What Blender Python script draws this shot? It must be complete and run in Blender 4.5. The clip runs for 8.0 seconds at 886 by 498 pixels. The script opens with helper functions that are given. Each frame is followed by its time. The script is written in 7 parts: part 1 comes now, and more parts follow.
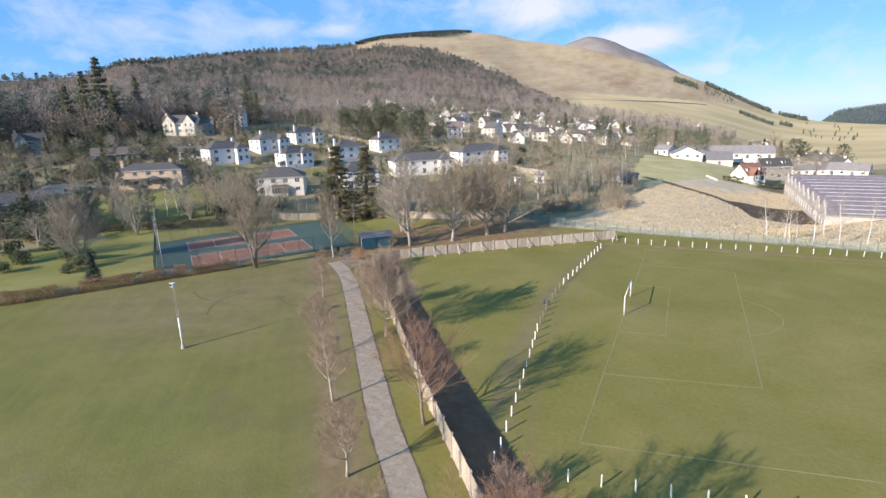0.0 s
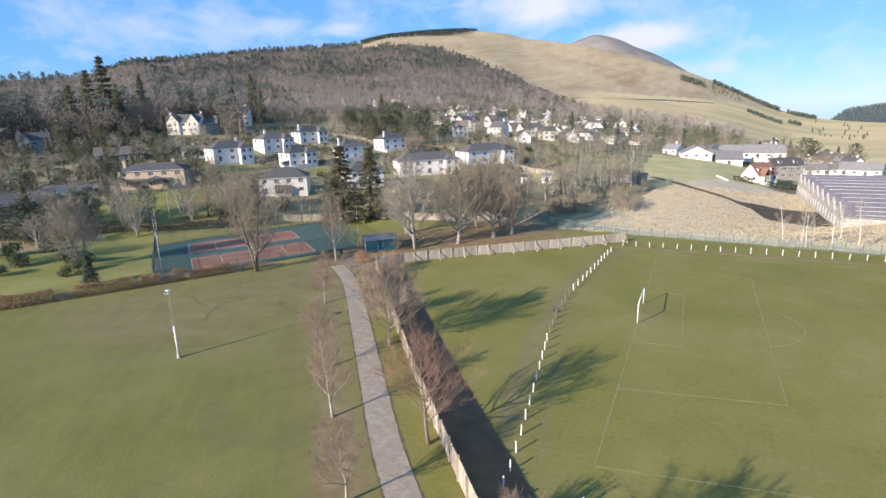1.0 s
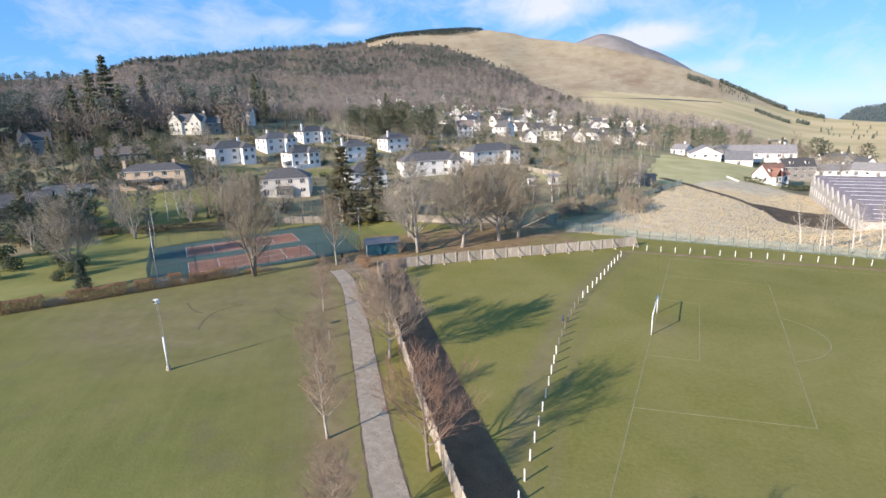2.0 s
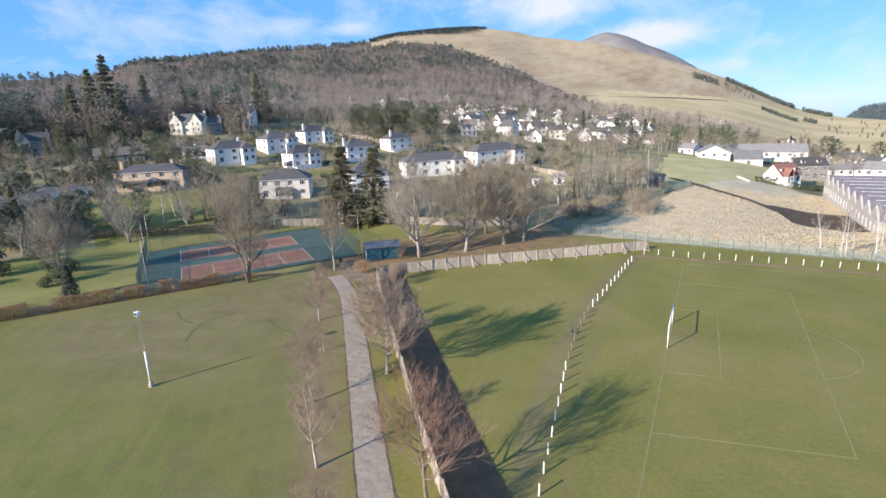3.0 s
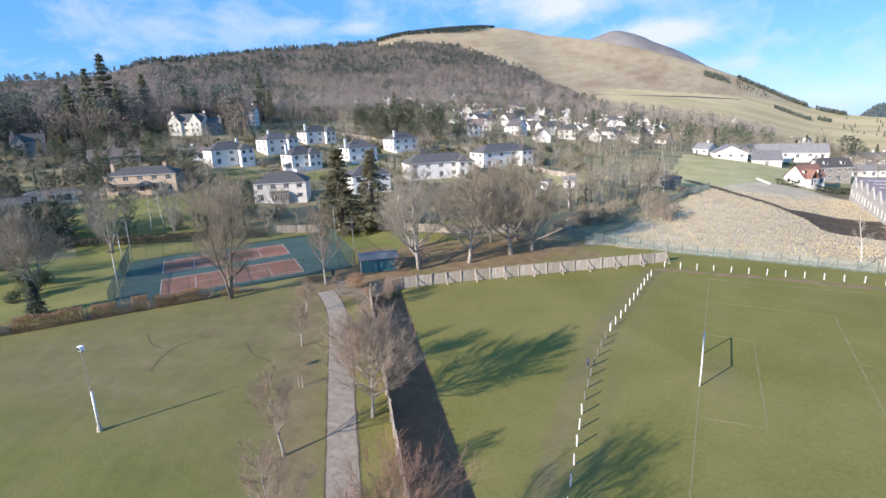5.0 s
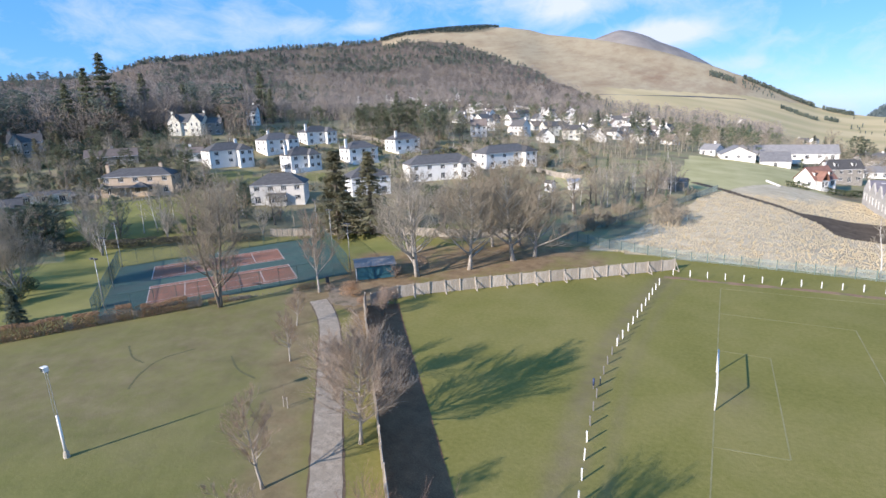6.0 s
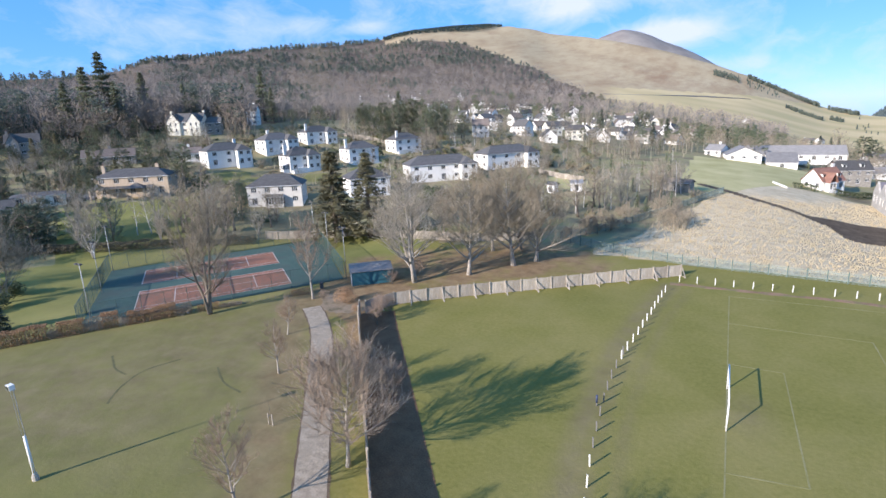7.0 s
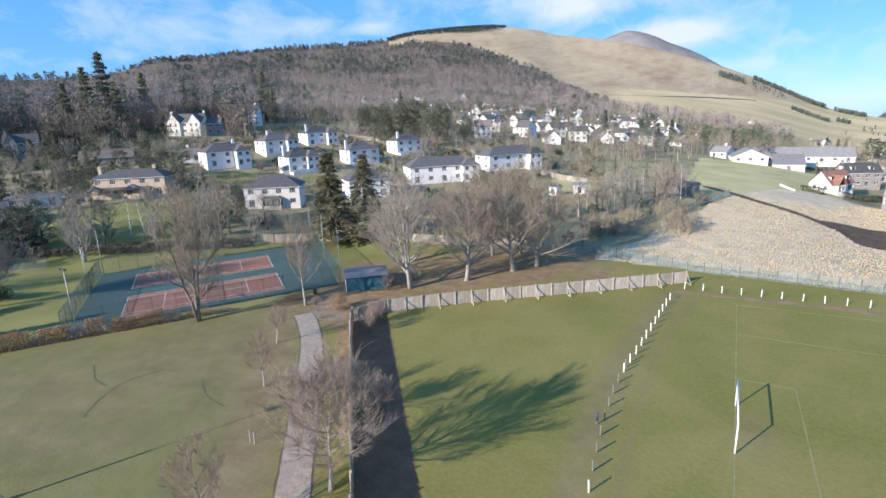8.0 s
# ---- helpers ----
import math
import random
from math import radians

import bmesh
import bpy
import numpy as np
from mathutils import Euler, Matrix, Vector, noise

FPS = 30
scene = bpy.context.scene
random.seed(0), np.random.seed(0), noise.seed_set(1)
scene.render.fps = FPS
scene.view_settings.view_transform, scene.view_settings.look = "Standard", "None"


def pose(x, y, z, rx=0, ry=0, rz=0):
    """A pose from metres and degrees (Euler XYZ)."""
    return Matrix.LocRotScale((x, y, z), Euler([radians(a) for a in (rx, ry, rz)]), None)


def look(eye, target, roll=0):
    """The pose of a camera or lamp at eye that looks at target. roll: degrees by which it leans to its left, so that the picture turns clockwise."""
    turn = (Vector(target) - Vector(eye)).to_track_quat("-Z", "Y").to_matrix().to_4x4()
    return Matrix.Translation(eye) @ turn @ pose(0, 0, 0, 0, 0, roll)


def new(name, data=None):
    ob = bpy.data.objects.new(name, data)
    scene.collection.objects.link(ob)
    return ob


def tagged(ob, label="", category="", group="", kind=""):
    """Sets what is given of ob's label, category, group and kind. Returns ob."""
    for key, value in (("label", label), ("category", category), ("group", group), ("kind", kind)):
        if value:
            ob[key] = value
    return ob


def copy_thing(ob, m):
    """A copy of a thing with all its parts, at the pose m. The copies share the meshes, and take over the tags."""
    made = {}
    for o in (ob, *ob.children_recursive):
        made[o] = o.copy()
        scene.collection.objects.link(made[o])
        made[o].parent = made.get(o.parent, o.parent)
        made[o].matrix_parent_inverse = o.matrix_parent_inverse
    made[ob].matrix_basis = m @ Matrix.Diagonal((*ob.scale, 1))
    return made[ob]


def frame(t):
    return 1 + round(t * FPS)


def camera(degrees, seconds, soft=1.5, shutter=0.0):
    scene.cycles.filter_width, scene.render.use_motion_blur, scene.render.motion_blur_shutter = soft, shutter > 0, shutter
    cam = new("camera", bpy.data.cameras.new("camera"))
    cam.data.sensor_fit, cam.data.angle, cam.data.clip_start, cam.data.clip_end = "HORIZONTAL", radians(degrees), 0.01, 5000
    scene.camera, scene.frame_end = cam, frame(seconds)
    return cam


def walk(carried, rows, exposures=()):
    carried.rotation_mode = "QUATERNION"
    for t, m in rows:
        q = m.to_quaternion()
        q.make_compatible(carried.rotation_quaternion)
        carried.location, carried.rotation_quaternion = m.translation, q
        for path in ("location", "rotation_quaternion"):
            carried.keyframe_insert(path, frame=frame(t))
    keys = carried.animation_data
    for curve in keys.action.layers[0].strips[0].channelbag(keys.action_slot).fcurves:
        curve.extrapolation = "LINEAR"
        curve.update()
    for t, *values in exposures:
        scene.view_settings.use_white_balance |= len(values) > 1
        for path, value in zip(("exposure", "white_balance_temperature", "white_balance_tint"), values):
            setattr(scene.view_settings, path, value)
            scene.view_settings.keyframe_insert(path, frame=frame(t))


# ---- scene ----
cam = camera(80.00, 8.0, soft=1.55)
# seconds, place, yaw, pitch, roll
PATH = [
    (0.0, 6.523, -72.517, 26.337, 25.323, -14.348, -1.885),
    (0.5, 5.882, -71.386, 26.432, 25.638, -14.413, -1.925),
    (1.0, 5.309, -70.047, 26.512, 25.902, -14.464, -1.928),
    (1.5, 4.691, -68.573, 26.575, 26.169, -14.483, -1.916),
    (3.0, 2.506, -63.149, 26.421, 26.907, -14.550, -2.102),
    (3.5, 1.868, -61.036, 26.416, 27.159, -14.574, -2.204),
    (4.0, 1.204, -59.122, 26.400, 27.391, -14.607, -2.170),
    (4.5, 0.503, -57.227, 26.414, 27.571, -14.595, -2.205),
    (6.0, -1.141, -51.563, 26.592, 28.191, -14.599, -2.193),
    (6.5, -1.520, -49.959, 26.664, 28.350, -14.622, -2.137),
    (7.0, -1.820, -48.628, 26.675, 28.511, -14.636, -2.151),
    (7.5, -1.998, -47.111, 26.698, 28.714, -14.589, -2.102),
    (8.0, -2.171, -45.811, 26.633, 28.919, -14.539, -2.064),
]
walk(cam, [(t, pose(x, y, z, 90 + pitch, 0, yaw) @ pose(0, 0, 0, 0, 0, roll)) for t, x, y, z, yaw, pitch, roll in PATH],
     exposures=[(0.0, 1.05, 6680, 18), (4.0, 1.08, 6320, 18), (8.0, 1.08, 6070, 18)])

# ---- daylight: low winter sun from the south-south-west, thin high cloud ----
SUN_AZ, SUN_EL = 206.0, 21.5
world = bpy.data.worlds.new("sky")
scene.world = world
world.use_nodes = True
wn, wl = world.node_tree.nodes, world.node_tree.links
wn.clear()
w_out = wn.new("ShaderNodeOutputWorld")
w_bg = wn.new("ShaderNodeBackground")
w_bg.inputs["Strength"].default_value = 0.096
w_sky = wn.new("ShaderNodeTexSky")
w_sky.sky_type = "NISHITA"
w_sky.sun_disc = False
w_sky.sun_elevation, w_sky.sun_rotation = radians(SUN_EL), radians(SUN_AZ)
w_sky.altitude, w_sky.air_density, w_sky.dust_density, w_sky.ozone_density = 150.0, 0.8, 0.0, 4.0
w_co = wn.new("ShaderNodeTexCoord")
w_tint = wn.new("ShaderNodeMix")            # a clear, even winter blue
w_tint.data_type = "RGBA"
w_tint.inputs[0].default_value = 0.66
w_tint.inputs[7].default_value = (0.5, 2.35, 5.3, 1)
wl.new(w_sky.outputs["Color"], w_tint.inputs[6])
# thin wisps drawn out on a slant, warped by a slower noise
w_map = wn.new("ShaderNodeMapping")
w_map.inputs["Rotation"].default_value = (radians(14), radians(-22), radians(-24))
w_map.inputs["Scale"].default_value = (5.5, 3.0, 9.0)
w_warp = wn.new("ShaderNodeTexNoise")
w_warp.inputs["Scale"].default_value, w_warp.inputs["Detail"].default_value = 1.1, 3.0
w_add = wn.new("ShaderNodeVectorMath")
w_add.operation = "MULTIPLY_ADD"
w_add.inputs[1].default_value = (0.9, 0.9, 0.9)
w_noise = wn.new("ShaderNodeTexNoise")
w_noise.inputs["Scale"].default_value, w_noise.inputs["Detail"].default_value, w_noise.inputs["Roughness"].default_value = 1.6, 10.0, 0.65
wl.new(w_co.outputs["Generated"], w_map.inputs["Vector"])
wl.new(w_map.outputs["Vector"], w_warp.inputs["Vector"])
wl.new(w_warp.outputs["Color"], w_add.inputs[0])
wl.new(w_map.outputs["Vector"], w_add.inputs[2])
wl.new(w_add.outputs["Vector"], w_noise.inputs["Vector"])


def cloud_bank(az, el, wide, high, gain, below):
    """Thicker cloud round a bearing and a height above the horizon, all in degrees."""
    off = wn.new("ShaderNodeVectorMath")
    off.operation = "SUBTRACT"
    off.inputs[1].default_value = (math.sin(radians(az)) * math.cos(radians(el)), math.cos(radians(az)) * math.cos(radians(el)), math.sin(radians(el)))
    size = wn.new("ShaderNodeVectorMath")
    size.operation = "MULTIPLY"
    size.inputs[1].default_value = (57.3 / wide, 57.3 / wide, 57.3 / high)
    far = wn.new("ShaderNodeVectorMath")
    far.operation = "LENGTH"
    near = wn.new("ShaderNodeMapRange")
    near.interpolation_type = "SMOOTHSTEP"
    near.inputs["From Min"].default_value, near.inputs["From Max"].default_value = 1.35, 0.15
    near.inputs["To Min"].default_value, near.inputs["To Max"].default_value = 0.0, gain
    total = wn.new("ShaderNodeMath")
    wl.new(w_co.outputs["Generated"], off.inputs[0])
    wl.new(off.outputs["Vector"], size.inputs[0])
    wl.new(size.outputs["Vector"], far.inputs[0])
    wl.new(far.outputs["Value"], near.inputs["Value"])
    wl.new(near.outputs["Result"], total.inputs[0])
    wl.new(below, total.inputs[1])
    return total.outputs[0]


cover = w_noise.outputs["Fac"]
for az, el, wide, high, gain in ((-15.5, 9.8, 8.5, 2.0, 0.4), (-6.2, 6.2, 5.6, 1.5, 0.52), (-61.0, 8.6, 4.5, 2.2, 0.14), (-53.5, 8.2, 3.5, 1.6, 0.18), (-46.5, 8.9, 2.6, 2.2, 0.16), (-41.0, 8.4, 3.6, 1.2, 0.18), (-35.2, 8.3, 3.0, 0.7, 0.2), (1.0, 3.2, 2.4, 0.7, 0.2)):
    cover = cloud_bank(az, el, wide, high, gain, cover)
w_ramp = wn.new("ShaderNodeValToRGB")
w_ramp.color_ramp.elements[0].position, w_ramp.color_ramp.elements[1].position = 0.47, 0.95
w_ramp.color_ramp.elements[0].color = (0, 0, 0, 1)
w_ramp.color_ramp.elements[1].color = (0.92, 0.92, 0.92, 1)
wl.new(cover, w_ramp.inputs["Fac"])
w_mix = wn.new("ShaderNodeMix")
w_mix.data_type = "RGBA"
w_mix.inputs[7].default_value = (4.3, 4.7, 5.2, 1)
wl.new(w_ramp.outputs["Color"], w_mix.inputs[0])
wl.new(w_tint.outputs[2], w_mix.inputs[6])
wl.new(w_mix.outputs[2], w_bg.inputs["Color"])
wl.new(w_bg.outputs["Background"], w_out.inputs["Surface"])

sun_data = bpy.data.lights.new("sun", "SUN")
sun_data.energy, sun_data.angle, sun_data.color = 4.15, radians(0.6), (1.0, 0.9, 0.75)
sun = new("sun", sun_data)
sa, se = radians(SUN_AZ), radians(SUN_EL)
sun.matrix_world = look((0, 0, 200), (-200 * math.sin(sa) * math.cos(se), -200 * math.cos(sa) * math.cos(se), 200 - 200 * math.sin(se)))


# ---- materials ----
def material(name, low, high, scale=1.0, fine=12.0, rough=0.85, bump=0.0, metal=0.0, vary=0.0, stretch=(1, 1, 1), spread=(0.35, 0.68), third=None, third_scale=0.2, gloss=0.3):
    """Two tones by a coarse and a fine noise, an optional third tone in large patches, relief, and a shift from object to object."""
    m = bpy.data.materials.new(name)
    m.use_nodes = True
    n, l = m.node_tree.nodes, m.node_tree.links
    bsdf = n["Principled BSDF"]
    bsdf.inputs["Roughness"].default_value, bsdf.inputs["Metallic"].default_value = rough, metal
    bsdf.inputs["Specular IOR Level"].default_value = gloss
    co = n.new("ShaderNodeTexCoord")
    mp = n.new("ShaderNodeMapping")
    mp.inputs["Scale"].default_value = stretch
    l.new(co.outputs["Object"], mp.inputs["Vector"])
    big, small = n.new("ShaderNodeTexNoise"), n.new("ShaderNodeTexNoise")
    big.inputs["Scale"].default_value, big.inputs["Detail"].default_value, big.inputs["Roughness"].default_value = scale, 5.0, 0.6
    small.inputs["Scale"].default_value, small.inputs["Detail"].default_value = scale * fine, 3.0
    l.new(mp.outputs["Vector"], big.inputs["Vector"])
    l.new(mp.outputs["Vector"], small.inputs["Vector"])
    add = n.new("ShaderNodeMath")
    add.operation = "MULTIPLY_ADD"
    add.inputs[1].default_value = 0.5
    half = n.new("ShaderNodeMath")
    half.operation = "MULTIPLY"
    half.inputs[1].default_value = 0.5
    l.new(big.outputs["Fac"], half.inputs[0])
    l.new(small.outputs["Fac"], add.inputs[0])
    l.new(half.outputs[0], add.inputs[2])
    ramp = n.new("ShaderNodeValToRGB")
    ramp.color_ramp.elements[0].position, ramp.color_ramp.elements[1].position = spread
    ramp.color_ramp.elements[0].color, ramp.color_ramp.elements[1].color = (*low, 1), (*high, 1)
    l.new(add.outputs[0], ramp.inputs["Fac"])
    out = ramp.outputs["Color"]
    if third:
        patch = n.new("ShaderNodeTexNoise")
        patch.inputs["Scale"].default_value, patch.inputs["Detail"].default_value, patch.inputs["Roughness"].default_value = third_scale, 6.0, 0.62
        l.new(mp.outputs["Vector"], patch.inputs["Vector"])
        pr = n.new("ShaderNodeValToRGB")
        pr.color_ramp.elements[0].position, pr.color_ramp.elements[1].position = 0.47, 0.66
        l.new(patch.outputs["Fac"], pr.inputs["Fac"])
        mx = n.new("ShaderNodeMix")
        mx.data_type = "RGBA"
        mx.inputs[7].default_value = (*third, 1)
        l.new(pr.outputs["Color"], mx.inputs[0])
        l.new(out, mx.inputs[6])
        out = mx.outputs[2]
    if vary:
        info = n.new("ShaderNodeObjectInfo")
        hsv = n.new("ShaderNodeHueSaturation")
        span = n.new("ShaderNodeMapRange")
        span.inputs["To Min"].default_value, span.inputs["To Max"].default_value = 1 - vary, 1 + vary
        l.new(info.outputs["Random"], span.inputs["Value"])
        l.new(span.outputs["Result"], hsv.inputs["Value"])
        l.new(out, hsv.inputs["Color"])
        out = hsv.outputs["Color"]
    l.new(out, bsdf.inputs["Base Color"])
    if bump:
        bp = n.new("ShaderNodeBump")
        bp.inputs["Strength"].default_value, bp.inputs["Distance"].default_value = min(bump, 1.0), 0.03
        l.new(small.outputs["Fac"], bp.inputs["Height"])
        l.new(bp.outputs["Normal"], bsdf.inputs["Normal"])
    return m


def island_material(name, tones, rough=0.9, sheen=0.0):
    """A tone for each joined piece, by Random Per Island, so that no two trees or tufts are quite alike."""
    m = bpy.data.materials.new(name)
    m.use_nodes = True
    n, l = m.node_tree.nodes, m.node_tree.links
    bsdf = n["Principled BSDF"]
    bsdf.inputs["Roughness"].default_value = rough
    bsdf.inputs["Specular IOR Level"].default_value = 0.15
    geo = n.new("ShaderNodeNewGeometry")
    ramp = n.new("ShaderNodeValToRGB")
    ramp.color_ramp.elements[0].color = (*tones[0], 1)
    ramp.color_ramp.elements[1].color = (*tones[-1], 1)
    for i, tone in enumerate(tones[1:-1], 1):
        ramp.color_ramp.elements.new(i / (len(tones) - 1)).color = (*tone, 1)
    l.new(geo.outputs["Random Per Island"], ramp.inputs["Fac"])
    l.new(ramp.outputs["Color"], bsdf.inputs["Base Color"])
    return m


def sheer(m, share=0.18):
    """Thin leaves and needles let some daylight through."""
    n, l = m.node_tree.nodes, m.node_tree.links
    bsdf, out = n["Principled BSDF"], n["Material Output"]
    thin, both = n.new("ShaderNodeBsdfTranslucent"), n.new("ShaderNodeMixShader")
    l.new(bsdf.inputs["Base Color"].links[0].from_socket, thin.inputs["Color"])
    both.inputs[0].default_value = share
    l.new(bsdf.outputs[0], both.inputs[1])
    l.new(thin.outputs[0], both.inputs[2])
    l.new(both.outputs[0], out.inputs["Surface"])
    return m


M_BARK = material("bark", (0.11, 0.092, 0.072), (0.28, 0.24, 0.19), 1.5, 9, 0.9, 0.5, vary=0.15, stretch=(1, 1, 0.3))
M_BARK_PALE = material("pale_bark", (0.2, 0.18, 0.15), (0.5, 0.46, 0.4), 2.0, 7, 0.85, 0.4, vary=0.1, stretch=(1, 1, 0.4))
M_TWIG = material("twigs", (0.19, 0.16, 0.115), (0.375, 0.322, 0.24), 0.8, 8, 0.9, vary=0.15)
M_TWIG_RED = material("reddish_twigs", (0.22, 0.155, 0.11), (0.45, 0.34, 0.255), 0.8, 8, 0.9, vary=0.12)
M_TWIG_PALE = material("pale_twigs", (0.195, 0.145, 0.105), (0.42, 0.34, 0.26), 0.8, 8, 0.9, vary=0.1)
M_TWIG_BROWN = material("red_brown_twigs", (0.18, 0.13, 0.092), (0.365, 0.28, 0.2), 0.8, 8, 0.9, vary=0.12)
M_TWIG_RUST = material("rust_brown_twigs", (0.165, 0.098, 0.068), (0.33, 0.21, 0.145), 0.8, 8, 0.9, vary=0.1)
M_TWIG_OLIVE = material("olive_twigs", (0.19, 0.16, 0.115), (0.36, 0.305, 0.22), 0.7, 8, 0.9, vary=0.12)
M_TWIG_GREY = material("grey_twigs", (0.195, 0.172, 0.132), (0.39, 0.352, 0.285), 0.8, 8, 0.9, vary=0.12)
M_NEEDLE = material("dark_needles", (0.085, 0.115, 0.085), (0.16, 0.19, 0.13), 0.7, 8, 0.85, vary=0.22)
M_PINE = material("pine_needles", (0.135, 0.16, 0.1), (0.26, 0.275, 0.17), 0.6, 8, 0.85, vary=0.2)
M_CEDAR = material("cypress_needles", (0.19, 0.185, 0.11), (0.31, 0.295, 0.18), 0.5, 8, 0.85, vary=0.12)
M_RENDER = material("white_render", (0.66, 0.65, 0.61), (0.82, 0.81, 0.78), 0.5, 10, 0.9, 0.1, vary=0.06)
M_STONE = material("grey_stone", (0.16, 0.15, 0.135), (0.38, 0.355, 0.31), 1.2, 3, 0.92, 0.5, vary=0.08)
M_CREAM = material("cream_render", (0.58, 0.56, 0.47), (0.74, 0.72, 0.62), 0.5, 9, 0.9, vary=0.08)
M_BRICK = material("buff_brick", (0.37, 0.29, 0.21), (0.53, 0.44, 0.34), 1.5, 5, 0.92, 0.2)
M_SLATE = material("slate_roof", (0.058, 0.056, 0.054), (0.135, 0.13, 0.124), 0.9, 6, 0.7, 0.3, vary=0.25, stretch=(1, 1, 3), gloss=0.3)
M_TILE = material("red_tile_roof", (0.17, 0.085, 0.062), (0.3, 0.17, 0.13), 0.9, 6, 0.8, 0.3)
M_BROWN_ROOF = material("brown_tile_roof", (0.12, 0.095, 0.08), (0.24, 0.2, 0.17), 0.9, 6, 0.8, 0.3, vary=0.2)
M_GLASS = material("window_glass", (0.02, 0.025, 0.03), (0.06, 0.07, 0.08), 0.3, 4, 0.08, gloss=0.8)
M_FRAME = material("white_frame", (0.7, 0.7, 0.69), (0.82, 0.82, 0.81), 1, 5, 0.5)
M_WOOD = material("weathered_fence_wood", (0.27, 0.235, 0.19), (0.5, 0.45, 0.38), 1.2, 7, 0.9, 0.4, vary=0.2, stretch=(3, 3, 0.35))
M_GRAVEL = material("worn_tarmac", (0.215, 0.18, 0.134), (0.4, 0.34, 0.262), 1.6, 8, 0.95, 0.6, third=(0.28, 0.235, 0.175), third_scale=0.5, spread=(0.38, 0.62))
M_EARTH = material("bare_earth", (0.07, 0.05, 0.033), (0.19, 0.14, 0.09), 0.5, 12, 0.95, 0.5)
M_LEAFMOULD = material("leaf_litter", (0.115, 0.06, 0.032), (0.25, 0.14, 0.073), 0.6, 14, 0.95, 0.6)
M_HEDGE = material("brown_beech_leaves", (0.29, 0.175, 0.095), (0.47, 0.31, 0.185), 1.0, 9, 0.85, vary=0.15)
M_SHRUB = material("evergreen_leaves", (0.06, 0.08, 0.042), (0.15, 0.17, 0.09), 0.9, 9, 0.8, vary=0.25)
M_TANGLE = material("brown_green_tangle", (0.085, 0.075, 0.05), (0.175, 0.15, 0.1), 0.7, 9, 0.85, vary=0.2)
M_PAINT = material("white_paint", (0.62, 0.62, 0.6), (0.84, 0.84, 0.82), 3, 4, 0.6)
M_OLD_POST = material("bare_post_wood", (0.1, 0.1, 0.1), (0.24, 0.23, 0.22), 3, 4, 0.85)
M_LINE = material("worn_pitch_line", (0.19, 0.178, 0.07), (0.3, 0.275, 0.15), 0.5, 14, 0.9, third=(0.2, 0.185, 0.065), third_scale=0.35)
M_COURT_LINE = material("court_line", (0.4, 0.36, 0.32), (0.62, 0.58, 0.53), 1, 8, 0.8)
M_COURT_RED = material("court_red", (0.21, 0.09, 0.055), (0.32, 0.15, 0.098), 0.35, 25, 0.9, third=(0.19, 0.105, 0.07), third_scale=0.25)
M_COURT_GREEN = material("court_green", (0.035, 0.075, 0.065), (0.075, 0.125, 0.105), 0.35, 25, 0.9, third=(0.06, 0.085, 0.075), third_scale=0.2)
M_STEEL = material("galvanised_steel", (0.3, 0.31, 0.32), (0.5, 0.51, 0.52), 2, 6, 0.5, metal=0.6)
M_GREEN_STEEL = material("green_coated_steel", (0.05, 0.09, 0.078), (0.09, 0.145, 0.13), 1, 6, 0.6)
M_HUT = material("blue_green_boards", (0.022, 0.095, 0.125), (0.05, 0.155, 0.19), 0.8, 8, 0.7, stretch=(1, 1, 4))
M_FELT = material("roof_felt", (0.05, 0.05, 0.052), (0.13, 0.13, 0.13), 0.8, 10, 0.9)
M_BLUE = material("blue_plastic", (0.03, 0.045, 0.1), (0.05, 0.07, 0.14), 2, 4, 0.5)
M_ROOF_METAL = material("ridged_roof_sheet", (0.1, 0.095, 0.11), (0.19, 0.18, 0.205), 0.6, 6, 0.8, stretch=(1, 1, 1))
M_PALE_STONE = material("pale_ashlar", (0.33, 0.31, 0.27), (0.54, 0.51, 0.46), 0.9, 4, 0.92, 0.4, vary=0.06)
M_GREY_ROOF = material("weathered_grey_roof", (0.15, 0.145, 0.14), (0.28, 0.27, 0.26), 0.7, 7, 0.8, 0.3, vary=0.12, stretch=(1, 1, 3))
M_ROOFLIGHT = material("milky_rooflight", (0.55, 0.56, 0.57), (0.75, 0.76, 0.77), 1.2, 5, 0.5)
for leaf in (M_NEEDLE, M_PINE, M_CEDAR, M_SHRUB, M_HEDGE):
    sheer(leaf, 0.45 if leaf is M_CEDAR else 0.32)


# ---- the lie of the land ----
HUB = (1.5, -60.0)      # plan origin of the bearings, in degrees clockwise from +y
HUB_Z = 26.4


def curve(knots):
    """A smooth curve through (bearing, value) pairs."""
    xs, ys = np.array([k[0] for k in knots], float), np.array([k[1] for k in knots], float)
    slope = np.gradient(ys, xs)

    def at(x):
        x = np.clip(np.asarray(x, float), xs[0], xs[-1])
        i = np.clip(np.searchsorted(xs, x) - 1, 0, len(xs) - 2)
        h = xs[i + 1] - xs[i]
        u = (x - xs[i]) / h
        return (ys[i] * (1 + 2 * u) * (1 - u) ** 2 + ys[i + 1] * u * u * (3 - 2 * u)
                + h * (slope[i] * u * (1 - u) ** 2 + slope[i + 1] * u * u * (u - 1)))
    return at


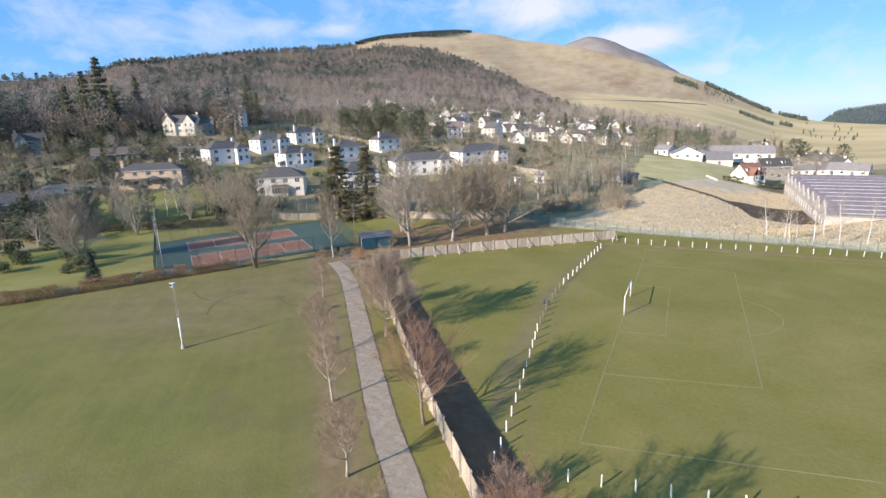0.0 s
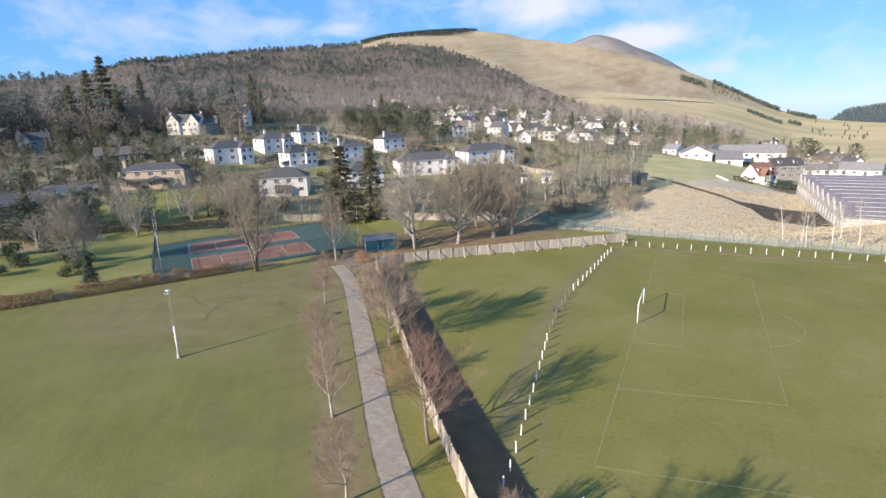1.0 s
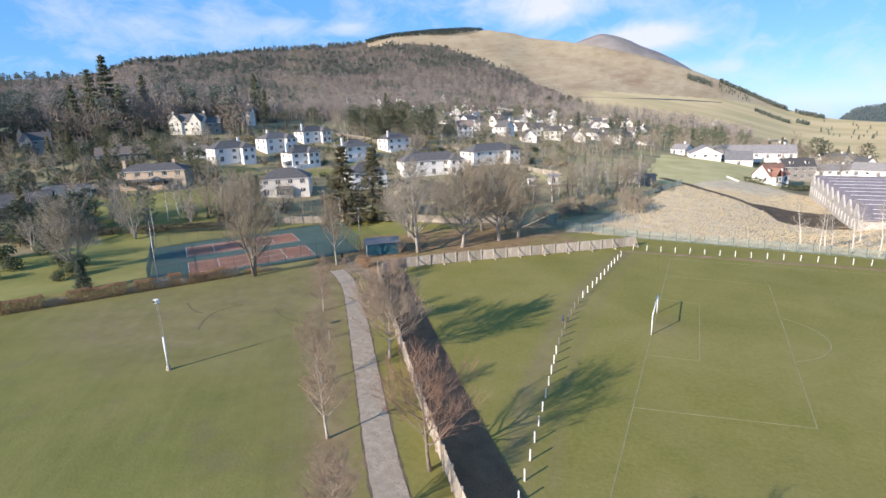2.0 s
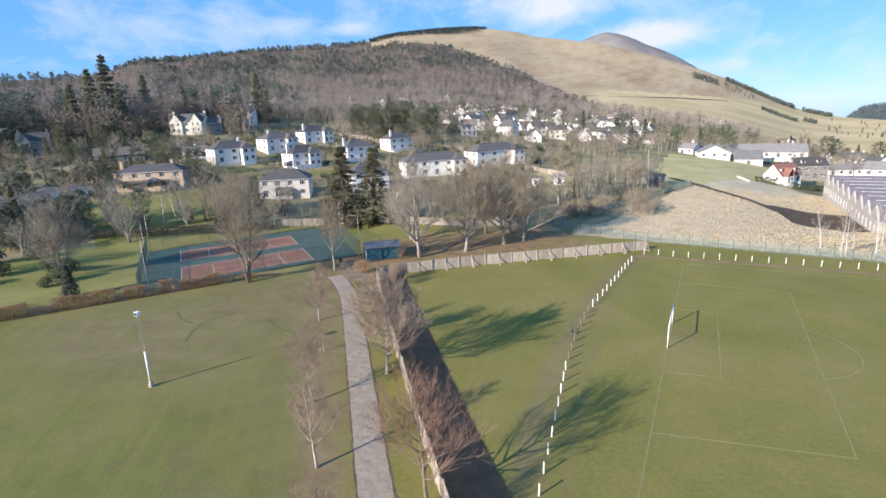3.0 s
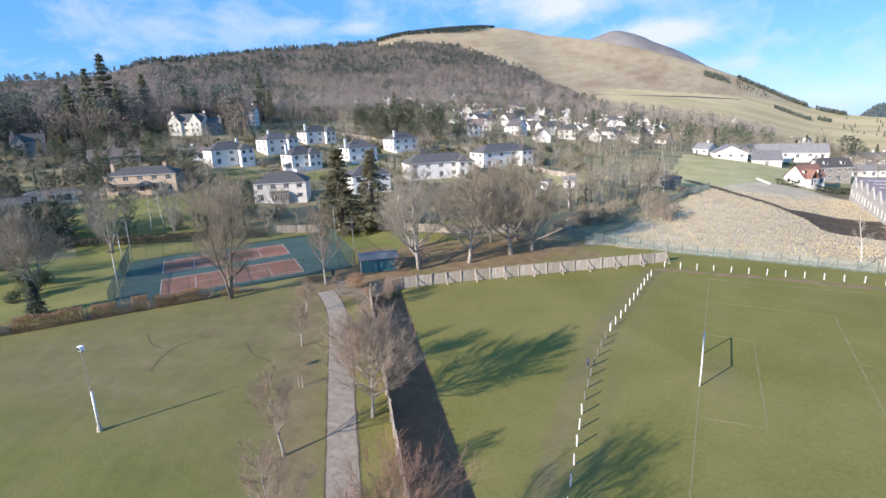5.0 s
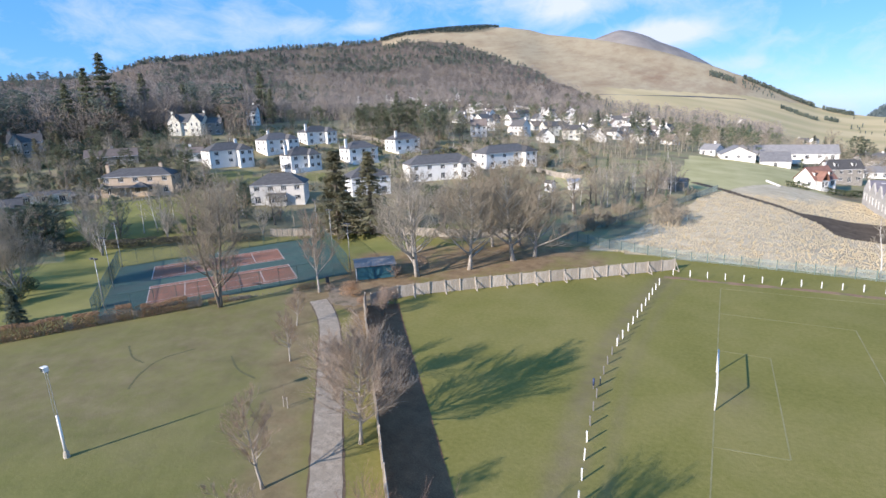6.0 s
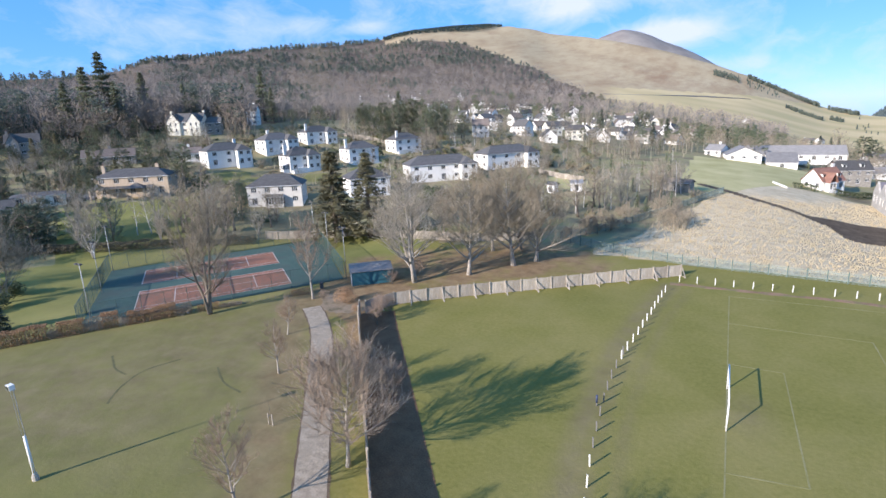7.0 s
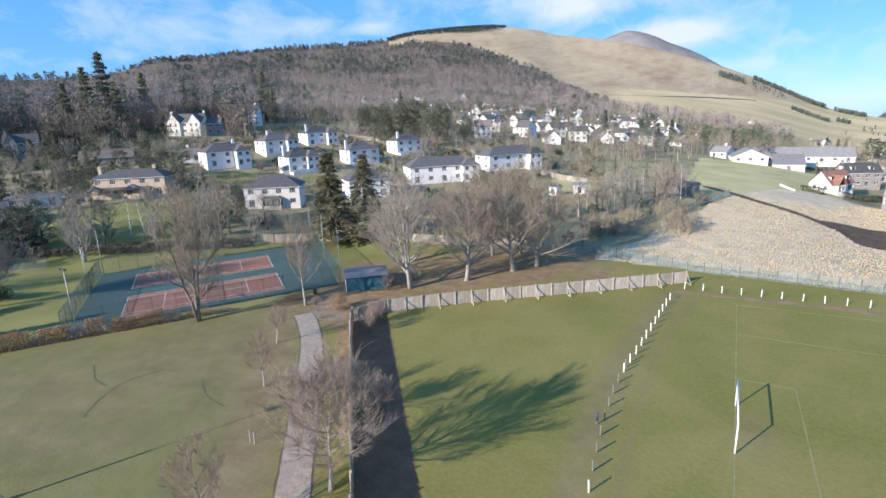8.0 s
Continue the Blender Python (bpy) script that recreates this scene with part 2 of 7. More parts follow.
FOOT = curve([(-180, 8), (-110, 12), (-64, 18), (-52, 21), (-44, 19), (-33, 15.5), (-22, 12.5), (-11, 6), (0, 0.6), (9, -4.5), (20, -5), (80, 0), (180, 8)])
CREST = curve([(-180, 2.5), (-80, 3.6), (-65, 3.75), (-61.5, 3.95), (-59.9, 4.05), (-57.3, 4.6), (-55, 5.2), (-52.7, 5.45), (-47.8, 5.98), (-42.5, 6.5), (-37, 6.85), (-34.2, 7.05), (-31.3, 7.65), (-28.5, 7.9), (-25.6, 8.05), (-22.8, 8.03), (-20, 7.75), (-17.2, 7.1), (-14.4, 6.58), (-12, 6.15), (-6.5, 4.75), (-1.6, 3.08), (1.0, 2.0), (3.3, 0.85), (5.5, -0.25), (6.6, -0.75), (7.7, -1.1), (9.7, -1.55), (12.3, -1.85), (20, -2.2), (60, -1), (180, 2.5)])
REACH = curve([(-180, 900), (-80, 800), (-65, 800), (-34, 1350), (-20, 1700), (0, 1700), (10, 1500), (180, 900)])
PEAK = curve([(-180, -6), (-16, -2), (-13, 5.9), (-12.2, 6.3), (-11.1, 6.66), (-10.1, 6.88), (-9.2, 6.72), (-8.3, 6.45), (-7.5, 6.14), (-6.5, 5.62), (-4.7, 4.86), (-1.65, 3.1), (2, 0), (9, -3), (10.5, -1.4), (11.1, -0.95), (12.5, -0.68), (18, -0.3), (26, -1.5), (60, -2), (180, -2)])


def ease(a, b, x):
    u = np.clip((x - a) / (b - a), 0, 1)
    return u * u * (3 - 2 * u)


def land(x, y):
    """The height of the ground, without its small bumps."""
    x, y = np.asarray(x, float), np.asarray(y, float)
    dx, dy = x - HUB[0], y - HUB[1]
    r, az = np.hypot(dx, dy), np.degrees(np.arctan2(dx, dy))
    foot = FOOT(az)
    dip = -4.0 * np.exp(-((az - 11) / 6.0) ** 2)
    z = foot * np.clip((r - 105) / 195, 0, 1) ** 1.45 + dip * ease(108, 150, r)
    u = (x + 76.5) * 0.560 + (y + 6.4) * 0.829          # the level ground of the tennis courts
    v = -(x + 76.5) * 0.797 + (y + 6.4) * 0.604
    off = np.maximum(np.maximum(-7.5 - u, u - 34.5), np.maximum(-20 - v, v - 30.5))
    z = z * ease(0, 12, off)
    el0 = np.arctan((foot + dip - HUB_Z) / 300)
    reach = REACH(az)
    u = np.clip((r - 300) / (reach - 300), 0, 1) ** 0.85
    el = el0 + (np.radians(CREST(az)) - el0) * u
    far = HUB_Z + np.minimum(r, reach) * np.tan(el) - 0.04 * np.maximum(r - reach, 0)
    z = np.where(r > 300, far, z)
    top = HUB_Z + 3700 * np.tan(np.radians(PEAK(az)))
    top = -120 + (top + 120) * np.exp(-((r - 3700) / 800) ** 2)
    return np.where(r > 2200, np.maximum(z, top), z)


def spot(az, r):
    a = radians(az)
    return HUB[0] + r * math.sin(a), HUB[1] + r * math.cos(a)


def on_land(x, y, sink=0.0):
    return Vector((x, y, float(land(x, y)) - sink))


# ---- mesh tools ----
class Shape:
    """Collects vertices and faces for one mesh."""

    def __init__(self):
        self.v, self.f = [], []

    def face(self, *pts):
        b = len(self.v)
        self.v += [tuple(p) for p in pts]
        self.f.append(tuple(range(b, b + len(pts))))
        return self

    def box(self, x0, y0, z0, x1, y1, z1, m=None):
        c = [(x0, y0, z0), (x1, y0, z0), (x1, y1, z0), (x0, y1, z0), (x0, y0, z1), (x1, y0, z1), (x1, y1, z1), (x0, y1, z1)]
        if m is not None:
            c = [tuple(m @ Vector(p)) for p in c]
        b = len(self.v)
        self.v += c
        self.f += [tuple(b + i for i in q) for q in ((0, 3, 2, 1), (4, 5, 6, 7), (0, 1, 5, 4), (1, 2, 6, 5), (2, 3, 7, 6), (3, 0, 4, 7))]
        return self

    def beam(self, a, b, w, h=None):
        """A squared beam from a to b."""
        a, b = Vector(a), Vector(b)
        h = h or w
        q = (b - a).to_track_quat("Z", "Y").to_matrix().to_4x4()
        return self.box(-w / 2, -h / 2, 0, w / 2, h / 2, (b - a).length, Matrix.Translation(a) @ q)

    def tube(self, pts, radii, sides=5):
        """A tapering round tube along pts."""
        b, n = len(self.v), len(pts)
        pts = [Vector(p) for p in pts]
        for i, p in enumerate(pts):
            d = (pts[min(i + 1, n - 1)] - pts[max(i - 1, 0)])
            d = d.normalized() if d.length > 1e-6 else Vector((0, 0, 1))
            s = d.cross(Vector((0, 0, 1))) if abs(d.z) < 0.95 else d.cross(Vector((1, 0, 0)))
            s.normalize()
            t = d.cross(s)
            for k in range(sides):
                a = 2 * math.pi * k / sides
                self.v.append(tuple(p + radii[i] * (math.cos(a) * s + math.sin(a) * t)))
        for i in range(n - 1):
            for k in range(sides):
                k2 = (k + 1) % sides
                self.f.append((b + i * sides + k, b + i * sides + k2, b + (i + 1) * sides + k2, b + (i + 1) * sides + k))
        self.f.append(tuple(b + k for k in reversed(range(sides))))
        self.f.append(tuple(b + (n - 1) * sides + k for k in range(sides)))
        return self

    def spike(self, a, b, r):
        """A thin twig with three sides that runs out to a point."""
        d = b - a
        s = Vector((d.y, -d.x, 0.2 * d.z + 1e-3)).normalized() * r
        t = d.cross(s).normalized() * r
        i = len(self.v)
        self.v += [tuple(a + s), tuple(a - 0.5 * s + 0.87 * t), tuple(a - 0.5 * s - 0.87 * t), tuple(b)]
        self.f += [(i, i + 1, i + 3), (i + 1, i + 2, i + 3), (i + 2, i, i + 3)]
        return self

    def weld(self):
        """Joins corners that lie on one spot, so that faces share their edges."""
        seen, at = {}, []
        for v in self.v:
            at.append(seen.setdefault(tuple(round(c, 4) for c in v), len(seen)))
        self.v = list(seen)
        self.f = [tuple(at[i] for i in f) for f in self.f]
        return self

    def mesh(self, name, mat=None, smooth=False):
        me = bpy.data.meshes.new(name)
        me.from_pydata(self.v, [], self.f)
        if mat:
            me.materials.append(mat)
        if smooth:
            me.polygons.foreach_set("use_smooth", [True] * len(me.polygons))
        me.update()
        return me


def part(name, shape, mat, parent, label="", smooth=False, m=None):
    """ONE mesh object under a thing or a part."""
    me = shape if isinstance(shape, bpy.types.Mesh) else shape.mesh(name, mat, smooth)
    ob = new(name, me)
    ob.parent = parent
    if m is not None:
        ob.matrix_basis = m
    if label:
        ob["label"] = label
    return ob


def thing(name, label, category, m=None, group="", kind=""):
    """An empty at the base of a thing, which parents its parts."""
    ob = new(name)
    if m is not None:
        ob.matrix_basis = m
    return tagged(ob, label, category, group, kind)


def facing(az):
    """The turn about z by which a thing's front, its -y side, looks along that bearing."""
    return 180 - az


def along(points, step):
    """Evenly spaced places along a broken line, with the direction there."""
    out, left = [], 0.0
    for (x0, y0), (x1, y1) in zip(points, points[1:]):
        n = math.hypot(x1 - x0, y1 - y0)
        s = left
        while s < n:
            out.append((x0 + (x1 - x0) * s / n, y0 + (y1 - y0) * s / n, math.degrees(math.atan2(y1 - y0, x1 - x0))))
            s += step
        left = s - n
    return out


def bend(points, steps=8):
    """A smooth line through a few plan points."""
    p = [Vector(q) for q in points]
    out = []
    for i in range(len(p) - 1):
        a, b = p[max(i - 1, 0)], p[min(i + 2, len(p) - 1)]
        for k in range(steps):
            u = k / steps
            out.append(tuple(0.5 * (2 * p[i] + (p[i + 1] - a) * u + (2 * a - 5 * p[i] + 4 * p[i + 1] - b) * u * u + (3 * p[i] - a - 3 * p[i + 1] + b) * u ** 3)))
    return out + [tuple(p[-1])]


def strip(shape, line, width, z, thick, wobble=0.0, rng=None):
    """A flat band of that width and thickness laid along a line on the land."""
    rows = []
    for i, p in enumerate(line):
        a, b = Vector(line[max(i - 1, 0)]), Vector(line[min(i + 1, len(line) - 1)])
        d = (b - a).normalized()
        nrm = Vector((-d.y, d.x))
        h = width / 2
        l, r = Vector(p) + nrm * (h + (rng.uniform(-wobble, wobble) if wobble else 0)), Vector(p) - nrm * (h + (rng.uniform(-wobble, wobble) if wobble else 0))
        rows.append((l, r))
    for (l0, r0), (l1, r1) in zip(rows, rows[1:]):
        q = [(c.x, c.y, float(land(c.x, c.y)) + z) for c in (l0, r0, r1, l1)]
        shape.face(*reversed(q))
        low = [(x, y, h - thick) for x, y, h in q]
        shape.face(q[0], low[0], low[3], q[3])
        shape.face(q[1], q[2], low[2], low[1])
    return shape


# ---- the ground: one sheet to the horizon ----
WOOD_TOP = curve([(-180, 20), (-36, 20), (-34.6, 9), (-33.5, 6.95), (-31.4, 6.9), (-28, 6.75), (-25.7, 6.4), (-24, 5.8), (-22.2, 5.25), (-20, 4.3), (-17.7, 3.5), (-16.6, 2.7), (-14.9, 2.0), (-13.2, 1.1), (-11.8, -0.4), (-9, -4), (-5, -9), (180, -9)])
WOOD_FOOT = curve([(-180, -4), (-72, -2.2), (-66, -1.9), (-57, -1.1), (-48, -0.7), (-42, -0.4), (-36, -0.4), (-32, 0.1), (-26, 0.0), (-20, -0.5), (-14, -0.8), (-10, -1.2), (180, -1.2)])


def bearings(x, y):
    dx, dy = np.asarray(x, float) - HUB[0], np.asarray(y, float) - HUB[1]
    r = np.hypot(dx, dy)
    el = np.degrees(np.arctan2(land(x, y) - HUB_Z, np.maximum(r, 1)))
    return np.degrees(np.arctan2(dx, dy)), r, el


def wooded(x, y):
    az, r, el = bearings(x, y)
    return ((r > 300) & (el > WOOD_FOOT(az)) & (el < WOOD_TOP(az)) & (az < -10)).astype(float)


ROUGH_TRACK = [(48, 84), (34, 90), (25, 96.5), (19.5, 103), (9, 118), (-1, 131), (-9, 141)]


def off_track(x, y):
    """Distance from the middle of the dirt track through the rough field."""
    best = np.full(np.shape(x), 1e9)
    for (x0, y0), (x1, y1) in zip(ROUGH_TRACK, ROUGH_TRACK[1:]):
        dx, dy = x1 - x0, y1 - y0
        t = np.clip(((x - x0) * dx + (y - y0) * dy) / (dx * dx + dy * dy), 0, 1)
        best = np.minimum(best, np.hypot(x - x0 - t * dx, y - y0 - t * dy))
    return best


def soil(x, y):
    """Dark churned earth: the track and the yard at its end."""
    yard = np.minimum(np.minimum(y - 88 - 0.1 * x, 108 + 0.1 * x - y), np.minimum(x - 22 + 0.25 * (y - 92), 70 - x))
    return np.maximum(1 - ease(0.8, 2.2, off_track(x, y)), ease(-1, 1.5, yard))


def straw(x, y):
    """The rough field of dead grass behind the pitch."""
    az, r, _ = bearings(x, y)
    edge = 3.0 * np.sin(x * 0.21 + y * 0.13)
    inside = np.minimum(np.minimum(y - 46 + 0.07 * x, x - 0.25 * (y - 60) + 19 + 0.4 * edge), np.minimum(np.where(x < 16, 131 + 2.0 * np.maximum(x, 0) + 0.3 * edge, 163 - 0.7 * (x - 16) + edge) - y, 60 - x))
    return ease(-1.5, 1.5, inside) * (1 - soil(x, y))


GARDEN_LAWNS = [(-142, 71, 10), (-93, 132, 7.5), (-125, 92, 7), (-120, 112, 6), (-153, 78, 7), (-105, 146, 6), (-152, 112, 6)]


def past_hedge(x, y):
    """Beyond the beech hedge that closes the west field."""
    return ((x + 104) * -0.795 + (y + 51) * 0.607 > 0) & (x < -56)


def lawn(x, y):
    """Mown or grazed green beyond the pitches."""
    az, r, _ = bearings(x, y)
    a = (y > 128) & (y < 225) & (x > -16) & (x < 30)
    b = (az > -17) & (az < -9) & (r > 176) & (r < 200)
    c = (az > -62) & (az < -51) & (r > 128) & (r < 180)
    d = (az > -72) & (az < -25) & (r > 70) & (r < 131) & past_hedge(x, y)
    e = np.zeros(np.shape(x), bool)
    for gx, gy, gr in GARDEN_LAWNS:
        e = e | (np.hypot(x - gx, y - gy) < gr)
    return (a | b | c | d | e).astype(float)


def pale_lawn(x, y):
    """Winter grass below the school and in the fenced garden, sunlight painted as paleness."""
    az, r, _ = bearings(x, y)
    return (((y > 128) & (y < 225) & (x > -16) & (x < 30)) | ((az > -17) & (az < -9) & (r > 176) & (r < 200))).astype(float)


def hillside(x, y):
    az, r, el = bearings(x, y)
    open_hill = (r > 420) & (el > WOOD_TOP(az)) & (az > -34)
    return (open_hill | (r > 1600)).astype(float)


def pasture(x, y):
    """Grazed fields above the village, below the open hill."""
    az, r, el = bearings(x, y)
    return ease(-16, -6, az) * ((r > 520) & (el < CREST(az) * 0.35 - 0.4))


def bracken(x, y):
    """Drifts of dead bracken across the middle of the open hill."""
    az, r, el = bearings(x, y)
    up = el / np.maximum(CREST(az), 0.6)
    return np.exp(-((az + 6) / 9.0) ** 2) * np.exp(-((up - 0.52) / 0.26) ** 2) * (r > 500)


def heath(x, y):
    """The stony, heathery summit."""
    az, r, el = bearings(x, y)
    return ((r > 2600) & (az < 9)).astype(float)


def forest(x, y):
    az, r, el = bearings(x, y)
    return ((r > 2400) & (az >= 9)).astype(float)


def field(x, y):
    """The two playing fields."""
    az, r, _ = bearings(x, y)
    return (((r < 112) | ((y < 45) & (np.abs(x) < 130))) & (straw(x, y) < 0.5) & ~past_hedge(x, y)).astype(float)


def bare(x, y):
    """Worn, muddy turf: the west field's far end, under the avenue, along the rail."""
    t = ((x + 44.4) * 0.631 - (y - 5.8) * -0.776)
    d = (x + 44.4) * 0.776 + (y - 5.8) * 0.631
    avenue = np.exp(-((d + 9.6) / 3.4) ** 2) * ((y < 12) & (y > -60)) * 0.8
    mud = np.exp(-(((x + 63) / 13) ** 2 + ((y + 27) / 7) ** 2)) * 1.1
    mud2 = np.exp(-(((x + 52) / 10) ** 2 + ((y + 8) / 9) ** 2)) * 0.7
    edge = x + 8.9 - 0.0028 * (y - 2) ** 2
    rail = (np.exp(-((edge + 2.2) / 1.2) ** 2) * 1.0 + np.exp(-((edge + 0.6) / 0.6) ** 2) * 0.5 + np.exp(-((edge - 1.2) / 0.7) ** 2) * 0.45) * ((y > -42) & (y < 34))
    mouth = np.exp(-(((x - 1.6) / 1.8) ** 2 + (y / 3.4) ** 2)) * 0.8
    west = ((az_of(x, y) < -30)) * np.exp(-((d + 26) / 22) ** 2) * 0.6 * (d < -3) * ease(-42, -20, y)
    return np.clip(avenue + mud + mud2 + rail + mouth + west, 0, 1)


def leafy(x, y):
    """Brown fallen leaves: under the big trees, in the yard by the hut, on the verge of the path."""
    s, q = (x + 47.4) * 0.76 + (y - 18.4) * 0.65, (y - 18.4) * 0.76 - (x + 47.4) * 0.65
    trees = np.exp(-((q - 7) / 15.0) ** 4 - ((s - 15) / 28.0) ** 6) * 0.66
    yard = np.exp(-((x + 50) / 6.5) ** 2 - ((y - 10) / 6.0) ** 2) * 1.0
    d = (x + 44.4) * 0.776 + (y - 5.8) * 0.631
    verge = np.exp(-((d + 1.3) / 1.5) ** 2) * ease(-26, -2, y) * (y < 12) * 0.75
    avenue = np.exp(-((d + 9.6) / 3.0) ** 2) * (y < 8) * (y > -62) * 0.66
    return np.clip(trees + yard + verge + avenue, 0, 1)


def worn(x, y):
    """The thinner, duller turf of the west field."""
    d = (x + 44.4) * 0.776 + (y - 5.8) * 0.631
    return ease(-6, -11, d) * (field(x, y) > 0.5) * 0.75


def az_of(x, y):
    return np.degrees(np.arctan2(np.asarray(x, float) - HUB[0], np.asarray(y, float) - HUB[1]))


def build_ground():
    az = np.concatenate([np.arange(-180, -75, 5.0), np.arange(-75, 25, 0.36), np.arange(25, 180, 5.0)])
    rr = np.concatenate([np.arange(1.5, 100, 1.6), np.arange(100, 300, 1.7), np.geomspace(300, 4850, 130)])
    A, R = np.meshgrid(np.radians(az), rr)
    X, Y = HUB[0] + R * np.sin(A), HUB[1] + R * np.cos(A)
    Z = land(X, Y)
    bumps = np.zeros_like(Z)
    flat_x, flat_y = X.ravel(), Y.ravel()
    for amp, wave in ((0.7, 38.0), (0.3, 13.0), (4.0, 260.0)):
        n = np.array([noise.noise((a / wave, b / wave, amp)) for a, b in zip(flat_x, flat_y)]).reshape(Z.shape)
        reach = ease(118, 190, R) if wave < 100 else ease(600, 1200, R)
        bumps += amp * n * reach
    Z = Z + bumps * (1 - 0.9 * lawn(X, Y))
    tuss = np.array([noise.noise((a / 5.0, b / 5.0, 7.0)) for a, b in zip(flat_x, flat_y)]).reshape(Z.shape)
    Z = Z + 0.22 * (tuss + 0.2) * straw(X, Y)
    n, m = len(rr), len(az)
    verts = [(HUB[0], HUB[1], 0.0)] + list(zip(X.ravel().tolist(), Y.ravel().tolist(), Z.ravel().tolist()))
    faces = [(0, 1 + (k + 1) % m, 1 + k) for k in range(m)]
    for i in range(n - 1):
        a, b = 1 + i * m, 1 + (i + 1) * m
        faces += [(a + k, a + (k + 1) % m, b + (k + 1) % m, b + k) for k in range(m)]
    me = bpy.data.meshes.new("ground")
    me.from_pydata(verts, [], faces)
    for key, fn in (("straw", straw), ("wood", wooded), ("hill", hillside), ("field", field), ("lawn", lawn), ("bare", bare), ("soil", soil), ("pasture", pasture), ("heath", heath), ("bracken", bracken), ("forest", forest), ("leafy", leafy), ("worn", worn), ("pale_lawn", pale_lawn)):
        att = me.attributes.new(key, "FLOAT", "POINT")
        att.data.foreach_set("value", np.concatenate([[fn(HUB[0], HUB[1])], np.ravel(fn(X, Y))]).astype(np.float32))
    me.polygons.foreach_set("use_smooth", [True] * len(me.polygons))
    me.update()
    ob = tagged(new("ground", me), "grassy valley floor rising to wooded and open hills", "ground", kind="structure")
    return ob


def ground_material():
    m = bpy.data.materials.new("ground_cover")
    m.use_nodes = True
    n, l = m.node_tree.nodes, m.node_tree.links
    bsdf = n["Principled BSDF"]
    bsdf.inputs["Roughness"].default_value = 0.95
    bsdf.inputs["Specular IOR Level"].default_value = 0.1
    co = n.new("ShaderNodeTexCoord")

    def tex(scale, detail=6.0, rough=0.6, stretch=None):
        t = n.new("ShaderNodeTexNoise")
        t.inputs["Scale"].default_value, t.inputs["Detail"].default_value, t.inputs["Roughness"].default_value = scale, detail, rough
        src = co.outputs["Object"]
        if stretch:
            mp = n.new("ShaderNodeMapping")
            mp.inputs["Scale"].default_value, mp.inputs["Rotation"].default_value = stretch[:3], (0, 0, stretch[3])
            l.new(src, mp.inputs["Vector"])
            src = mp.outputs["Vector"]
        l.new(src, t.inputs["Vector"])
        return t.outputs["Fac"]

    def ramp(fac, stops):
        r = n.new("ShaderNodeValToRGB")
        r.color_ramp.elements[0].position, r.color_ramp.elements[1].position = stops[0][0], stops[-1][0]
        r.color_ramp.elements[0].color, r.color_ramp.elements[1].color = (*stops[0][1], 1), (*stops[-1][1], 1)
        for p, c in stops[1:-1]:
            r.color_ramp.elements.new(p).color = (*c, 1)
        l.new(fac, r.inputs["Fac"])
        return r.outputs["Color"]

    def mix(fac, a, b):
        x = n.new("ShaderNodeMix")
        x.data_type = "RGBA"
        l.new(fac, x.inputs[0])
        l.new(a, x.inputs[6])
        l.new(b, x.inputs[7])
        return x.outputs[2]

    def mask(key, soft=0.35, scale=0.3):
        a = n.new("ShaderNodeAttribute")
        a.attribute_name = key
        add = n.new("ShaderNodeMath")
        add.operation = "MULTIPLY_ADD"
        add.inputs[1].default_value = soft
        l.new(tex(scale, 5), add.inputs[0])
        l.new(a.outputs["Fac"], add.inputs[2])
        rg = n.new("ShaderNodeMapRange")
        rg.inputs["From Min"].default_value, rg.inputs["From Max"].default_value = 0.35 + soft / 2, 0.65 + soft / 2
        l.new(add.outputs[0], rg.inputs["Value"])
        return rg.outputs["Result"]

    scrub = ramp(tex(0.12), [(0.32, (0.17, 0.14, 0.09)), (0.5, (0.27, 0.235, 0.135)), (0.68, (0.25, 0.25, 0.115))])
    turf = ramp(tex(0.06, 8, 0.66), [(0.3, (0.125, 0.128, 0.03)), (0.5, (0.185, 0.174, 0.047)), (0.7, (0.272, 0.228, 0.085))])
    fine = ramp(tex(2.2, 4, 0.7), [(0.3, (0.118, 0.122, 0.028)), (0.7, (0.25, 0.218, 0.075))])
    mown = n.new("ShaderNodeMapping")
    mown.vector_type = "TEXTURE"
    mown.inputs["Rotation"].default_value, mown.inputs["Scale"].default_value = (0, 0, radians(39)), (1, 16, 1)
    l.new(co.outputs["Object"], mown.inputs["Vector"])
    streak = n.new("ShaderNodeTexNoise")
    streak.inputs["Scale"].default_value, streak.inputs["Detail"].default_value, streak.inputs["Roughness"].default_value = 0.7, 5.0, 0.65
    l.new(mown.outputs["Vector"], streak.inputs["Vector"])
    half = n.new("ShaderNodeValue")
    half.outputs[0].default_value = 0.45
    turf = mix(half.outputs[0], turf, fine)
    turf = mix(ramp(tex(0.09, 6, 0.6), [(0.45, (0, 0, 0)), (0.72, (0.45, 0.45, 0.45))]), turf, ramp(tex(0.4, 5), [(0.3, (0.22, 0.195, 0.075)), (0.7, (0.27, 0.23, 0.1))]))
    mud = ramp(tex(0.25, 8, 0.7), [(0.3, (0.14, 0.115, 0.06)), (0.7, (0.235, 0.195, 0.102))])
    dead = ramp(tex(0.3, 8, 0.7), [(0.3, (0.39, 0.31, 0.2)), (0.5, (0.51, 0.425, 0.285)), (0.7, (0.6, 0.51, 0.36))])
    green = ramp(tex(0.1, 6), [(0.3, (0.142, 0.152, 0.043)), (0.7, (0.248, 0.238, 0.083))])
    litter = ramp(tex(0.05, 7, 0.7), [(0.3, (0.1, 0.076, 0.058)), (0.5, (0.14, 0.11, 0.082)), (0.72, (0.17, 0.14, 0.1))])
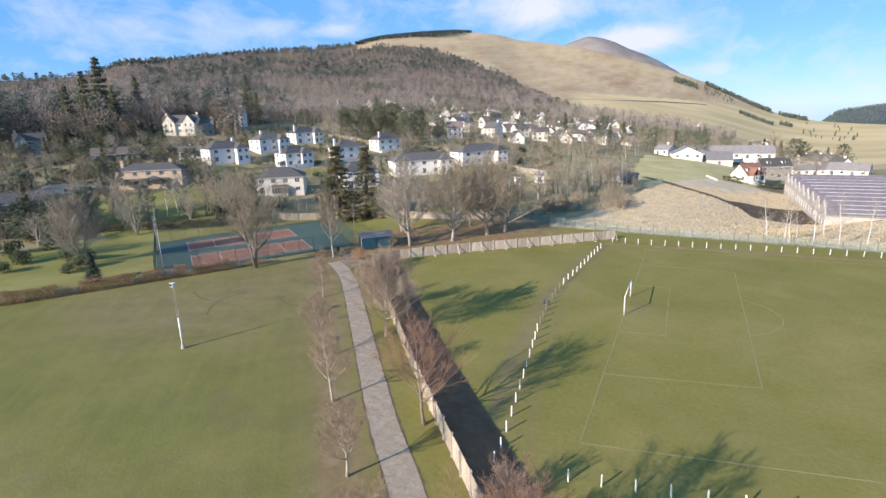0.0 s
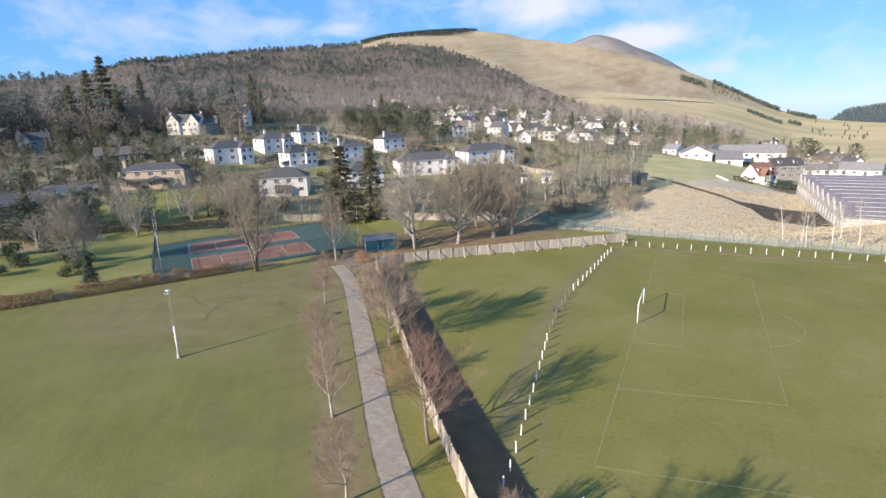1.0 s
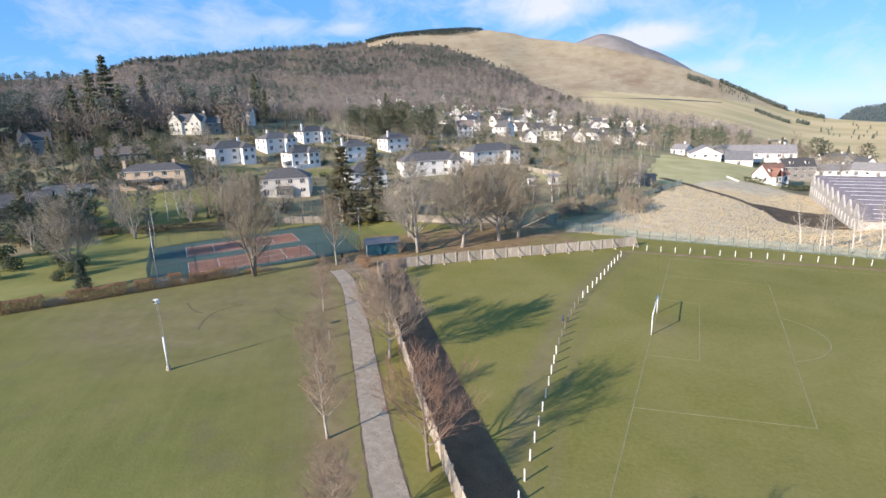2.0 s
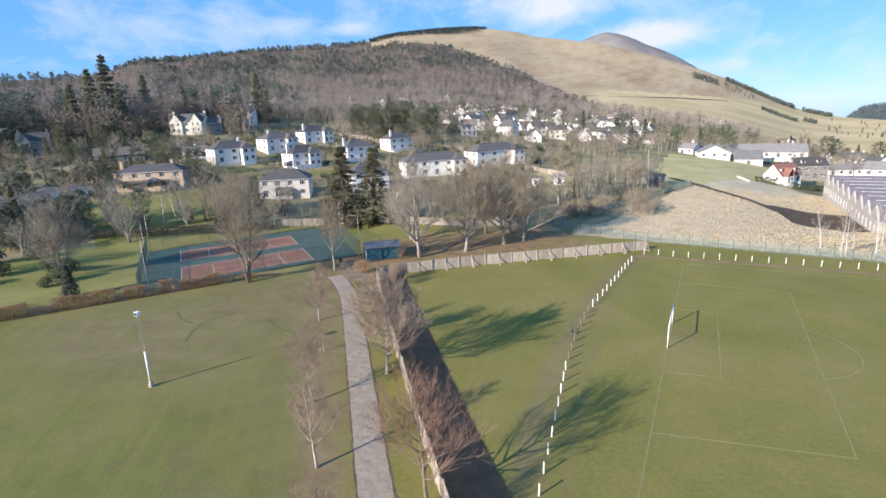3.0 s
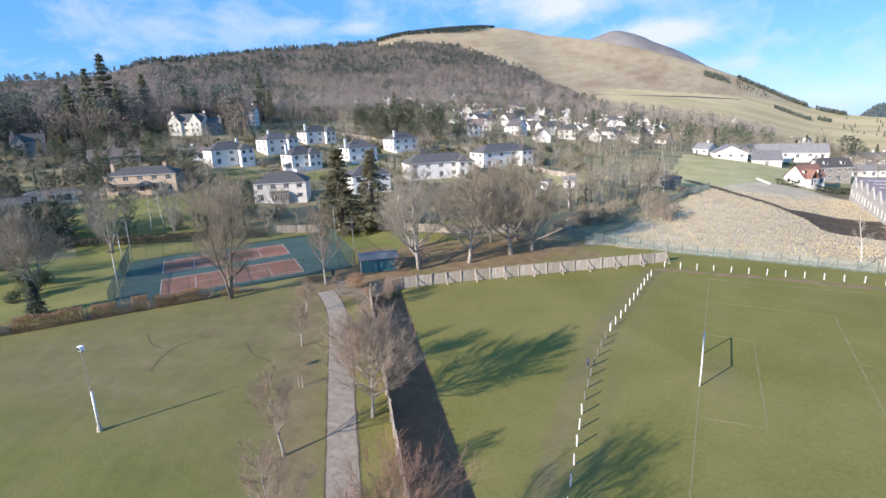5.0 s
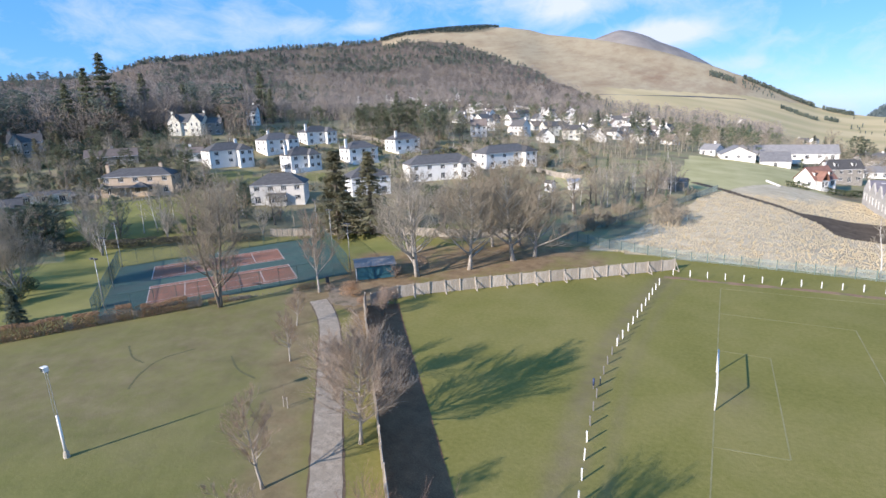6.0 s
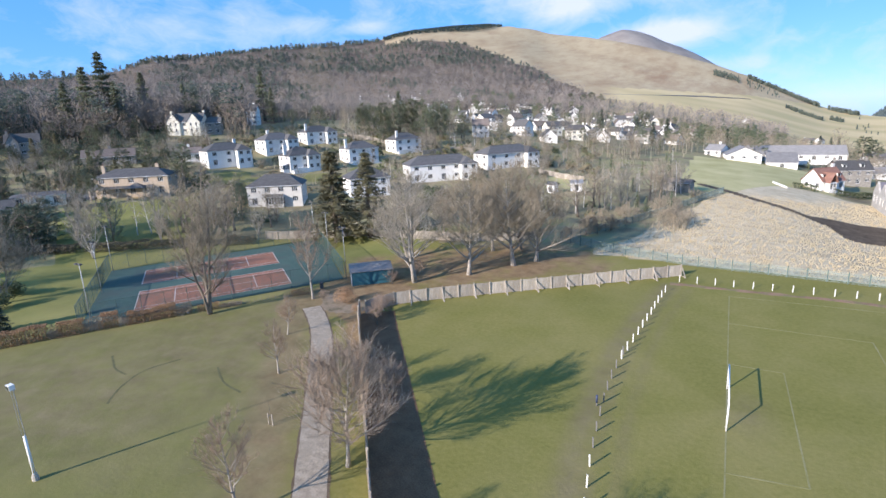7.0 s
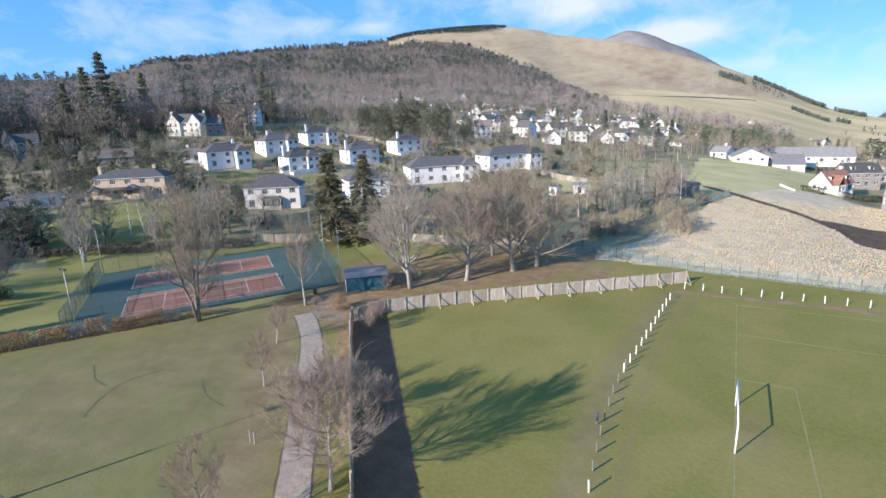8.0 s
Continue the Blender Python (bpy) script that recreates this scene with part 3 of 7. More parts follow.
    fell = ramp(tex(0.0075, 9, 0.66, (1, 0.32, 1, 0.1)), [(0.3, (0.28, 0.185, 0.11)), (0.42, (0.4, 0.3, 0.175)), (0.53, (0.47, 0.37, 0.225)), (0.75, (0.52, 0.425, 0.27))])
    speck = ramp(tex(0.035, 8, 0.72, (1, 0.3, 1, 0.1)), [(0.36, (0.28, 0.185, 0.11)), (0.5, (0.43, 0.335, 0.2)), (0.68, (0.52, 0.425, 0.27))])
    third = n.new("ShaderNodeValue")
    third.outputs[0].default_value = 0.45
    fell = mix(third.outputs[0], fell, speck)
    meadow = ramp(tex(0.006, 3, 0.4, (1, 2.2, 1, 0.3)), [(0.35, (0.58, 0.46, 0.25)), (0.5, (0.53, 0.415, 0.22)), (0.66, (0.45, 0.37, 0.185))])
    moor = ramp(tex(0.006, 8, 0.65), [(0.35, (0.2, 0.18, 0.165)), (0.6, (0.29, 0.262, 0.23)), (0.75, (0.37, 0.33, 0.27))])
    # ground under the far forest, blued and lifted to paint in haze
    firs = ramp(tex(0.01, 6, 0.6), [(0.3, (0.06, 0.085, 0.085)), (0.7, (0.1, 0.125, 0.12))])
    churned = ramp(tex(0.5, 7, 0.7), [(0.3, (0.06, 0.045, 0.032)), (0.7, (0.15, 0.115, 0.08))])
    c = mix(mask("wood", 0.3, 0.05), scrub, litter)
    c = mix(mask("hill", 0.25, 0.01), c, fell)
    fern = n.new("ShaderNodeAttribute")
    fern.attribute_name = "bracken"
    drifts = n.new("ShaderNodeMath")
    drifts.operation = "MULTIPLY"
    l.new(fern.outputs["Fac"], drifts.inputs[0])
    l.new(ramp(tex(0.012, 8, 0.7, (1, 0.22, 1, 0.25)), [(0.47, (0, 0, 0)), (0.6, (0.8, 0.8, 0.8))]), drifts.inputs[1])
    c = mix(drifts.outputs[0], c, ramp(tex(0.05, 6, 0.7), [(0.3, (0.25, 0.15, 0.085)), (0.7, (0.36, 0.235, 0.14))]))
    c = mix(mask("pasture", 0.6, 0.008), c, meadow)
    c = mix(mask("heath", 0.5, 0.004), c, moor)
    c = mix(mask("forest", 0.2, 0.004), c, firs)
    c = mix(mask("lawn", 0.3, 0.3), c, green)
    # paler than the other lawns to paint sunlight on a slope turned away
    c = mix(mask("pale_lawn", 0.3, 0.3), c, ramp(tex(0.09, 6), [(0.3, (0.35, 0.32, 0.14)), (0.7, (0.5, 0.44, 0.23))]))
    c = mix(mask("straw", 0.4, 0.25), c, dead)
    c = mix(mask("soil", 0.5, 0.3), c, churned)
    c = mix(mask("field", 0.1, 0.3), c, turf)
    dull = ramp(tex(0.12, 8, 0.7), [(0.3, (0.1, 0.112, 0.032)), (0.5, (0.138, 0.143, 0.043)), (0.7, (0.185, 0.172, 0.062))])
    dull = mix(ramp(streak.outputs["Fac"], [(0.4, (0, 0, 0)), (0.68, (0.6, 0.6, 0.6))]), dull, ramp(tex(0.5, 5), [(0.3, (0.15, 0.165, 0.045)), (0.7, (0.21, 0.195, 0.075))]))
    thin = n.new("ShaderNodeAttribute")
    thin.attribute_name = "worn"
    c = mix(thin.outputs["Fac"], c, dull)
    spots = n.new("ShaderNodeMath")
    spots.operation = "MULTIPLY"
    l.new(thin.outputs["Fac"], spots.inputs[0])
    l.new(ramp(tex(0.16, 8, 0.72), [(0.52, (0, 0, 0)), (0.72, (0.6, 0.6, 0.6))]), spots.inputs[1])
    c = mix(spots.outputs[0], c, ramp(tex(0.8, 6, 0.7), [(0.3, (0.105, 0.088, 0.06)), (0.7, (0.165, 0.14, 0.095))]))
    mould = ramp(tex(0.5, 8, 0.75), [(0.3, (0.14, 0.094, 0.052)), (0.5, (0.23, 0.16, 0.09)), (0.7, (0.3, 0.225, 0.125))])
    c = mix(mask("leafy", 0.9, 0.22), c, mould)
    b = n.new("ShaderNodeAttribute")
    b.attribute_name = "bare"
    bm = n.new("ShaderNodeMath")
    bm.operation = "MULTIPLY"
    l.new(b.outputs["Fac"], bm.inputs[0])
    l.new(ramp(tex(0.35, 7, 0.7), [(0.3, (0.25, 0.25, 0.25)), (0.65, (1, 1, 1))]), bm.inputs[1])
    c = mix(bm.outputs[0], c, mud)
    l.new(c, bsdf.inputs["Base Color"])
    bp = n.new("ShaderNodeBump")
    bp.inputs["Strength"].default_value, bp.inputs["Distance"].default_value = 0.5, 0.06
    l.new(tex(3.0, 5, 0.7), bp.inputs["Height"])
    l.new(bp.outputs["Normal"], bsdf.inputs["Normal"])
    return m


ground = build_ground()
ground.data.materials.append(ground_material())


# ---- paths, courts and markings laid on the ground ----
rng = random.Random(11)
M_YARD = material("trodden_gravel", (0.17, 0.128, 0.085), (0.33, 0.265, 0.19), 0.6, 14, 0.95, 0.4, third=(0.12, 0.1, 0.06), third_scale=0.6)
AVENUE = [(44, -112), (22, -85.5), (2.0, -60.5), (-9.7, -45.2), (-16.9, -36.9), (-28.2, -22.7), (-38.4, -9.9), (-44.6, -2.4), (-49.5, 2.4), (-53.0, 5.2)]
tagged(new("path", strip(Shape(), bend(AVENUE, 26), 2.5, 0.03, 0.06, 0.05, rng).mesh("path", M_GRAVEL)), "worn pale tarmac path between the two fields", "path", kind="structure")
tagged(new("path_edge", strip(Shape(), bend(AVENUE, 16), 2.85, 0.014, 0.04, 0.1, rng).mesh("path_edge", M_EARTH)), "dark trodden earth along the edges of the path", "earth", kind="structure")
tagged(new("yard", strip(Shape(), bend([(-53.8, 11.5), (-50.5, 7.2), (-47.8, 6.8), (-45.2, 9.6), (-41, 15.4)]), 3.4, 0.022, 0.05, 0.3, rng).mesh("yard", M_YARD)), "grey gravel turning area by the hut", "yard", kind="structure")
tagged(new("worn_track", strip(Shape(), bend([(-8.0, 34.6), (0, 34.9), (14, 35.2), (60, 35.6)]), 1.1, 0.012, 0.03, 0.3, rng).mesh("worn_track", material("red_blaes", (0.17, 0.1, 0.06), (0.33, 0.21, 0.13), 0.4, 12, 0.95, 0.3, third=(0.15, 0.15, 0.06), third_scale=0.5))), "reddish worn earth track along the rail", "track", kind="structure")
# dark litter band shaped to the fence's shadow, covering turf that is only shaded
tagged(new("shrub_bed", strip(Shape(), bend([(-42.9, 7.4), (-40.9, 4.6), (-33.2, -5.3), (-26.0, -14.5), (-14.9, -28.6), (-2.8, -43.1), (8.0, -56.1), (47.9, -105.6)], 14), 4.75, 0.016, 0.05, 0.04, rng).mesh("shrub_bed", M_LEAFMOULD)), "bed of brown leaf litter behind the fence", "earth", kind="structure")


tagged(new("drive", strip(Shape(), bend([(-200, 0), (-186, 12), (-178, 24), (-172, 36), (-163, 40)]), 6.5, 0.35, 0.8, 0.3, rng).mesh("drive", material("grey_tarmac_drive", (0.16, 0.15, 0.14), (0.26, 0.245, 0.23), 0.4, 12, 0.95, 0.2))), "grey tarmac drive below the gardens", "drive", kind="structure")


def line(shape, a, b, w=0.11, z=0.014):
    a, b = Vector(a), Vector(b)
    n = math.ceil((b - a).length / 3)
    return strip(shape, [tuple(a + (b - a) * i / n) for i in range(n + 1)], w, z, 0.01)


def football_markings():
    pitch = thing("pitch_marking", "faint white lines of a football pitch on worn turf", "pitch lines", kind="structure")
    part("goal_line", line(Shape(), (0, -33.9), (0, 31.8)), M_LINE, pitch)
    part("touch_line", line(Shape(), (0, -33.9), (46, -26.4)), M_LINE, pitch)
    part("touch_line", line(Shape(), (0, 31.8), (60, 33.6)), M_LINE, pitch)
    box = Shape()
    for a, b in (((0, -21.2), (14.3, -18.7)), ((14.3, -18.7), (14.2, 21.2)), ((0, 21.2), (14.2, 21.2))):
        line(box, a, b)
    part("penalty_area", box, M_LINE, pitch)
    box = Shape()
    for a, b in (((0, -9.6), (5.3, -9.0)), ((5.3, -9.0), (5.0, 9.4)), ((0, 9.4), (5.0, 9.4))):
        line(box, a, b)
    part("goal_area", box, M_LINE, pitch)
    arc = [(10 + 8.4 * math.cos(a), 1.0 + 7.6 * math.sin(a)) for a in np.linspace(-1.02, 1.02, 18)]
    part("penalty_arc", strip(Shape(), arc, 0.13, 0.014, 0.01), M_LINE, pitch)
    return pitch


football_markings()


def football_goal():
    goal = thing("football_goal", "white painted metal football goal with no net", "goal", pose(0, 0, 0))
    for y in (-3.8, 3.8):
        part("goal_post", Shape().tube([(0, y, -0.1), (0, y, 2.5)], [0.07, 0.07], 8), M_PAINT, goal, smooth=True)
    part("crossbar", Shape().tube([(0, -3.87, 2.5), (0, 3.87, 2.5)], [0.07, 0.07], 8), M_PAINT, goal, smooth=True)
    return goal


football_goal()


# low white posts round the pitch
def rail_post(mat, h, label):
    s = Shape()
    s.box(-0.052, -0.052, -0.2, 0.052, 0.052, h)
    s.v += [(-0.052, -0.052, h), (0.052, -0.052, h), (0.052, 0.052, h), (-0.052, 0.052, h), (0, 0, h + 0.05)]
    b = len(s.v) - 5
    s.f += [(b, b + 1, b + 4), (b + 1, b + 2, b + 4), (b + 2, b + 3, b + 4), (b + 3, b, b + 4)]
    return tagged(new("boundary_post", s.mesh("boundary_post", mat)), label, "post", "posts round the pitch")


white_post = rail_post(M_PAINT, 1.0, "short white painted post standing at the pitch edge")
grey_post = rail_post(M_OLD_POST, 0.95, "short unpainted grey post standing at the pitch edge")
WEST_RAIL = [(-5.7, -37.0), (-6.3, -32.5), (-7.1, -26.9), (-8.3, -18.6), (-9.2, -12.4), (-10.0, -4.2), (-10.25, 4.0), (-9.7, 11.1), (-9.1, 18.5), (-8.6, 26.0), (-8.1, 31.5)]
for i, (x, y, a) in enumerate(along(bend(WEST_RAIL), 2.42)):
    m = pose(x, y, 0, rng.uniform(-3, 3), rng.uniform(-3, 3), a)
    copy_thing(grey_post if -11 < y < 6 else white_post, m)
for x in np.arange(-6.8, 62, 2.45):
    copy_thing(white_post, pose(x, 36.1 + 0.045 * (x + 6.8), 0, rng.uniform(-3, 3), rng.uniform(-3, 3), 2))
for x in np.arange(0.1, 32, 2.3):
    copy_thing(white_post, pose(x, -38.9 + 0.16 * x, 0, rng.uniform(-3, 3), rng.uniform(-3, 3), 9))
white_post.matrix_basis = pose(-5.6, -38.9, 0, 1, 2, 0)
grey_post.matrix_basis = pose(-10.15, 7.4, 0, 2, -3, 0)
# stands for a bluish post; the drum on it is made up
blue_post = thing("litter_bin", "blue plastic litter bin on a post", "bin", pose(-10.5, -4.3, 0))
part("bin_body", Shape().tube([(0, 0, 0.35), (0, 0, 1.1)], [0.09, 0.1], 10), M_BLUE, blue_post, smooth=True)
part("bin_post", Shape().tube([(0, 0, -0.1), (0, 0, 1.0)], [0.05, 0.05], 6), M_OLD_POST, blue_post)


# ---- tennis courts ----
CU, CV = Vector((0.560, 0.829)), Vector((-0.797, 0.604))        # along and across the courts


def court_at(u, v):
    p = Vector((-76.5, -6.4)) + u * CU + v * CV
    return p.x, p.y


def slab(name, corners, z, mat, label):
    s = Shape()
    top = [(*c, z) for c in corners]
    low = [(*c, z - 0.12) for c in corners]
    s.face(*top)
    for i in range(len(top)):
        j = (i + 1) % len(top)
        s.face(top[i], low[i], low[j], top[j])
    return s


courts = thing("tennis_court", "two faded red tennis courts on dark green tarmac", "tennis court", kind="structure")
part("surround", slab("surround", [court_at(-6.2, -2.6), court_at(31, -2.6), court_at(33, 20), court_at(33, 29), court_at(-6, 27.5)], 0.05, M_COURT_GREEN, ""), M_COURT_GREEN, courts, "dark green tarmac")
for v0, w in ((0.0, 9.9), (14.2, 9.4)):
    red = part("playing_court", slab("red", [court_at(0, v0), court_at(22.8, v0), court_at(22.8, v0 + w), court_at(0, v0 + w)], 0.058, M_COURT_RED, ""), M_COURT_RED, courts, "faded red court with white lines")
    marks = Shape()
    g = w * 0.125
    for a, b in (((0, 0), (22.8, 0)), ((0, w), (22.8, w)), ((0, 0), (0, w)), ((22.8, 0), (22.8, w)), ((0, g), (22.8, g)), ((0, w - g), (22.8, w - g)),
                 ((5.3, g), (5.3, w - g)), ((17.5, g), (17.5, w - g)), ((5.3, w / 2), (17.5, w / 2))):
        pa, pb = court_at(a[0], v0 + a[1]), court_at(b[0], v0 + b[1])
        d = (Vector(pb) - Vector(pa)).normalized()
        nn = Vector((-d.y, d.x)) * 0.06
        marks.face(*[(q.x, q.y, 0.066) for q in (Vector(pa) - nn, Vector(pb) - nn, Vector(pb) + nn, Vector(pa) + nn)])
    part("line_marking", marks, M_COURT_LINE, red)
    net = thing("tennis_net", "dark tennis net between two posts", "net", pose(0, 0, 0))
    pa, pb = Vector((*court_at(11.4, v0 - 0.6), 0.06)), Vector((*court_at(11.4, v0 + w + 0.6), 0.06))
    for p in (pa, pb):
        part("net_post", Shape().tube([p, p + Vector((0, 0, 1.1))], [0.05, 0.05], 6), M_GREEN_STEEL, net)
    mesh_net, n = Shape(), 60
    for i in range(n + 1):
        p = pa + (pb - pa) * i / n
        mesh_net.beam(p + Vector((0, 0, 0.1)), p + Vector((0, 0, 0.98)), 0.02)
    for h in (0.1, 0.3, 0.5, 0.7):
        mesh_net.beam(pa + Vector((0, 0, h)), pb + Vector((0, 0, h)), 0.02)
    part("netting", mesh_net, M_FELT, net)
    part("net_band", Shape().beam(pa + Vector((0, 0, 1.0)), pb + Vector((0, 0, 1.0)), 0.03, 0.07), M_PAINT, net, "white top band")


def wire_panel(w, h, step, r):
    s = Shape()
    n = int((w + h) / step)
    for i in range(n + 1):
        k = i * step
        a, b = (max(0.0, k - h), min(k, h)), (min(k, w), max(0.0, k - w))
        for fx in (0, 1):
            p = [(w - q[0] if fx else q[0], 0, q[1]) for q in (a, b)]
            if (Vector(p[0]) - Vector(p[1])).length > 0.05:
                s.beam(p[0], p[1], r)
    s.beam((0, 0, h), (w, 0, h), 0.05)
    return s


COURT_WIRE = wire_panel(3.0, 3.0, 0.21, 0.013).mesh("wire_mesh", M_GREEN_STEEL)
COURT_POST = Shape().tube([(0, 0, -0.2), (0, 0, 3.15)], [0.04, 0.04], 6).mesh("fence_post", M_GREEN_STEEL)


def court_fence(a, b, label):
    f = thing("court_fence", label, "fence", kind="structure")
    spots = along([a, b], 3.0)
    for i, (x, y, ang) in enumerate(spots):
        part("fence_post", COURT_POST, None, f, m=pose(x, y, 0, 0, 0, ang))
        if i < len(spots) - 1:
            part("wire_mesh", COURT_WIRE, None, f, m=pose(x, y, 0.08, 0, 0, ang))
    return f


wire_label = "tall green chain-link fence round the tennis courts"
court_fence(court_at(-6.3, -2.8), court_at(-6.1, 27.8), wire_label)
court_fence(court_at(-6.1, 27.8), court_at(33.2, 29.2), wire_label)
court_fence(court_at(33.3, 29), court_at(31.4, -2.8), wire_label)
court_fence(court_at(31.4, -2.8), court_at(-6.3, -2.8), wire_label)


def floodlight_mast(x, y, h, label):
    mast = thing("floodlight_mast", label, "floodlight", pose(x, y, 0), "court floodlights")
    part("pole", Shape().tube([(0, 0, -0.2), (0, 0, h * 0.5), (0, 0, h)], [0.07, 0.055, 0.04], 7), M_STEEL, mast, smooth=True)
    arm = part("cross_arm", Shape().beam((-0.6, 0, h), (0.6, 0, h), 0.07), M_STEEL, mast)
    for dx in (-0.45, 0.45):
        part("lamp_head", Shape().box(dx - 0.22, -0.3, h - 0.12, dx + 0.22, 0.1, h + 0.08), M_FELT, mast)
    return mast


for u, v in ((-4.9, -2.2), (-5.6, 13.0), (-5.6, 27.0), (31.8, -1.5), (32.4, 14.0), (32.6, 28.2)):
    floodlight_mast(*court_at(u, v), 8.6, "slim grey floodlight mast beside the tennis courts")


M_RUT = material("rutted_turf", (0.085, 0.082, 0.036), (0.14, 0.128, 0.058), 0.8, 9, 0.95)
for bow in ([(-53.7, -23.6), (-55.8, -20.9), (-57.0, -17.5), (-55.7, -14.0)], [(-49.9, -13.6), (-47.6, -15.1), (-45.8, -15.9), (-43.1, -16.4)], [(-64.3, -16.8), (-60.7, -18.6), (-58.0, -19.0)]):
    tagged(new("tyre_mark", strip(Shape(), bend(bow), 0.24, 0.01, 0.02, 0.05, rng).mesh("tyre_mark", M_RUT)), "faint curved tyre mark worn into the turf", "tyre mark", kind="structure")


# ---- the training light on the west field ----
def training_light():
    mast = thing("floodlight_mast", "white-based lattice mast with one floodlight on the grass", "floodlight", pose(-47.3, -32.8, 0))
    part("footing", Shape().tube([(0, 0, -0.1), (0, 0, 0.3), (0, 0, 0.6)], [0.26, 0.24, 0.16], 9), material("concrete_footing", (0.3, 0.27, 0.22), (0.52, 0.48, 0.4), 3, 4, 0.9), mast, "stained concrete footing")
    part("lower_post", Shape().tube([(0, 0, 0.5), (0, 0, 3.9)], [0.12, 0.105], 9), M_PAINT, mast, "white painted lower post", smooth=True)
    upper = Shape()
    for k in range(3):
        a = 2.09 * k
        upper.tube([(0.13 * math.cos(a), 0.13 * math.sin(a), 3.8), (0.1 * math.cos(a), 0.1 * math.sin(a), 7.9)], [0.014, 0.014], 5)
    for i in range(14):
        a, b = 2.09 * i, 2.09 * (i + 1)
        z = 3.9 + i * 0.285
        upper.beam((0.12 * math.cos(a), 0.12 * math.sin(a), z), (0.12 * math.cos(b), 0.12 * math.sin(b), z + 0.285), 0.012)
    part("lattice_mast", upper, M_STEEL, mast, "slim galvanised lattice")
    head = part("lamp_head", Shape().box(-0.25, -0.24, 7.85, 0.25, 0.13, 8.25), M_PAINT, mast, "white floodlight housing")
    part("lamp_glass", Shape().box(-0.2, -0.27, 7.9, 0.2, -0.235, 8.2), M_GLASS, head)
    part("bracket", Shape().beam((-0.36, 0, 7.8), (0.36, 0, 7.8), 0.05), M_STEEL, mast)


training_light()


# ---- timber fences ----
def plank_panel(w, h, seed, cap=False):
    r = random.Random(seed)
    s, x = Shape(), 0.0
    while x < w - 0.05:
        b = min(0.145, w - x)
        s.box(x + 0.006, -0.012, 0.03 + r.uniform(0, 0.03), x + b - 0.006, 0.012 + r.uniform(0, 0.008), h + r.uniform(-0.035, 0.03))
        x += 0.15
    for z in (0.35, h - 0.35):
        s.box(0, 0.02, z, w, 0.07, z + 0.09)
    return s


PANELS = [plank_panel(2.4, 1.85, i).mesh("panel", M_WOOD) for i in range(4)]
FENCE_POST = Shape().box(-0.06, -0.13, -0.2, 0.06, 0.06, 1.98).mesh("post", M_WOOD)
brace_shape = Shape()
brace_shape.beam((0, 0.05, 1.55), (0, 1.25, 0.0), 0.1)
brace_shape.beam((0, 0.05, 0.12), (0, 1.25, 0.02), 0.09)
BRACE = brace_shape.mesh("brace", M_WOOD)


def timber_fence(points, braces, label, side=1, tall=1.0):
    f = thing("timber_fence", label, "fence", kind="structure")
    spots = along(points, 2.4)
    for i, (x, y, a) in enumerate(spots):
        z = float(land(x, y))
        part("post", FENCE_POST, None, f, m=pose(x, y, z, rng.uniform(-1.5, 1.5), rng.uniform(-1.5, 1.5), a) @ Matrix.Diagonal((1, 1, tall, 1)))
        if braces and i % 2 == 1:
            part("brace", BRACE, None, f, m=pose(x, y, z, 0, 0, a + (180 if side < 0 else 0)))
        if i < len(spots) - 1:
            x2, y2, _ = spots[i + 1]
            dz = float(land(x2, y2)) - z
            part("panel", PANELS[rng.randrange(4)], None, f, m=pose(x, y, z, rng.uniform(-1.2, 1.2), -math.degrees(math.atan2(dz, 2.4)), math.degrees(math.atan2(y2 - y, x2 - x))) @ Matrix.Diagonal((1, 1, tall, 1)))
    return f


timber_fence(bend([(-44.1, 6.3), (-43.7, 8.3), (-42.6, 10.4), (-39.8, 13.2), (-31.0, 20.4), (-19.0, 29.6), (-6.6, 39.4)], 4), True, "weathered timber board fence with diagonal braces", -1)
timber_fence([(-44.6, 5.6), (-42.8, 2.9), (-35.1, -6.9), (-27.9, -16.1), (-16.8, -30.1), (-13.3, -34.3), (-4.6, -44.6), (6.2, -57.6), (46, -107.4)], False, "weathered timber board fence along the path", tall=1.14)
timber_fence(bend([(-91, 33.5), (-84, 37.8), (-74, 42.5), (-58.6, 45.5), (-45, 48.5), (-35, 55)], 4), False, "pale timber board fence behind the big trees")
timber_fence([(-61, 134), (-52, 129), (-43, 127)], False, "pale timber fence round a lawn")


# ---- green palisade along the north side ----
def pale_panel():
    s = Shape()
    for i in range(17):
        x = 0.075 + i * 0.147
        s.box(x - 0.024, -0.012, 0.06, x + 0.024, 0.012, 1.75)
    for z in (0.4, 1.4):
        s.box(0, 0.012, z, 2.5, 0.05, z + 0.06)
    return s


M_PALE = material("pale_green_steel", (0.16, 0.2, 0.175), (0.28, 0.33, 0.29), 0.7, 6, 0.6, vary=0.1)
PALES = pale_panel().mesh("pale_panel", M_PALE)
PALE_POST = Shape().box(-0.05, -0.05, -0.3, 0.05, 0.05, 1.9).mesh("post", M_GREEN_STEEL)


def palisade(points, label):
    f = thing("palisade_fence", label, "fence", kind="structure")
    spots = along(points, 2.5)
    for i, (x, y, a) in enumerate(spots):
        z = float(land(x, y))
        part("post", PALE_POST, None, f, m=pose(x, y, z, 0, 0, a))
        if i < len(spots) - 1:
            x2, y2, _ = spots[i + 1]
            part("pale_panel", PALES, None, f, m=pose(x, y, z, 0, -math.degrees(math.atan2(float(land(x2, y2)) - z, 2.5)), math.degrees(math.atan2(y2 - y, x2 - x))))


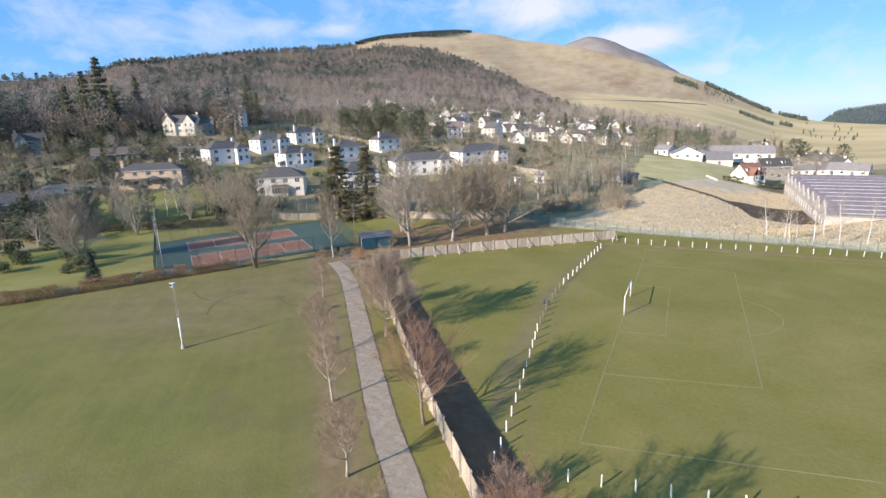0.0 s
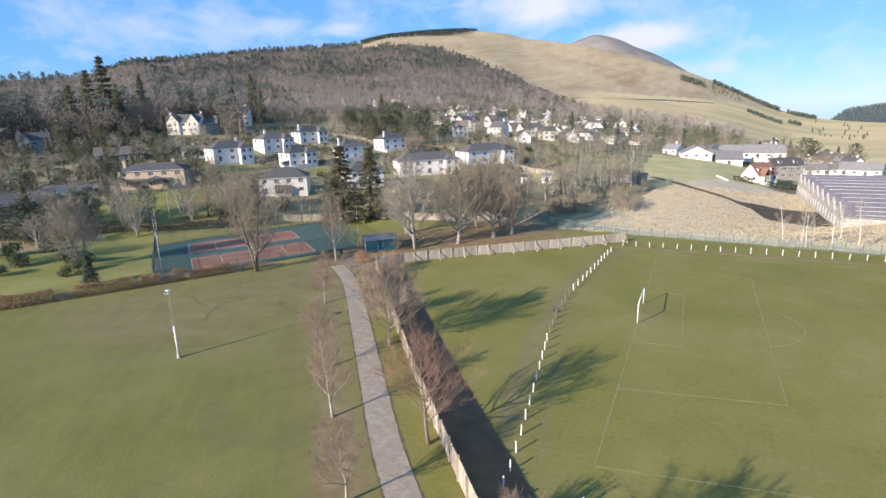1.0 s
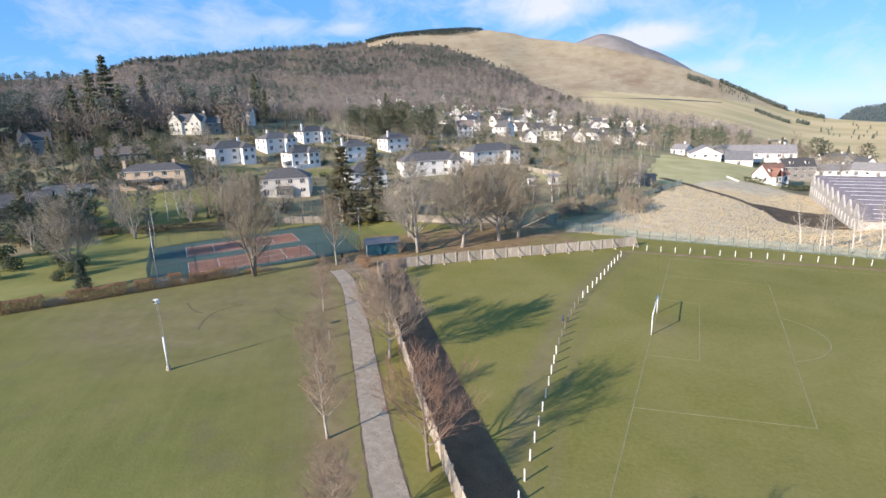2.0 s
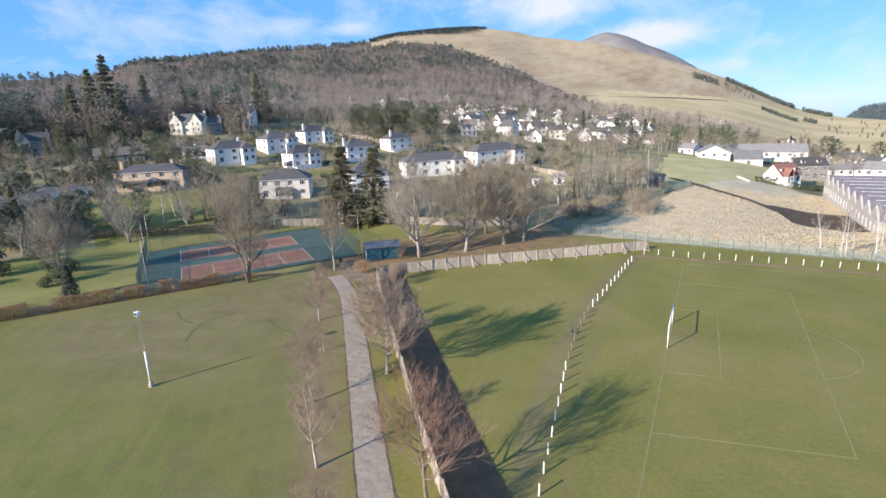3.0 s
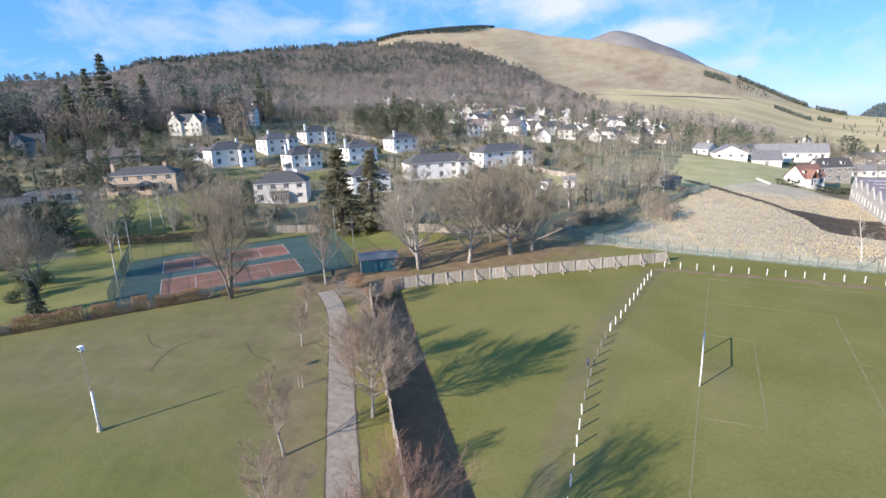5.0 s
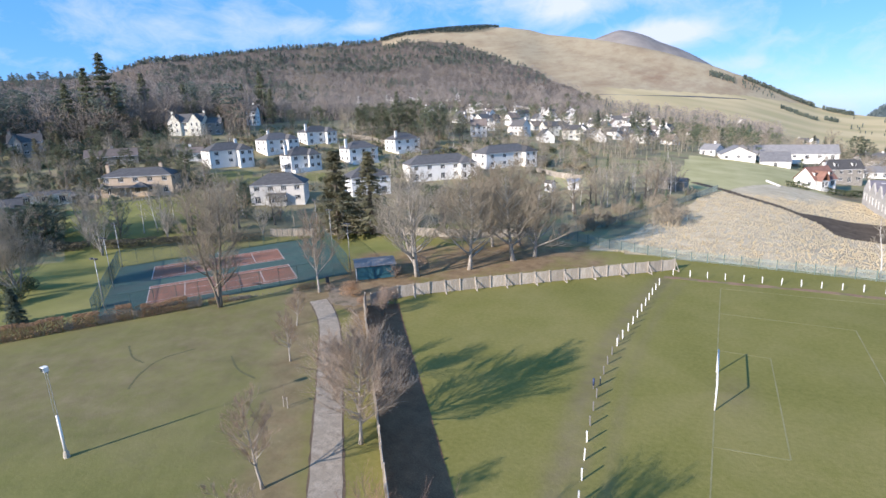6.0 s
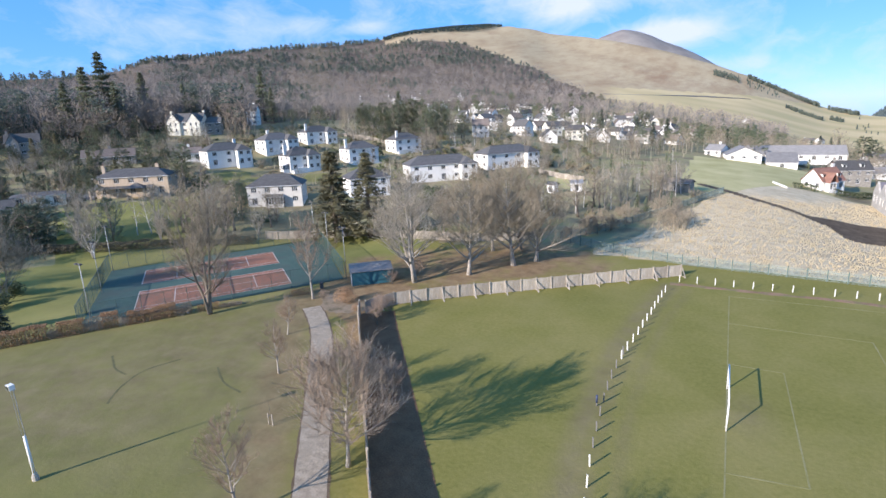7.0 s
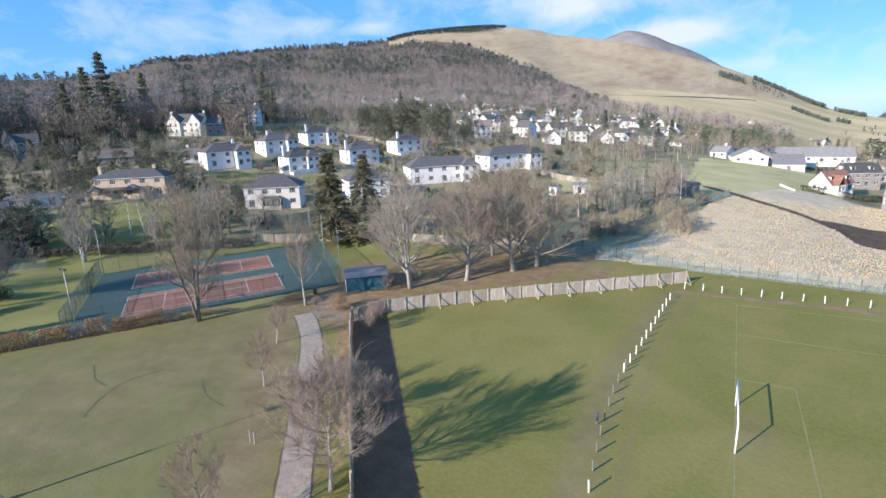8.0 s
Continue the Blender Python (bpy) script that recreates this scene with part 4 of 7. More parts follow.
palisade([(-30.5, 54.5), (-18, 48.8), (-6.5, 45.5), (20, 43.2), (66, 39.5)], "pale green steel palisade fence behind the pitch")
palisade(bend([(-30.5, 55.5), (-24, 66), (-17, 82), (-10.5, 100), (-5, 118), (-2, 128)], 5), "green steel palisade beside the rough field")


# ---- the hut ----
HUT_BOARD = Shape().box(-0.09, -0.005, 0.02, 0.09, 0.018, 2.32).mesh("board", M_HUT)


def hut():
    ang = math.degrees(math.atan2(3.4, 4.0))
    h = thing("hut", "blue-green painted timber hut with a felt roof", "hut", pose(-53.3, 15.2, 0, 0, 0, ang))
    w, d = 6.4, 5.0
    for nm, a, b in (("front_wall", (0, 0), (w, 0)), ("side_wall", (w, 0), (w, d)), ("back_wall", (w, d), (0, d)), ("side_wall", (0, d), (0, 0))):
        L = math.hypot(b[0] - a[0], b[1] - a[1])
        wl_ = part(nm, Shape().box(0, 0.02, 0, L, 0.06, 2.33), M_HUT, h, m=pose(a[0], a[1], 0, 0, 0, math.degrees(math.atan2(b[1] - a[1], b[0] - a[0]))))
        for i in range(int(L / 0.2)):
            part("board", HUT_BOARD, None, wl_, m=pose(i * L / int(L / 0.2) + 0.1, -0.005 * (i % 2), 0))
    roof = Shape()
    for sgn in (0, 1):
        y0, y1 = (-0.25, d / 2) if sgn == 0 else (d + 0.25, d / 2)
        z0, z1 = 2.33, 2.95
        q = [(-0.25, y0, z0), (w + 0.25, y0, z0), (w + 0.25, y1, z1), (-0.25, y1, z1)]
        low = [(x, y, z - 0.09) for x, y, z in q]
        roof.face(*q)
        roof.face(*reversed(low))
        for i in range(4):
            j = (i + 1) % 4
            roof.face(q[i], low[i], low[j], q[j])
    part("roof", roof, M_GREY_ROOF, h, "weathered grey roofing felt")
    for x in (0.0, w):
        part("gable", Shape().face((x, 0, 2.33), (x, d, 2.33), (x, d / 2, 2.9)).face((x, d / 2, 2.9 - 0.02), (x, d, 2.31), (x, 0, 2.31)), M_HUT, h)
    door = part("door", Shape().box(-0.1, 1.4, 0.02, -0.055, 2.4, 2.0), M_GREEN_STEEL, h)
    part("door_handle", Shape().box(-0.13, 2.25, 0.95, -0.1, 2.31, 1.1), M_STEEL, door)
    part("corner_board", Shape().box(-0.08, -0.08, 0, 0.02, 0.02, 2.3), M_PAINT, h, "pale corner board")


hut()


wheelie = thing("wheelie_bin", "black plastic wheelie bin beside the hut", "bin", pose(-57.2, 12.4, 0, 0, 0, 35))
part("bin_body", Shape().face((-0.22, -0.22, 0.1), (-0.22, 0.22, 0.1), (0.22, 0.22, 0.1), (0.22, -0.22, 0.1)).box(-0.26, -0.26, 0.1, 0.26, 0.26, 1.0), M_FELT, wheelie)
part("lid", Shape().box(-0.29, -0.3, 1.0, 0.29, 0.3, 1.07), M_FELT, wheelie)
for dx in (-0.24, 0.24):
    part("wheel", Shape().tube([(dx - 0.03, 0.24, 0.1), (dx + 0.03, 0.24, 0.1)], [0.1, 0.1], 9), M_FELT, wheelie)


# ---- trees ----
def bare_tree(seed, h, spread=0.42, fork=0.25, limbs=13, up=0.55, twig=1.0, girth=0.03, droop=0.0, stems=1, fine=0.013, boughs=9):
    """A leafless tree: trunk and limbs in one shape, the fine twigs of the crown in another."""
    r = random.Random(seed)
    wood, crown = Shape(), Shape()

    def wander(start, d, length, n, lift, sway):
        pts, p, d = [start.copy()], start.copy(), d.copy()
        for _ in range(n):
            d = (d + Vector((r.uniform(-sway, sway), r.uniform(-sway, sway), lift + r.uniform(-sway, sway) * 0.6))).normalized()
            p = p + d * (length / n)
            pts.append(p.copy())
        return pts

    for stem in range(stems):
        lean = Vector((r.uniform(-0.1, 0.1), r.uniform(-0.1, 0.1), 1)) if stems == 1 else Vector((math.cos(stem * 2.3) * 0.22, math.sin(stem * 2.3) * 0.22, 1))
        trunk = wander(Vector((0, 0, -0.15)), lean.normalized(), h * 0.86, 9, 0.05, 0.07)
        rad = [h * girth * (1.0 - 0.93 * (i / 9) ** 0.8) for i in range(10)]
        rad[0] *= 1.35
        wood.tube(trunk, rad, 7)
        count = limbs if stems == 1 else max(5, limbs // stems + 2)
        for i in range(count):
            u = fork + (1 - fork) * (i + r.random() * 0.8) / count
            k = min(int(u * 9), 8)
            base = trunk[k].lerp(trunk[k + 1], u * 9 - k)
            a = i * 2.4 + r.uniform(-0.5, 0.5)
            tilt = up + 0.35 * u
            d = Vector((math.cos(a), math.sin(a), tilt)).normalized()
            L = h * spread * (1.12 - 0.75 * u) * r.uniform(0.75, 1.15)
            limb = wander(base, d, L, 5, 0.08 - droop * 0.1, 0.16)
            r0 = rad[k] * 0.6
            wood.tube(limb, [r0, r0 * 0.75, r0 * 0.55, r0 * 0.38, r0 * 0.24, r0 * 0.1], 4)
            many = max(2, round(boughs * min(1.15, 0.3 + 0.8 * L / (h * spread))))
            for j in range(many):
                v = 0.15 + 0.85 * (j + r.random()) / many
                q = min(int(v * 5), 4)
                b2 = limb[q].lerp(limb[q + 1], min(v * 5 - q, 1))
                ld = (limb[q + 1] - limb[q]).normalized()
                d2 = (ld * 0.9 + Vector((r.uniform(-1, 1), r.uniform(-1, 1), r.uniform(-0.2, 0.9) - droop))).normalized()
                L2 = L * 0.5 * (1.15 - 0.55 * v) * r.uniform(0.7, 1.3)
                br = wander(b2, d2, L2, 3, 0.08 - droop * 0.25, 0.16)
                r1 = max(r0 * 0.24 * (1.1 - 0.6 * v), 0.014)
                crown.tube(br, [r1, r1 * 0.7, r1 * 0.45, r1 * 0.2], 3)
                for w in range(int(9 * twig)):
                    v3 = 0.1 + 0.9 * r.random()
                    q3 = min(int(v3 * 3), 2)
                    b3 = br[q3].lerp(br[q3 + 1], v3 * 3 - q3)
                    d3 = ((br[q3 + 1] - br[q3]).normalized() * 1.1 + Vector((r.uniform(-1, 1), r.uniform(-1, 1), r.uniform(-0.4, 0.9) - droop))).normalized()
                    L3 = L2 * r.uniform(0.3, 0.75)
                    e3 = b3 + d3 * L3
                    crown.spike(b3, e3, fine)
                    for _ in range(2 if boughs > 6 else 1):
                        b4 = b3.lerp(e3, r.uniform(0.25, 0.85))
                        crown.spike(b4, b4 + (d3 * 1.2 + Vector((r.uniform(-0.8, 0.8), r.uniform(-0.8, 0.8), r.uniform(-0.4, 0.7) - droop))).normalized() * L3 * r.uniform(0.4, 0.75), fine * 0.75)
    return wood, crown


def needle_tree(seed, h, width, layers=16, droop=0.35, start=0.08, pine=False, sprays=0, small=1.0):
    """A conifer: a straight trunk, whorls of boughs and many small sprays of needles on them."""
    r = random.Random(seed)
    wood, crown = Shape(), Shape()
    wood.tube([(0, 0, -0.2), (0, 0, h * 0.5), (0, 0, h * 0.97)], [h * 0.02, h * 0.012, h * 0.002], 7)
    for i in range(layers):
        u = start + (1 - start) * (i + r.random() * 0.6) / layers
        reach = width * ((1 - u) ** 0.8 if not pine else math.sin(min(1.0, (1 - u) * 1.5 + 0.12) * math.pi * 0.55)) * r.uniform(0.75, 1.12)
        n = 7 if not pine else 5
        for k in range(n):
            a = k * 2 * math.pi / n + i * 0.8 + r.uniform(-0.3, 0.3)
            L = max(reach * r.uniform(0.7, 1.15), 0.25)
            z = u * h + r.uniform(-0.2, 0.2)
            lift = 0.25 if pine else -droop * (1 - u * 0.7)
            tip = Vector((math.cos(a) * L, math.sin(a) * L, z + lift * L))
            root = Vector((0, 0, z))
            wood.spike(root, tip, 0.05)
            m = round((7 if pine else 6) / small ** 0.7)
            for j in range(m):
                c = root.lerp(tip, (0.35 if not pine else 0.5) + 0.65 * j / m)
                s = (0.3 + 0.35 * r.random()) * (0.6 + 0.07 * h)
                s *= small
                for _ in range(sprays or (4 if pine else 3)):
                    o = c + Vector((r.gauss(0, 0.28), r.gauss(0, 0.28), r.gauss(0, 0.16 if not pine else 0.26))) * s / small ** 0.6
                    d = Vector((r.uniform(-1, 1) + 0.7 * math.cos(a), r.uniform(-1, 1) + 0.7 * math.sin(a), r.uniform(-0.7, 0.25) if not pine else r.uniform(-0.3, 0.7))).normalized() * s
                    sd = Vector((-d.y, d.x, r.uniform(-0.3, 0.3) * s)).normalized() * s * 0.42
                    crown.face(o - sd, o + d * 0.55 - sd * 0.4, o + d, o + sd)
    return wood, crown


def leaf_shrub(seed, w, h, leaf=0.13, count=1000):
    """A bush: short stems and a shell of small leaves with gaps and an uneven outline."""
    r = random.Random(seed)
    wood, crown = Shape(), Shape()
    for i in range(7):
        a = i * 0.9
        wood.spike(Vector((0, 0, -0.1)), Vector((math.cos(a) * w * 0.35, math.sin(a) * w * 0.35, h * 0.75)), 0.04)
    lobes = [(r.uniform(-0.3, 0.3) * w, r.uniform(-0.3, 0.3) * w, r.uniform(0.3, 0.7) * h, r.uniform(0.25, 0.42)) for _ in range(7)]
    for i in range(count):
        x, y, z, s = lobes[i % 7]
        d = Vector((r.gauss(0, 1), r.gauss(0, 1), r.gauss(0, 1))).normalized()
        c = Vector((x + d.x * w * s, y + d.y * w * s, max(0.05, z + d.z * h * s))) * r.uniform(0.85, 1.04)
        t = Vector((r.uniform(-1, 1), r.uniform(-1, 1), r.uniform(-1, 1))).normalized()
        e = t.cross(d + Vector((0.1, 0.2, 0.3))).normalized()
        crown.face(c - t * leaf, c - e * leaf * 0.6, c + t * leaf, c + e * leaf * 0.6)
    return wood, crown


def tree_thing(name, label, cat, shapes, bark, leaf, group=""):
    t = thing(name, label, cat, None, group)
    part("trunk", shapes[0], bark, t, smooth=True)
    part("crown", shapes[1], leaf, t)
    return t


def plant(proto, x, y, scale=1.0, turn=None, wide=None, r=rng, tilt=0.0):
    """A copy of a tree on the land at that place."""
    if math.hypot(x - HUB[0], y - HUB[1]) > 130:
        proto = LITE.get(proto.name, proto)
    p = on_land(x, y)
    w = wide or scale
    m = pose(p.x, p.y, p.z, r.uniform(-tilt, tilt), r.uniform(-tilt, tilt), r.uniform(0, 360) if turn is None else turn) @ Matrix.Diagonal((w, w, scale, 1))
    return copy_thing(proto, m)


LITE = {}                       # plainer builds of the same trees, for far off
protos = []


def proto(*args, **kw):
    t = tree_thing(*args, **kw)
    protos.append(t)
    return t


AVENUE_TREE = [proto("avenue_tree", "young leafless lime tree beside the path", "tree", bare_tree(20 + i, 8.6, 0.42, 0.24, 20, 0.7, 1.45, 0.0175, fine=0.0085), M_BARK_PALE, M_TWIG_BROWN, group="avenue trees") for i in range(2)]
BROAD = [proto("broadleaf_tree", "large leafless broadleaf tree with grey bark", "tree", bare_tree(40 + i, 13.0, 0.46, 0.22, 21, 0.55, 1.9, 0.024, fine=0.0105), M_BARK, M_TWIG) for i in range(2)]
OAK = proto("oak_tree", "leafless spreading brown-twigged tree", "tree", bare_tree(51, 10.0, 0.55, 0.18, 23, 0.45, 1.9, 0.028, 0.1, fine=0.011), M_BARK, M_TWIG)
FIELD_TREE = proto("field_maple_tree", "leafless spreading tree with pale tangled twigs beside the path", "tree", bare_tree(46, 9.4, 0.66, 0.2, 28, 0.42, 2.3, 0.02, 0.05, fine=0.0125, boughs=10), M_BARK_PALE, M_TWIG_PALE)
VERGE_TREE = proto("verge_tree", "leafless verge tree with dense red-brown twigs beside the fence", "tree", bare_tree(66, 9.6, 0.62, 0.24, 24, 0.5, 1.6, 0.019, 0, 1, fine=0.0092, boughs=9), M_BARK, M_TWIG_RUST)
LIME = proto("lime_tree", "large leafless tree with pale grey bark and a fuzzy crown", "tree", bare_tree(47, 14.0, 0.44, 0.14, 26, 0.5, 1.3, 0.02, fine=0.016, boughs=9, stems=2), M_BARK_PALE, M_TWIG_GREY)
COURT_TREE = proto("sycamore_tree", "tall leafless tree with several pale stems beside the courts", "tree", bare_tree(49, 13.5, 0.36, 0.16, 33, 0.5, 1.6, 0.016, 0.0, fine=0.0115, boughs=9, stems=3), M_BARK, M_TWIG_OLIVE)
BEECH_BUSH = proto("beech_bush", "orange-brown beech bush holding its dead leaves", "bush", leaf_shrub(130, 3.4, 2.9, 0.065, 3400), M_BARK, M_HEDGE)
WIDE_OAK = [proto("oak_tree", "large leafless olive-brown tree with a dense round crown", "tree", bare_tree(54 + i, 11.0, 0.6, 0.16, 27, 0.45, 1.4, 0.026, 0.08, fine=0.016, boughs=9), M_BARK_PALE, M_TWIG_OLIVE) for i in range(2)]
RED_TREE = [proto("shrubby_tree", "leafless reddish-twigged bushy tree behind the fence", "tree", bare_tree(60 + i, 5.5, 0.55, 0.1, 18, 0.75, 1.2, 0.017, 0, 3, fine=0.008), M_BARK, M_TWIG_RED) for i in range(2)]
PALE_TREE = [proto("willow_tree", "leafless pale-twigged rounded tree", "tree", bare_tree(70 + i, 10.0, 0.46, 0.08, 36, 0.95, 1.6, 0.0105, 0.0, 4, fine=0.0115), M_BARK_PALE, M_TWIG_GREY) for i in range(2)]
BIRCH = [proto("birch_tree", "slender leafless birch with a white trunk", "tree", bare_tree(80 + i, 11.0, 0.24, 0.3, 13, 0.9, 0.6, 0.012, 0.25), material("birch_bark_%s" % "ab"[i], (0.45, 0.42, 0.38), (0.75, 0.72, 0.68), 1.5, 5, 0.7), M_TWIG_GREY) for i in range(2)]
SPRUCE = [proto("spruce_tree", "tall dark evergreen spruce", "tree", needle_tree(90 + i, 18.0, 4.2, 20, 0.35, 0.08), M_BARK, M_NEEDLE) for i in range(2)]
CYPRESS = [proto("cypress_tree", "shaggy olive-green evergreen conifer", "tree", needle_tree(95 + i, 15.0, 3.6, 24, 0.3, 0.1, sprays=5, small=0.36), M_BARK, M_CEDAR) for i in range(2)]
PINE = [proto("pine_tree", "evergreen pine with a ragged crown", "tree", needle_tree(98 + i, 13.0, 4.4, 12, 0, 0.32, True, 6, 0.6), M_BARK, M_PINE) for i in range(2)]
EVERGREEN = [proto("evergreen_tree", "rounded dark green evergreen tree", "tree", needle_tree(210 + i, 10.0, 3.7, 15, 0, 0.05, True, 6, 0.5), M_BARK, M_NEEDLE) for i in range(2)]
BUSH = [proto("evergreen_bush", "dark green evergreen bush", "bush", leaf_shrub(110 + i, 3.0, 2.2), M_BARK, M_SHRUB) for i in range(2)]
BROWN_BUSH = [proto("brown_shrub", "tangled leafless brown shrub", "bush", bare_tree(120 + i, 2.6, 0.6, 0.05, 14, 0.6, 1.1, 0.012, 0, 4, fine=0.012), M_BARK, M_TWIG) for i in range(2)]

def skins(t):
    """The bark and the leaf or twig material of a tree."""
    own = {c.name.split(".")[0]: c.data.materials[0] for c in t.children}
    return own["trunk"], own["crown"]


for k, t in enumerate(BROAD + [OAK] + PALE_TREE + BIRCH):
    kind = t.name.split(".")[0]
    seed, h, wide_, low, n, up_, g, dr, st = {"broadleaf_tree": (140, 13.0, 0.46, 0.22, 15, 0.55, 0.024, 0, 1), "oak_tree": (150, 10.0, 0.55, 0.18, 16, 0.45, 0.028, 0.1, 1),
                                              "willow_tree": (160, 10.0, 0.5, 0.1, 18, 0.75, 0.016, 0, 3), "birch_tree": (170, 11.0, 0.24, 0.3, 10, 0.9, 0.013, 0.25, 1)}[kind]
    LITE[t.name] = proto(kind, t["label"], "tree", bare_tree(seed + k, h, wide_, low, n, up_, 0.7, g, dr, st, fine=0.034, boughs=5), *skins(t))
for k, t in enumerate(SPRUCE + PINE + CYPRESS + EVERGREEN):
    kind = t.name.split(".")[0]
    h, wide_, n, dr, low, piny = {"spruce_tree": (18.0, 4.6, 20, 0.35, 0.06, False), "pine_tree": (13.0, 4.6, 11, 0, 0.3, True), "cypress_tree": (15.0, 4.0, 18, 0.4, 0.06, False), "evergreen_tree": (10.0, 3.9, 14, 0, 0.05, True)}[kind]
    LITE[t.name] = proto(kind, t["label"], "tree", needle_tree(180 + k, h, wide_, n, dr, low, piny, 5 if piny else 4, 0.55 if piny else 0.65), *skins(t))
for k, t in enumerate(BROWN_BUSH):
    LITE[t.name] = proto("brown_shrub", t["label"], "bush", bare_tree(190 + k, 2.6, 0.6, 0.05, 10, 0.6, 0.6, 0.012, 0, 3, fine=0.03, boughs=4), M_BARK, M_TWIG)
for k, t in enumerate(BUSH):
    LITE[t.name] = proto("evergreen_bush", t["label"], "bush", leaf_shrub(195 + k, 3.0, 2.2, 0.3, 200), M_BARK, M_SHRUB)

# the avenue and the verge
for i, (x, y, s) in enumerate([(-15.3, -44.6, 0.9), (-22.9, -36.1, 0.95), (-29.4, -28.6, 0.95), (-42.5, -11.8, 0.72), (-49.2, -3.5, 0.66), (-8.0, -53.0, 0.95)]):
    plant(AVENUE_TREE[i % 2], x, y, s, tilt=2)
plant(AVENUE_TREE[1], -55.2, 8.1, 1.6, wide=1.35)
plant(VERGE_TREE, -13.0, -36.3, 1.0, turn=30)
plant(VERGE_TREE, 0.3, -51.2, 1.0, turn=150)
plant(FIELD_TREE, -26.0, -21.0, 1.08, wide=1.0, turn=70)
plant(BROAD[1], -30.4, -13.6, 0.5, wide=0.6)
plant(AVENUE_TREE[1], -34.0, -10.2, 0.55)
for i, (x, y, s) in enumerate([(-29.2, -10.4, 0.7), (-40.4, 3.6, 0.62), (-41.6, 6.2, 0.6), (-41.2, 8.0, 0.5), (-3.2, -43.0, 0.62), (0.5, -47.2, 0.7)]):
    plant(RED_TREE[i % 2], x, y, s)
sapling = thing("staked_sapling", "thin staked sapling on the grass", "sapling", pose(-35.9, -19.4, 0))
part("stem", Shape().tube([(0, 0, 0), (0.05, 0, 1.2), (0, 0.05, 2.4)], [0.03, 0.025, 0.01], 5), M_BARK, sapling)
for dx in (-0.25, 0.25):
    part("stake", Shape().box(dx - 0.03, -0.03, -0.1, dx + 0.03, 0.03, 1.15), M_WOOD, sapling)
part("tie", Shape().box(-0.25, -0.012, 0.95, 0.25, 0.012, 1.02), M_FELT, sapling)

for i, (x, y, s) in enumerate(((-1.0, -46.4, 0.62), (3.2, -51.8, 1.2), (7.6, -57.2, 1.4), (12.5, -63.5, 1.5))):
    plant(RED_TREE[i % 2], x, y, s)
# big trees by the courts and the hut
plant(COURT_TREE, -64.8, -2.6, 1.46, turn=20, wide=1.2)
plant(LIME, -45.0, 20.8, 1.35, turn=140)
plant(WIDE_OAK[0], -38.5, 27.6, 1.5, wide=1.35)
plant(WIDE_OAK[1], -33.4, 35.3, 1.66, wide=1.5)
plant(WIDE_OAK[0], -30.6, 39.2, 1.35)
plant(LIME, -53.5, 32.5, 1.22, turn=60)
plant(WIDE_OAK[1], -40.5, 43.0, 1.15)
for i, (x, y, s) in enumerate(((-53.4, 8.4, 0.3), (-47.8, 18.5, 0.45), (-46.2, 24.0, 0.5))):
    plant(RED_TREE[i % 2], x, y, s, wide=s * 1.2)
plant(CYPRESS[0], -75.2, 38.5, 1.32, turn=10, wide=2.15)
plant(CYPRESS[1], -69.6, 43.1, 1.22, turn=80, wide=1.9)
plant(PALE_TREE[1], -99.6, -12.4, 1.5)
plant(PALE_TREE[0], -112, 8, 1.0)
plant(BEECH_BUSH, -49.6, 8.6, 0.85)
plant(BEECH_BUSH, -46.0, 6.6, 0.4)
plant(SPRUCE[1], -86.4, -18.8, 0.3, wide=0.4)
for i, (x, y, k, w) in enumerate(((-125.4, 3.8, 1.0, 1.0), (-129.8, 0.6, 0.9, 0.95), (-117.2, 15.3, 1.0, 0.62), (-112.3, 23.9, 0.45, 0.5), (-136.5, -3.5, 0.75, 0.9), (-141, 2.0, 0.6, 0.8), (-106.0, 40.5, 0.95, 0.6))):
    plant(EVERGREEN[i % 2], x, y, k, wide=w)
plant(BROAD[1], -118, -24, 1.0)
for i, (x, y, s) in enumerate(((-105, -12, 1.1), (-111, -17, 1.3), (-117, -9, 1.2), (-124, -3, 1.3), (-108, -22, 1.0), (-96.5, -17.5, 0.9), (-121, -14, 1.4), (-130, -6, 1.5))):
    plant(BUSH[i % 2], x, y, s)
for i, (x, y, s) in enumerate(((-122, -8, 0.8), (-131, 2, 0.9), (-113, -20, 0.75), (-134, 9, 1.0), (-120, 10, 0.85), (-108, 20, 0.8), (-101, 26, 0.75))):
    plant((PALE_TREE + BROAD)[i % 4], x, y, s)


